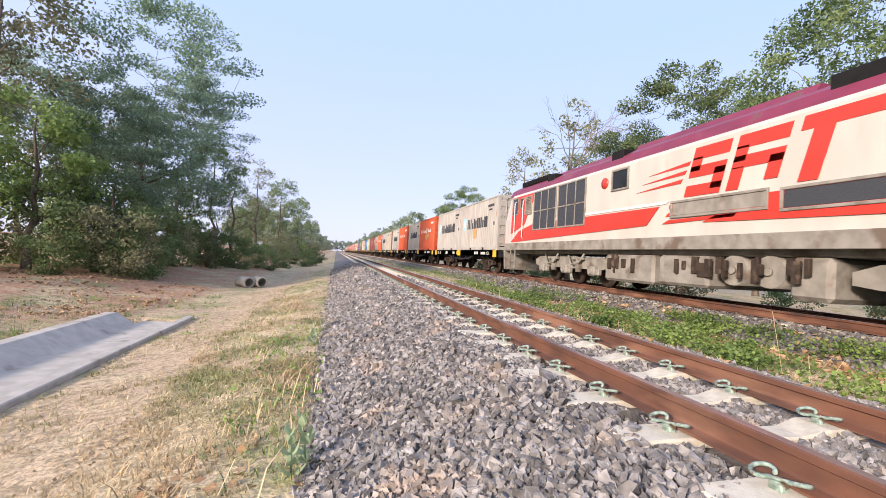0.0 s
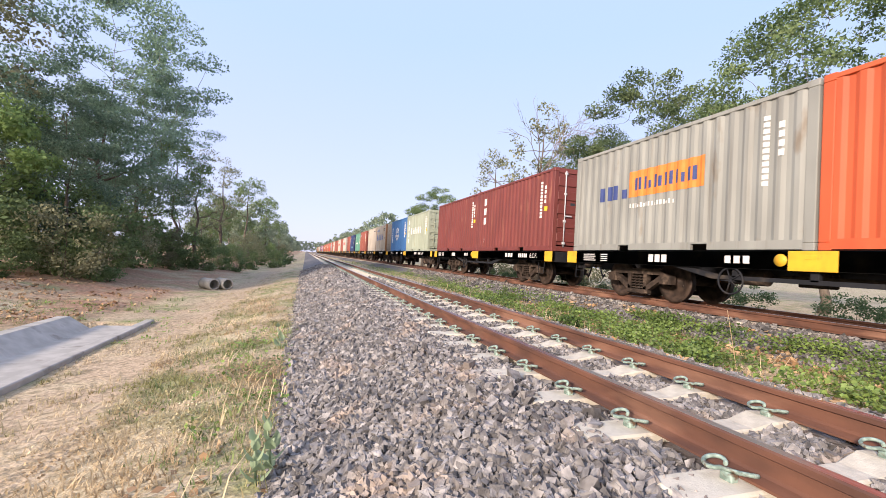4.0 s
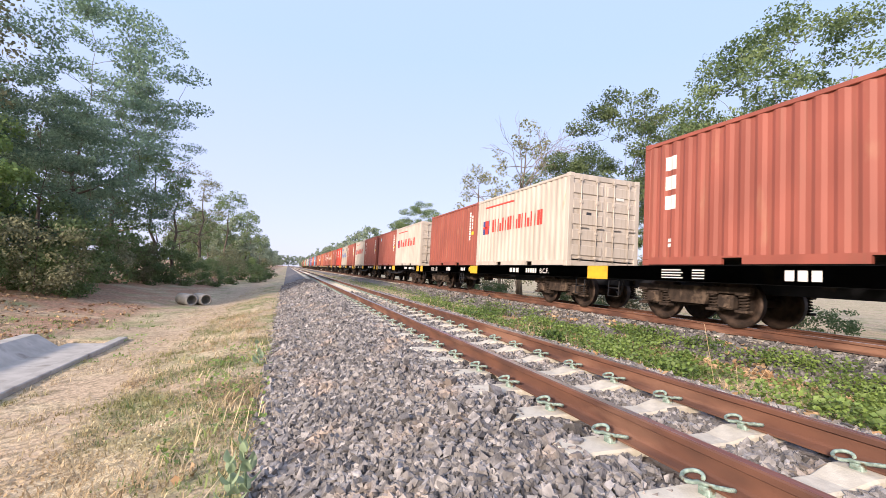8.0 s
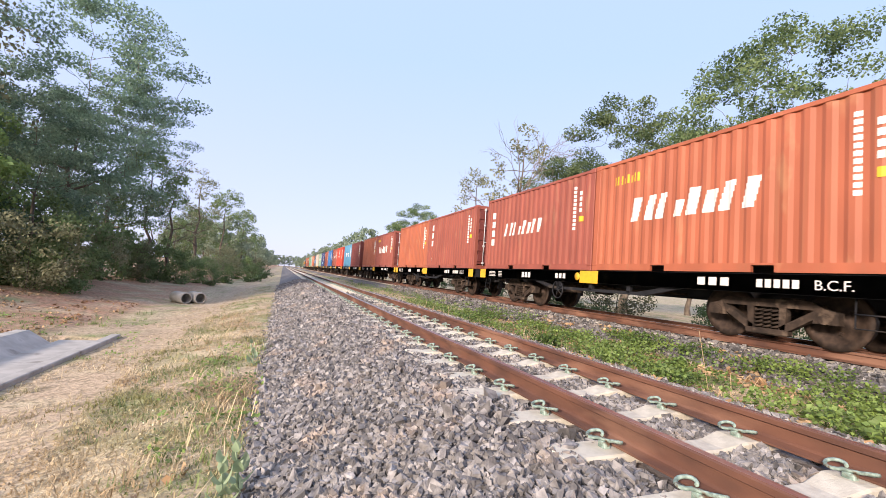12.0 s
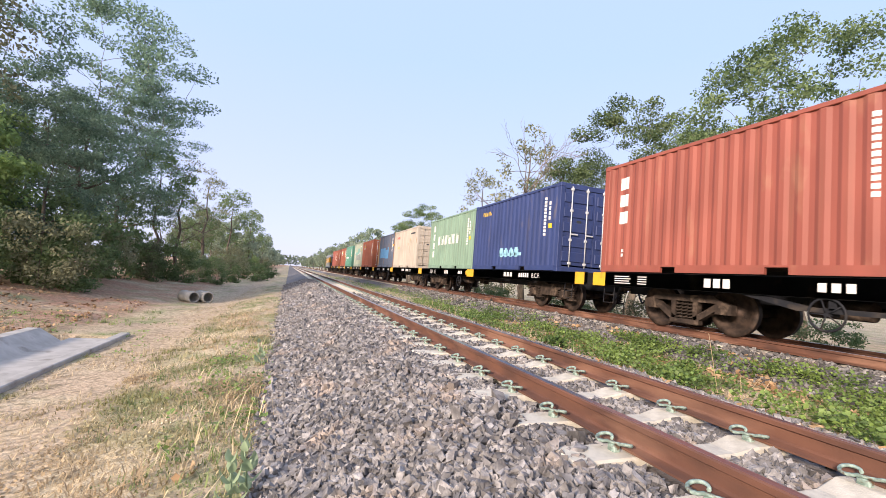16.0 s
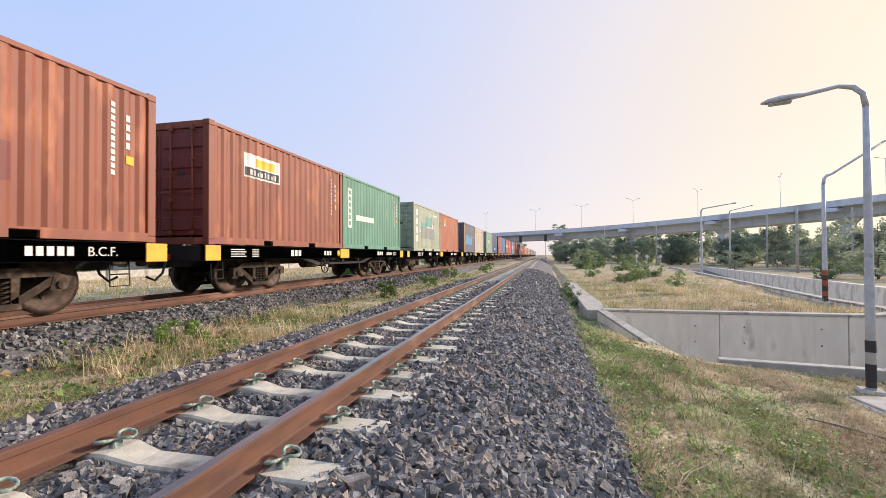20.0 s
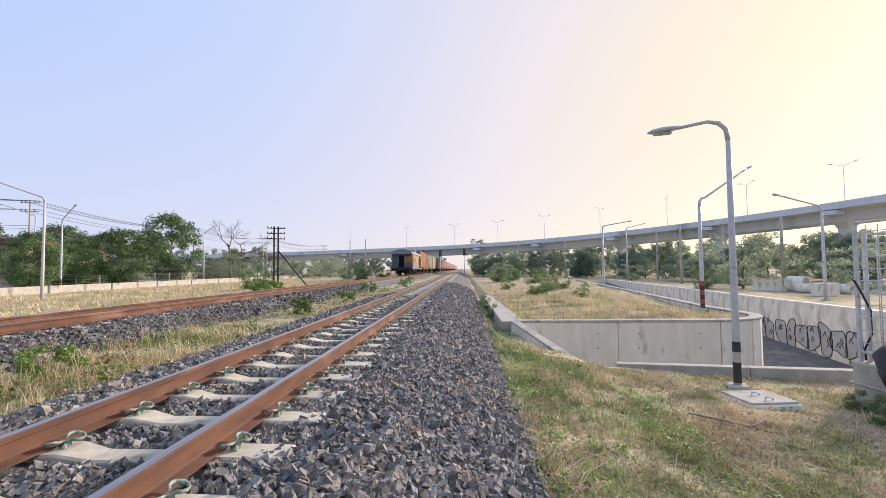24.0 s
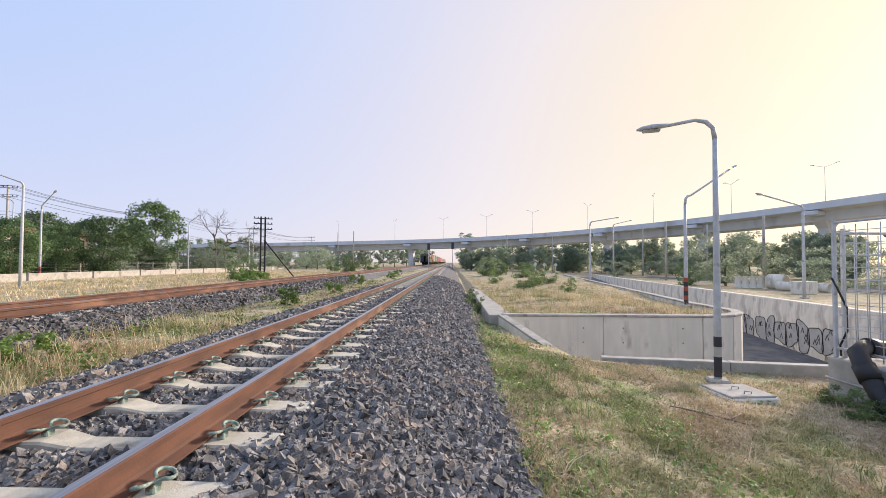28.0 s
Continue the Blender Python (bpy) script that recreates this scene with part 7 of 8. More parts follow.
wall_run("kerb_wall", [(-4.7, -9.2), (-9.6, -8.45)], 0.22, -1.09, -3.9, "low concrete kerb wall along the pit", 0.0, 3.0)
tw = thing("wing_wall", "concrete wing wall with a sloping coping beside the track", "wall", kind="structure")
part("coping_beam", MB().box(-3.13, -2.69, -27.0, -13.6, -1.7, -0.75, 0.02), M_WALLCAP, tw)
part("inner_kerb", MB().prism([(-3.13, -27.0), (-3.22, -27.0), (-3.50, -13.72), (-3.13, -13.72)], 2, -1.6, -0.80), M_WALLCAP, tw)
WA, WB_ = (-3.10, -13.60), (-3.95, -9.75)      # the sloping wall's ends on the plan


def slope_slab(z0, z1, drop, half):
    n_ = (0.976 * half, 0.216 * half)
    v_ = []
    for (x, y), zt in ((WA, z0), (WB_, z1)):
        v_ += [(x - n_[0], y - n_[1], zt), (x + n_[0], y + n_[1], zt), (x + n_[0], y + n_[1], zt - drop), (x - n_[0], y - n_[1], zt - drop)]
    return MB().add(v_, [(0, 1, 5, 4), (1, 2, 6, 5), (2, 3, 7, 6), (3, 0, 4, 7), (0, 1, 2, 3), (4, 5, 6, 7)])


part("sloping_side", slope_slab(-0.78, -1.18, 1.6, 0.11), M_WALL, tw)
part("sloping_coping", slope_slab(-0.73, -1.13, 0.06, 0.12), M_WALLCAP, tw)
part("end_post", MB().box(-3.22, -3.10, -13.62, -13.50, -1.7, -0.72, 0.01), M_WALLCAP, tw)
# underpass mouth below the track
solid("underpass_abutment", MB().box(-3.0, -2.45, -13.4, -8.8, -4.2, -1.15, 0.02), M_WALL, "concrete abutment below the track", "wall")

# scrawls on the outer wall, as plain shapes
M_SPRAY = mat("black_spray_paint", (0.03, 0.03, 0.032), rough=0.6, bump=0)
M_SPRAYW = mat("white_spray_paint", (0.50, 0.49, 0.47), (0.42, 0.41, 0.39), rough=0.7, scale=3, bump=0)
gr = thing("wall_scrawl", "black outlined spray-painted scrawl on the ramp wall", "graffiti")
rg = random.Random(9)
for k in range(9):
    yc = -17.75 - 0.78 * k - 0.3 * (k > 6)
    zc = -2.25 - 0.02 * k
    wy, wz = 0.36 + 0.08 * rg.random(), 0.52 + 0.14 * rg.random()
    ph = rg.random() * 6
    loop = []
    for j in range(17):
        an = 6.28318 * j / 16
        r_ = 1 + 0.16 * math.sin(2 * an + ph) + 0.12 * math.sin(3 * an + 2 * ph)
        y = yc + wy * r_ * math.copysign(abs(math.cos(an)) ** 0.6, math.cos(an))
        loop.append((outer_x(y) + 0.187, y, zc + wz * r_ * math.copysign(abs(math.sin(an)) ** 0.6, math.sin(an))))
    scr = MB().tube(loop, 0.018, 4, False)
    for j in range(3):
        y0 = yc + wy * 1.1 * (rg.random() - 0.6)
        z0 = zc + wz * 1.2 * (rg.random() - 0.5)
        scr.tube([(outer_x(y0) + 0.187, y0, z0), (outer_x(y0 + 0.12) + 0.187, y0 + 0.12, z0 + 0.24), (outer_x(y0 + 0.2) + 0.187, y0 + 0.2, z0 + 0.02)], 0.013, 4, False)
    f_ = part("fill", MB().add([(p[0] - 0.008, p[1], p[2]) for p in loop[:-1]], [tuple(range(16))]), M_SPRAYW, gr, "pale sprayed fill")
    part("outline", scr, M_SPRAY, f_)

# ---- street lamps ----
M_LAMPON = mat("lit_lamp_glass", (1.0, 0.55, 0.12), rough=0.4, bump=0, emit=9.0)
M_LENS = mat("lamp_lens", (0.55, 0.56, 0.55), rough=0.25, bump=0)
M_BAND = mat("painted_band_dark", (0.05, 0.05, 0.055), rough=0.7, bump=0)
M_BANDR = mat("painted_band_red", (0.42, 0.10, 0.05), rough=0.7, bump=0)


def street_lamp(x, y, h, reach, turn, rise, lit=False, bands=True, r=0.07, label="galvanised street lamp with a curved arm", z=None, base=True):
    ob = thing("street_lamp", label + (", its lamp lit orange" if lit else ""), "street lamp", group="street lamps")
    ob.matrix_basis = pose(x, y, gz(x, y) if z is None else z, 0, 0, turn)
    part("post", MB().tube([(0, 0, -0.2), (0, 0, h * 0.3), (0, 0, h * 0.6), (0, 0, h - 0.35)], [r * 1.2, r * 1.12, r * 0.95, r * 0.75], 12), M_STEEL, ob)
    arm = [(0, 0, h - 0.36), (0.03, 0, h - 0.14), (0.14, 0, h - 0.02), (0.32, 0, h + 0.03)] + [(0.32 + (reach - 0.32) * k / 4, 0, h + 0.03 + rise * k / 4) for k in range(1, 5)]
    part("arm", MB().tube(arm, [r * 0.75] * 3 + [r * 0.55] * 5, 10), M_STEEL, ob)
    hd = MB()
    secs = [(reach - 0.05, 0.04, 0.04), (reach + 0.07, 0.07, 0.055), (reach + 0.25, 0.11, 0.07), (reach + 0.43, 0.09, 0.055), (reach + 0.52, 0.03, 0.02)]
    vs, fs = [], []
    tl = rise / max(0.3, reach)
    for sx_, wy, wz in secs:
        for k in range(10):
            an = 6.28318 * k / 10
            vs.append((sx_, wy * math.cos(an), h + 0.03 + rise + (sx_ - reach) * tl + wz * (math.sin(an) * (1 if math.sin(an) > 0 else 0.55))))
    for s in range(4):
        for k in range(10):
            fs.append((s * 10 + k, s * 10 + (k + 1) % 10, (s + 1) * 10 + (k + 1) % 10, (s + 1) * 10 + k))
    fs += [tuple(range(10)), tuple(range(40, 50))]
    hd.add(vs, fs, True)
    part("lamp_head", hd, M_STEEL, ob)
    zl = h + 0.03 + rise + 0.32 * tl
    part("lens", MB().box(reach + 0.10, reach + 0.42, -0.07, 0.07, zl - (0.11 if lit else 0.07), zl - 0.03, 0.02), M_LAMPON if lit else M_LENS, ob, "glowing orange lens" if lit else "")
    if bands:
        for k in ((0, 1, 3) if bands is True else range(6)):
            part("painted_band", MB().tube([(0, 0, 0.10 + 0.18 * k), (0, 0, 0.28 + 0.18 * k)], [r * 1.225, r * 1.215], 12, False), (M_BAND, M_BANDR)[k % 2] if bands == "red" else M_BAND, ob)
    if base:
        part("base_plate", MB().box(-0.17, 0.17, -0.17, 0.17, -0.25, 0.07, 0.03), M_WALLCAP, ob)
    return ob


street_lamp(-6.33, -7.80, 4.78, 0.80, -18, -0.06, False, True, 0.055, "tall grey street lamp with dark painted base bands")
street_lamp(-11.1, -17.8, 4.55, 2.45, 200, 1.2, True, "red", 0.07, z=-0.86)
street_lamp(-15.2, -43, 7.4, 2.6, 190, 0.4, False, "red", 0.09)
street_lamp(-22.0, -25.5, 5.4, 2.6, 10, 0.5, False, False, 0.08)
street_lamp(-24.5, -62, 7.5, 2.4, 190, 0.5, False, False, 0.09)
street_lamp(24.9, -26.0, 6.5, 2.4, 30, 0.8, True, False, 0.08)
street_lamp(33.8, -36.5, 6.5, 2.6, 150, 0.8, False, "red", 0.08)
street_lamp(44.0, -44, 8.0, 2.4, 30, 0.8, False, False, 0.08)
street_lamp(36.5, -62, 7.4, 2.2, 150, 0.7, False, False, 0.08)
street_lamp(37.0, -82, 8.0, 2.2, 150, 0.7, False, False, 0.08)
slab = thing("manhole_slab", "raised concrete inspection cover with a lifting ring", "manhole")
slab.matrix_basis = pose(-6.12, -6.95, -1.25, 0, 0, 6)
part("kerb_frame", MB().box(-0.42, 0.42, -0.38, 0.38, -0.2, 0.085, 0.02), M_WALL, slab)
part("cover", MB().box(-0.38, 0.38, -0.34, 0.34, 0.08, 0.115, 0.012), M_WALLCAP, slab)
for yy in (-0.05, 0.22):
    part("lifting_ring", MB().tube([(-0.06, yy, 0.11), (-0.06, yy, 0.15), (0.06, yy, 0.16), (0.06, yy, 0.11)], 0.010, 6), M_STEEL, slab)
stick = thing("dead_branch", "dry forked branch lying on the grass", "branch")
part("limb", MB().tube([(-4.55, -5.95, gz(-4.55, -5.95) + 0.03), (-4.85, -5.75, gz(-4.85, -5.75) + 0.03), (-5.15, -5.6, gz(-5.15, -5.6) + 0.02), (-5.4, -5.75, gz(-5.4, -5.75) + 0.07)], [0.008, 0.014, 0.012, 0.006], 6).tube([(-5.15, -5.6, gz(-5.15, -5.6) + 0.02), (-5.3, -5.45, gz(-5.3, -5.45) + 0.03)], [0.010, 0.005], 6), M_BARKPALE, stick)
# concrete box with a black pipe and a mesh cage
bx = thing("pump_box", "stained concrete pump chamber", "chamber", kind="structure")
part("chamber_wall", MB().box(-9.9, -7.87, -7.32, -5.0, -2.2, -0.66, 0.02), M_WALLCAP, bx)
part("chamber_lip", MB().box(-9.95, -7.84, -7.35, -4.97, -1.02, -0.99, 0.01), M_WALLCAP, bx)
pp = thing("black_pipe", "bent black plastic drain pipe over the chamber edge", "pipe")
part("pipe_run", MB().tube([(-9.2, -6.75, -0.45), (-8.2, -6.75, -0.42), (-7.95, -6.73, -0.40), (-7.74, -6.62, -0.46), (-7.68, -6.45, -0.66), (-7.66, -6.2, -1.0), (-7.64, -5.85, -1.5)], 0.125, 16), M_RUBBER, pp)
part("collar", MB().tube([(-8.15, -6.75, -0.42), (-7.98, -6.74, -0.40)], 0.15, 16), M_RUBBER, pp)
part("collar", MB().tube([(-7.69, -6.48, -0.62), (-7.67, -6.33, -0.82)], 0.145, 16), M_RUBBER, pp)
cg = thing("steel_cage", "galvanised mesh cage round the pump chamber", "cage")
for (x, y, zt) in ((-7.98, -7.27, 1.64), (-8.10, -7.24, 1.50), (-8.02, -5.1, 1.64), (-9.8, -7.24, 1.55)):
    part("cage_post", MB().box(x - 0.028, x + 0.028, y - 0.028, y + 0.028, -0.66, zt, 0.008), M_STEEL, cg)
for a0, a1 in (((-7.98, -7.27, 1.60), (-8.02, -5.1, 1.60)), ((-7.98, -7.27, 1.42), (-9.8, -7.24, 1.42)), ((-7.98, -7.27, -0.5), (-8.02, -5.1, -0.5)), ((-7.98, -7.27, -0.5), (-9.8, -7.24, -0.5))):
    part("cage_rail", MB().tube([a0, a1], 0.024, 6), M_STEEL, cg)
for k in range(10):
    part("bar", MB().cyl((-7.99 - 0.003 * k, -7.08 + 0.2 * k, -0.6), (-7.99 - 0.003 * k, -7.08 + 0.2 * k, 1.55), 0.008, 5), M_STEEL, cg)
    if k < 8:
        part("bar", MB().cyl((-8.3 - 0.2 * k, -7.25, -0.6), (-8.3 - 0.2 * k, -7.25, 1.38), 0.008, 5), M_STEEL, cg)
for k in range(10):
    z = -0.35 + 0.2 * k
    part("bar", MB().tube([(-7.99, -7.25, z), (-8.02, -5.1, z)], 0.006, 4), M_STEEL, cg)
    if k < 9:
        part("bar", MB().tube([(-8.0, -7.25, z), (-9.8, -7.24, z)], 0.006, 4), M_STEEL, cg)
cb = thing("loose_cable", "black cable hanging from the cage", "cable")
part("cable", MB().tube([(-7.93, -7.27, 0.66), (-7.95, -7.2, 0.52), (-8.0, -7.08, 0.19), (-8.02, -7.1, -0.2), (-7.99, -7.2, -0.45), (-8.0, -7.2, -0.63)], 0.016, 6), M_RUBBER, cb)

# ---- overpass ----
BR = [(150, -150), (90, -141), (45, -134), (20, -130.5), (0, -127), (-15, -119), (-30, -106), (-44, -91), (-55, -75), (-63, -60), (-70, -42), (-75, -20)]


def br_z(k):
    return lerp(BR[k][0], [(-75, 11.4), (-63, 10.4), (-57, 9.65), (-50, 9.1), (-30, 8.15), (0, 7.5), (31, 6.85), (45, 6.6), (150, 5.0)])


bridge = thing("road_overpass", "long curving concrete road overpass on single-column piers", "bridge", kind="structure")
DECKP = [(-4.8, 0.0), (-4.8, -1.0), (-4.5, -1.0), (-4.3, -0.95), (-2.6, -1.25), (-2.4, -2.6), (2.4, -2.6), (2.6, -1.25), (4.3, -0.95), (4.5, -1.0), (4.8, -1.0), (4.8, 0.0), (4.55, 0.0), (4.55, -0.85), (-4.55, -0.85), (-4.55, 0.0)]
vs, fs = [], []
rows_ = []
for k in range(len(BR) - 1):
    for q in range(4):
        u = q / 4
        rows_.append((BR[k][0] + (BR[k + 1][0] - BR[k][0]) * u, BR[k][1] + (BR[k + 1][1] - BR[k][1]) * u, br_z(k) + (br_z(k + 1) - br_z(k)) * u))
rows_.append((*BR[-1], br_z(len(BR) - 1)))
P_ = np.array(rows_)
for _ in range(6):
    P_[1:-1] = (P_[:-2] + 2 * P_[1:-1] + P_[2:]) / 4
for k in range(len(P_)):
    d = P_[min(k + 1, len(P_) - 1)] - P_[max(k - 1, 0)]
    n_ = np.array([-d[1], d[0], 0]) / math.hypot(d[0], d[1])
    for a_, z in DECKP:
        vs.append(tuple(P_[k] + n_ * a_ + np.array([0, 0, z])))
kk = len(DECKP)
for s in range(len(P_) - 1):
    for j in range(kk):
        fs.append((s * kk + j, s * kk + (j + 1) % kk, (s + 1) * kk + (j + 1) % kk, (s + 1) * kk + j))
new("deck", mesh_np("deck", vs, fs, M_BRIDGE)).parent = bridge
for k in range(2, len(P_) - 2, 4):
    x, y, z = P_[k]
    if abs(x - 3.2) < 7:
        continue
    d = P_[k + 1] - P_[k - 1]
    an = math.degrees(math.atan2(d[1], d[0]))
    g0 = -1.2
    pier = part("pier", MB().add([(-0.7, -0.9, g0), (0.7, -0.9, g0), (0.7, 0.9, g0), (-0.7, 0.9, g0), (-0.7, -0.9, z - 3.6), (0.7, -0.9, z - 3.6), (0.7, 0.9, z - 3.6), (-0.7, 0.9, z - 3.6), (-0.9, -2.6, z - 2.35), (0.9, -2.6, z - 2.35), (0.9, 2.6, z - 2.35), (-0.9, 2.6, z - 2.35), (-0.9, -2.6, z - 2.0), (0.9, -2.6, z - 2.0), (0.9, 2.6, z - 2.0), (-0.9, 2.6, z - 2.0)],
                                 [(0, 1, 5, 4), (1, 2, 6, 5), (2, 3, 7, 6), (3, 0, 4, 7), (4, 5, 9, 8), (5, 6, 10, 9), (6, 7, 11, 10), (7, 4, 8, 11), (8, 9, 13, 12), (9, 10, 14, 13), (10, 11, 15, 14), (11, 8, 12, 15), (12, 13, 14, 15)]), M_BRIDGE, bridge, at=pose(x, y, 0, 0, 0, an))
    part("pier_bracket", MB().box(-1.0, 1.0, -5.0, 5.0, z - 1.75, z - 1.15, 0.05), M_BRIDGE, pier)
for k in range(1, len(P_) - 1, 3):
    x, y, z = P_[k]
    lp_ = thing("overpass_lamp", "thin twin-armed lamp post on the overpass", "street lamp", group="overpass lamps")
    lp_.matrix_basis = pose(x, y, z, 0, 0, k * 9)
    part("post", MB().tube([(0, 0, -0.9), (0, 0, 6.0)], [0.06, 0.035], 6), M_STEEL, lp_)
    part("arms", MB().tube([(-1.5, 0, 6.4), (0, 0, 5.9), (1.5, 0, 6.4)], 0.035, 5).box(-1.8, -1.3, -0.1, 0.1, 6.38, 6.47, 0.02).box(1.3, 1.8, -0.1, 0.1, 6.38, 6.47, 0.02), M_STEEL, lp_)

# ---- beyond the far track ----
M_DUST = mat("dusty_road", (0.42, 0.35, 0.26), (0.34, 0.28, 0.21), rough=0.95, scale=0.6, bump=0.1, stain=(0.30, 0.27, 0.22), sscale=0.2, samt=0.35)
solid("side_road", MB().prism([(32.6, -62.2), (32.6, 0.0), (38, 0.0), (39, -62.2)], 2, -0.84, -0.79), M_DUST, "pale dusty service road", "road")
lw = thing("boundary_kerb", "low pale concrete boundary kerb of the road", "kerb", kind="structure")
for k in range(14):
    part("kerb_length", MB().box(-3.4, 3.4, -0.10, 0.10, -0.9, -0.18, 0.02), M_WALLCAP, lw, at=pose(31.5 + 0.42 * k, -10 - 7.0 * k, 0, 0, 0, 93.5))
fe = thing("wire_fence", "old wire fence with concrete posts", "fence", kind="structure")
for k in range(30):
    part("fence_post", MB().box(-0.06, 0.06, -0.06, 0.06, -1.0, 0.75, 0.01), M_WALLCAP, fe, at=pose(41.5 + 0.3 * k * 0.5, -14 - 3.4 * k, 0))
wr = MB()
for z in (-0.3, 0.1, 0.45, 0.7):
    wr.tube([(41.5, -14, z), (41.5 + 0.15 * 29, -14 - 3.4 * 29, z)], 0.012, 4)
part("fence_wire", wr, M_STEEL, fe)
M_IRON = mat("black_old_rail_iron", (0.022, 0.022, 0.024), rough=0.7, scale=6, bump=0.1)
tp_ = thing("telegraph_pole", "black telegraph pole of twin old rails with a strut", "pole")
tp_.matrix_basis = pose(14.5, -36.4, gz(14.5, -36.4), 0, 0, 35)
for s in (-1, 1):
    part("upright", MB().box(s * 0.17 - 0.06, s * 0.17 + 0.06, -0.06, 0.06, -0.2, 5.4, 0.01), M_IRON, tp_)
for z in (4.3, 4.75, 5.2):
    part("cross_arm", MB().box(-0.75, 0.75, -0.05, 0.05, z, z + 0.07, 0.01), M_IRON, tp_)
    for q in (-0.7, -0.4, 0.4, 0.7):
        part("insulator", MB().lathe([(0.07, 0.02), (0.10, 0.04), (0.15, 0.045), (0.18, 0.02)], 2, (q, 0, z), 8), M_BAND, tp_)
for k in range(7):
    part("tie_bar", MB().box(-0.2, 0.2, -0.02, 0.02, 0.4 + 0.55 * k, 0.44 + 0.55 * k, 0.005), M_IRON, tp_)
part("strut", MB().tube([(-0.1, 0, 3.4), (-2.9, 0, -0.1)], 0.06, 6), M_IRON, tp_)


def power_pole(x, y, h, label="concrete power pole with cross arms"):
    ob = thing("power_pole", label, "pole", group="power poles")
    ob.matrix_basis = pose(x, y, gz(x, y), 0, 0, 10)
    part("mast", MB().tube([(0, 0, -0.3), (0, 0, h)], [0.15, 0.10], 8), M_WALLCAP, ob)
    for z in ((h - 0.4, h - 1.5) if "cross arms" in label else ()):
        part("cross_arm", MB().box(-1.1, 1.1, -0.05, 0.05, z, z + 0.1, 0.01), M_STEEL, ob)
        for q in (-1.0, -0.5, 0.5, 1.0):
            part("insulator", MB().cyl((q, 0, z + 0.1), (q, 0, z + 0.32), 0.045, 6), M_BAND, ob)
    return ob


POLES = [(52, -22, 11), (53, -52, 11), (52, -84, 10.5), (50, -112, 10.5), (47, -150, 10.5)]
for p_ in POLES:
    power_pole(*p_)
wires = thing("overhead_wires", "sagging overhead power wires", "wires", kind="structure")
for k in range(len(POLES) - 1):
    for q, dz in ((-1.0, -0.1), (-0.5, -0.1), (0.5, -0.1), (1.0, -0.1), (-1.0, -1.2), (1.0, -1.2), (0, -3.2), (0.1, -3.6)):
        (x0, y0, h0), (x1, y1, h1) = POLES[k], POLES[k + 1]
        pts = []
        for j in range(9):
            u = j / 8
            pts.append((x0 + (x1 - x0) * u + q, y0 + (y1 - y0) * u, -0.9 + h0 + (h1 - h0) * u + dz - 1.0 * 4 * u * (1 - u)))
        part("wire", MB().tube(pts, 0.022, 4, False), M_IRON, wires)
for (x, y, h) in ((-27, -52, 7), (-33, -72, 8), (-40, -66, 8), (-21, -84, 7.5), (-14, -98, 8), (-30, -40, 6.5), (22, -104, 9), (30, -120, 10)):
    power_pole(x, y, h, "thin grey roadside power pole")
hs = thing("roadside_house", "two-storey cream house with a brown roof among trees", "house")
hs.matrix_basis = pose(57, -57, -1.0, 0, 0, 4)
M_CREAMW = mat("cream_render", (0.58, 0.50, 0.40), (0.48, 0.41, 0.33), rough=0.9, scale=1, bump=0.05, stain=(0.36, 0.30, 0.24), sscale=0.6, samt=0.3)
M_ROOFR = mat("brown_roof", (0.20, 0.09, 0.06), (0.14, 0.065, 0.045), rough=0.8, scale=3, bump=0.2)
part("wall", MB().box(-5, 5, -7, 7, 0, 5.4, 0.03), M_CREAMW, hs)
part("roof", MB().prism([(-5.8, 5.4), (-5.8, 5.7), (0, 6.5), (5.8, 5.7), (5.8, 5.4)], 1, -7.8, 7.8), M_ROOFR, hs)
for z in (1.0, 3.6):
    for y in (-4.5, 0, 4.5):
        w_ = part("window", MB().box(-5.03, -4.97, y - 0.8, y + 0.8, z, z + 1.2, 0.01), M_GLASS, hs)
        part("window_frame", MB().box(-5.06, -4.98, y - 0.9, y + 0.9, z - 0.12, z, 0.01), M_WHITE, w_)
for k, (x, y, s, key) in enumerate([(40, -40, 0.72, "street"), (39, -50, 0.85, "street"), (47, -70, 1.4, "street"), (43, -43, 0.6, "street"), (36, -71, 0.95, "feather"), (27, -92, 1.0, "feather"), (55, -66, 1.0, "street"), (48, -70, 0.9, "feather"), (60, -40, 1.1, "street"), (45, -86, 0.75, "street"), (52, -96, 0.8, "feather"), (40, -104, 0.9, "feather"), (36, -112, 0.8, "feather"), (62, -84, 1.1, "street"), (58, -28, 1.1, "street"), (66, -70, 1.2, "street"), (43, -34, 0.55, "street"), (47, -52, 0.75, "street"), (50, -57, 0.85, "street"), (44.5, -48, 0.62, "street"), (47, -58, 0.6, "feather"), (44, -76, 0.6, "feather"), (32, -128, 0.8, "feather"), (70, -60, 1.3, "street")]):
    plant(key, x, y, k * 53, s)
bare_tree(14, 12.0, 40.0, -76, "leafless roadside tree with a fan of pale twigs", 7, M_BARKPALE, 0.42, 0.026)
for k, (x, y, s) in enumerate([(16.2, -36.5, 1.3), (17.5, -38, 1.0), (13.2, -62, 1.6), (11.0, -66, 1.5), (18, -72, 1.4)]):
    plant("bush", x, y, k * 40, s, name="bush", category="bush")
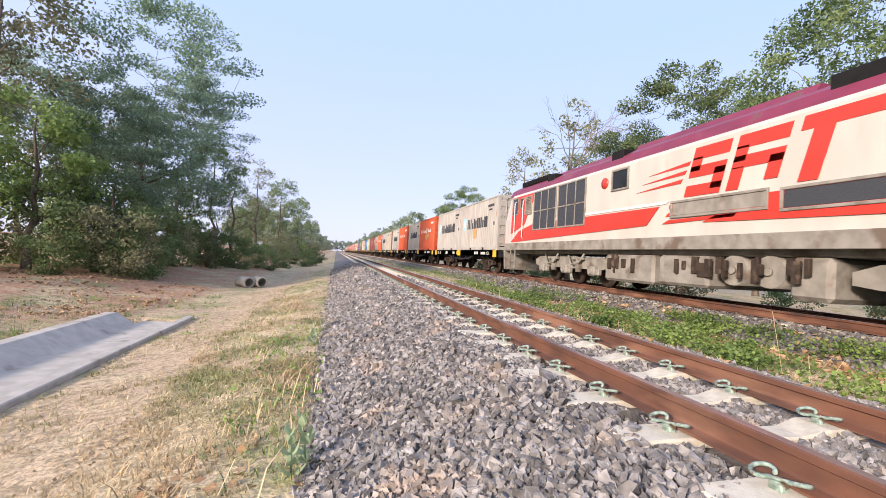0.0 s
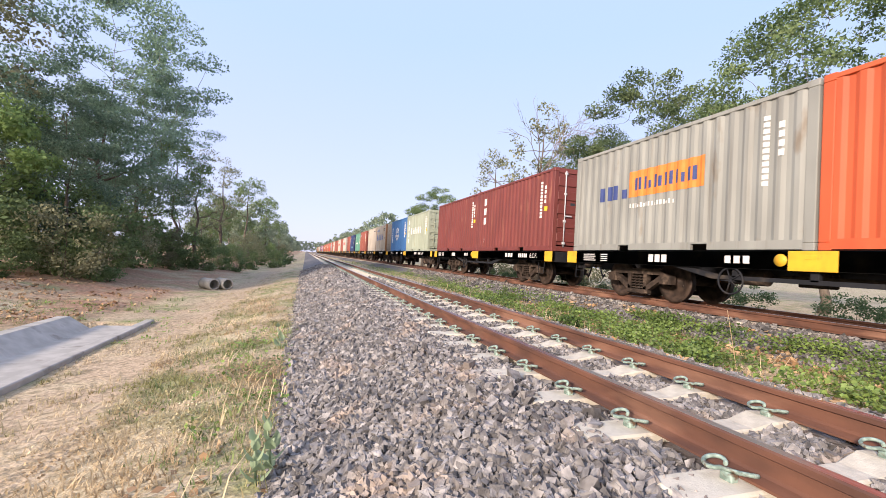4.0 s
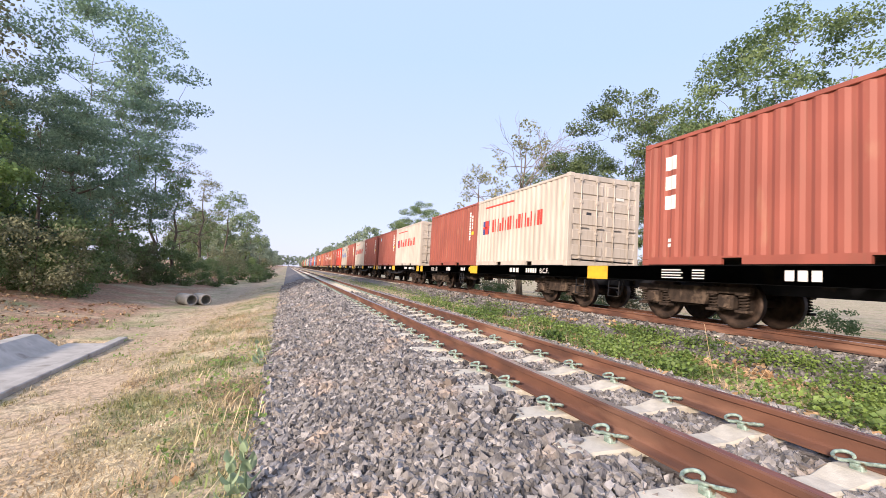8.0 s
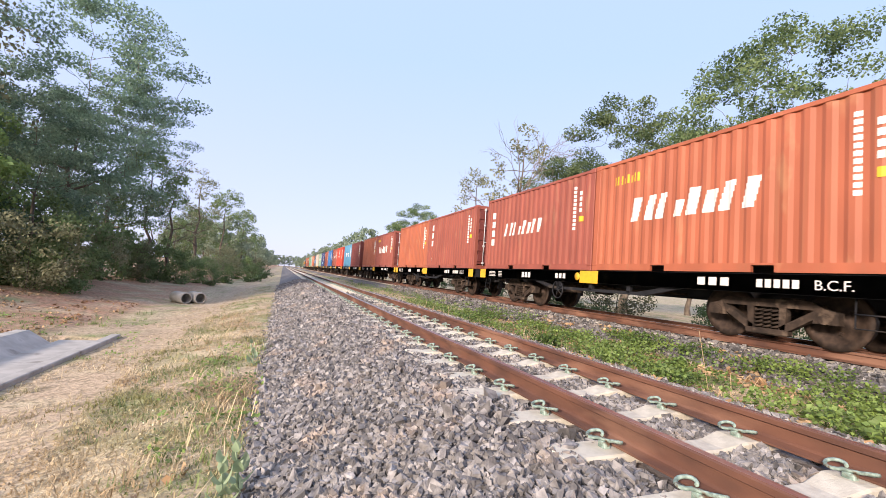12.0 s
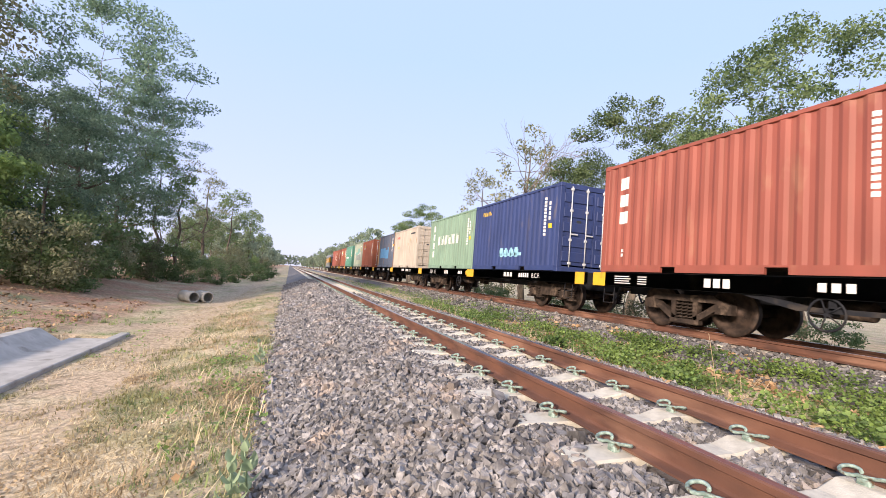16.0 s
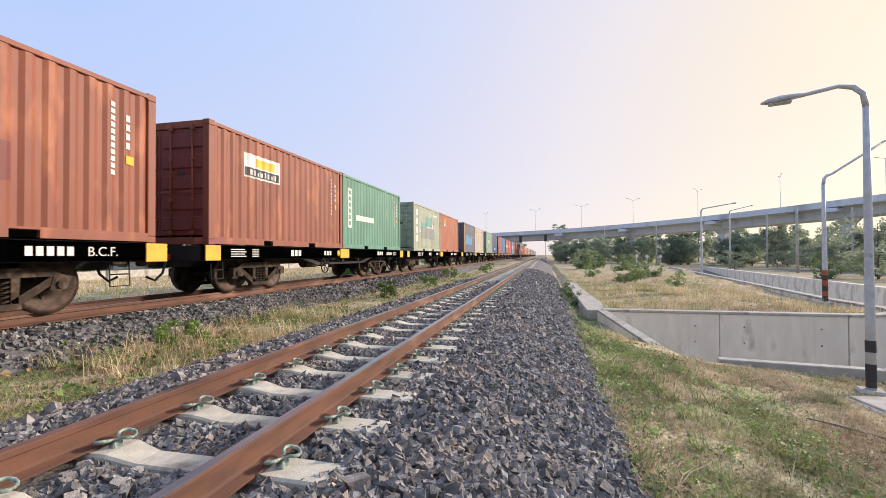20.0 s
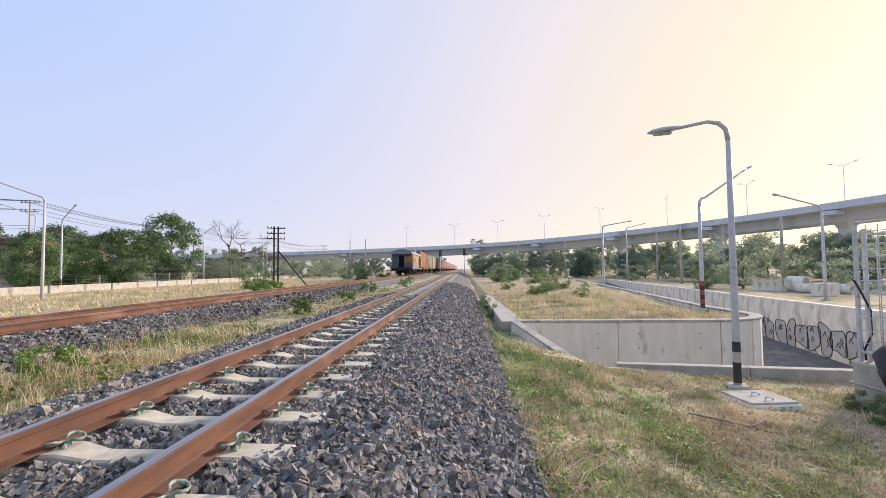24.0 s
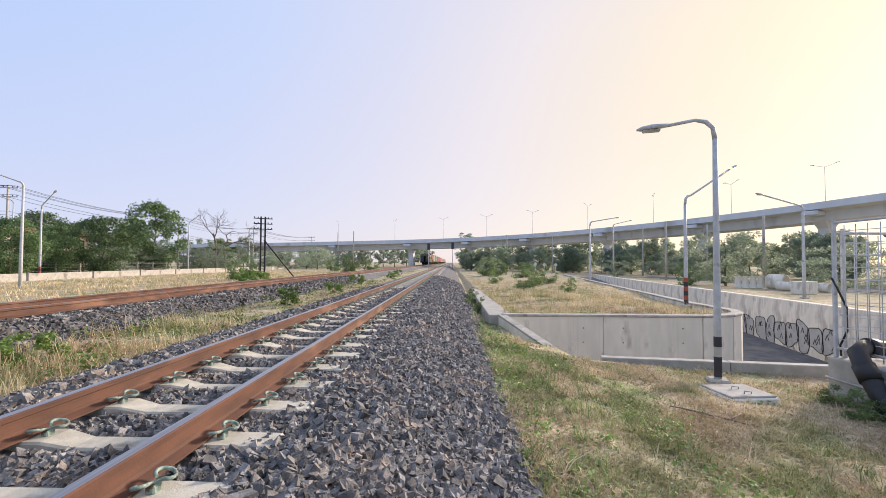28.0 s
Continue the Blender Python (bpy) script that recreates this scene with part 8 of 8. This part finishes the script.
# verge, bushes and works beyond the ramp
for k, (x, y, s, key) in enumerate([(-26.5, -40, 1.0, "feather"), (-31, -33, 0.75, "feather"), (-37, -27, 0.9, "feather"), (-25, -62, 0.5, "feather"), (-8, -74, 0.55, "feather"), (-12, -90, 0.6, "dark"), (-6, -96, 0.55, "dark"), (-16, -78, 0.4, "feather"), (-34, -60, 0.5, "dark"), (-42, -46, 0.7, "dark"), (-48, -40, 0.9, "dark"), (-26, -88, 0.6, "dark"), (-36, -84, 0.7, "dark"), (-46, -70, 0.7, "dark"), (-55, -50, 0.9, "dark"), (-60, -30, 0.9, "dark"), (-20, -110, 0.7, "dark"), (-9, -108, 0.6, "dark"), (-50, -60, 0.8, "dark"), (-66, -80, 1.0, "dark"), (-50, -110, 1.0, "dark"), (-30, -130, 0.9, "dark"), (-7, -128, 0.75, "dark")]):
    plant(key, x, y, k * 61, s)
plant("tall2", -6.5, -150, 40, 1.1)
for k, (x, y, s) in enumerate([(-6.5, -30, 0.9), (-7.6, -33, 1.1), (-5.2, -38, 0.8), (-9.5, -36, 0.9), (-2.42, -17, 0.45), (-2.45, -20.5, 0.45), (-8.6, -26, 0.6), (-6, -55, 1.6), (-8, -60, 1.4), (-10, -52, 1.2), (-23, -40, 1.3), (-29, -45, 1.2)]):
    plant("bush", x, y, k * 44, s, name="bush", category="bush")
for k in range(14):
    plant("far", -45 - 9 * k, -150 - 3 * k, k * 33, 0.8)
    plant("far", 60 + 9 * k, -130 - 4 * k, k * 29, 0.75)
for k in range(15):
    plant("dark", -5 - 3.9 * k, -101 + 1.6 * k + 5 * (k % 2), k * 71, 0.52 + 0.1 * (k % 3))
    plant("far", -8 - 5.2 * k, -140 + 3.2 * k + 4 * (k % 3), k * 23, 0.72)
    plant("far", 13 + 4.5 * k, -142 - 4 * (k % 3), k * 19, 0.62)
for k in range(20):
    u = k / 19
    plant("feather", -9 - 52 * u + 1.5 * math.sin(k * 2.2), -96 + 56 * u * u + 4 * math.sin(k * 1.4), k * 77, 0.62 + 0.16 * math.sin(k * 2.9))
    plant("feather", 26 + 26 * u, -128 + 74 * u + 3 * math.sin(k * 1.7), k * 37, 0.7 + 0.2 * math.sin(k * 2.1))
for k in range(7):
    plant("far", 12 + 2 * (k % 3), -160 - 22 * k, k * 31, 0.75)
    plant("far", -9 - 2 * (k % 3), -170 - 22 * k, k * 37, 0.75)
for k, (x, y, tr, r_) in enumerate([(-27.2, -34.6, 25, 0.60), (-26.6, -32.9, 20, 0.34), (-27.1, -32.5, 20, 0.34), (-27.6, -32.1, 20, 0.34), (-28.1, -31.7, 20, 0.34)]):
    p_ = thing("concrete_pipe", "concrete pipe section stored on the verge", "pipe", group="stored pipe sections")
    p_.matrix_basis = pose(x, y, gz(x, y) + r_ * 0.97, 0, 0, tr)
    part("barrel", MB().lathe([(-0.6, r_ * 0.8), (-0.6, r_), (0.6, r_), (0.6, r_ * 0.8), (-0.6, r_ * 0.8)], 1, (0, 0, 0), 20), M_WALL, p_)
for k in range(5):
    ps = thing("concrete_post", "short flared concrete post stored on the verge", "post", group="stored concrete posts")
    ps.matrix_basis = pose(-25.4 - 0.42 * k, -36.6 + 0.3 * k, gz(-26, -36))
    part("shaft", MB().lathe([(0, 0.32), (0.25, 0.25), (0.75, 0.2), (0.95, 0.3)], 2, (0, 0, 0), 8), M_WALL, ps)
cbk = thing("concrete_block", "large cast concrete block on the verge", "block")
part("block", MB().box(-0.8, 0.8, -0.4, 0.4, 0, 0.85, 0.03), M_WALL, cbk)
cbk.matrix_basis = pose(-25.1, -29.4, gz(-25.1, -29.4), 0, 0, 25)
solid("verge_road", MB().prism([(-25, -95), (-27.0, -66), (-34, -20), (-40, -20), (-33.5, -66), (-32, -95)], 2, -1.20, -1.13), M_ROAD, "asphalt road beyond the ramp", "road")
for k, (x, y) in enumerate([(-14.2, -66), (-16.0, -68), (-17.4, -66.5), (-15.2, -71)]):
    sg = thing("marker_sign", "small white diamond marker on a post", "sign", group="marker signs")
    sg.matrix_basis = pose(x, y, gz(x, y))
    part("post", MB().cyl((0, 0, -0.1), (0, 0, 1.5), 0.035, 6), M_WHITE, sg)
    part("board", MB().prism([(0, 1.2), (0.3, 1.5), (0, 1.8), (-0.3, 1.5)], 1, 0.04, 0.06), M_WHITE, sg)
sp = thing("signal_post", "railway signal on a dark post", "signal")
sp.matrix_basis = pose(-1.8, -92, -0.6)
part("post", MB().cyl((0, 0, -0.2), (0, 0, 4.6), 0.07, 8), M_STEEL, sp)
part("signal_head", MB().box(-0.3, 0.3, -0.12, 0.12, 4.3, 5.7, 0.05), M_BAND, sp)
sp2 = thing("signal_post", "railway signal between the tracks on a dark post", "signal")
sp2.matrix_basis = pose(3.3, -92, -0.5)
part("post", MB().cyl((0, 0, -0.2), (0, 0, 4.2), 0.07, 8), M_STEEL, sp2)
part("signal_head", MB().box(-0.3, 0.3, -0.12, 0.12, 4.0, 5.4, 0.05), M_BAND, sp2)

for k, (x, y, s) in enumerate([(9.4 + 1.1 * (k % 3) + 0.4 * math.sin(k * 2.1), -5 + 3.1 * k, 0.34 + 0.10 * math.sin(k * 1.7)) for k in range(13)]):
    plant("under", x, y, k * 63, s, name="bush", category="bush", label="low green shrub beyond the far track")
for k, (x, y, s) in enumerate([(-7.3, -6.15, 0.28), (-7.45, -5.6, 0.34), (-7.5, -6.7, 0.24), (-7.2, -5.2, 0.3)]):
    plant("bush", x, y, k * 63, s, name="bush", category="bush", label="dark green weeds at the foot of the chamber")
pieces_of_tracks()


def motions():
    """The train runs past; its wheels turn while they are near."""
    ts = [0.0, 0.1] + [1.0 * k for k in range(1, 28)] + [27.9, 28.0]
    for ob, along, z in TRAIN:
        walk(ob, [(t, pose(XB, along - gone(t), z)) for t in ts])
    for w, (x, y, z), r, along in WHEELS:
        near = [k for k in range(0, 841) if abs(along - gone(k / 30)) < 34]
        if not near:
            walk(w, [(0.0, pose(x, y, z)), (28.0, pose(x, y, z))])
            continue
        rows = []
        for k in near:
            rows.append((k / 30, pose(x, y, z, math.degrees(gone(k / 30) / r) % 360)))
        if near[0] > 0:
            rows.insert(0, (0.0, rows[0][1]))
        if near[-1] < 840:
            rows.append((28.0, rows[-1][1]))
        walk(w, rows)


motions()
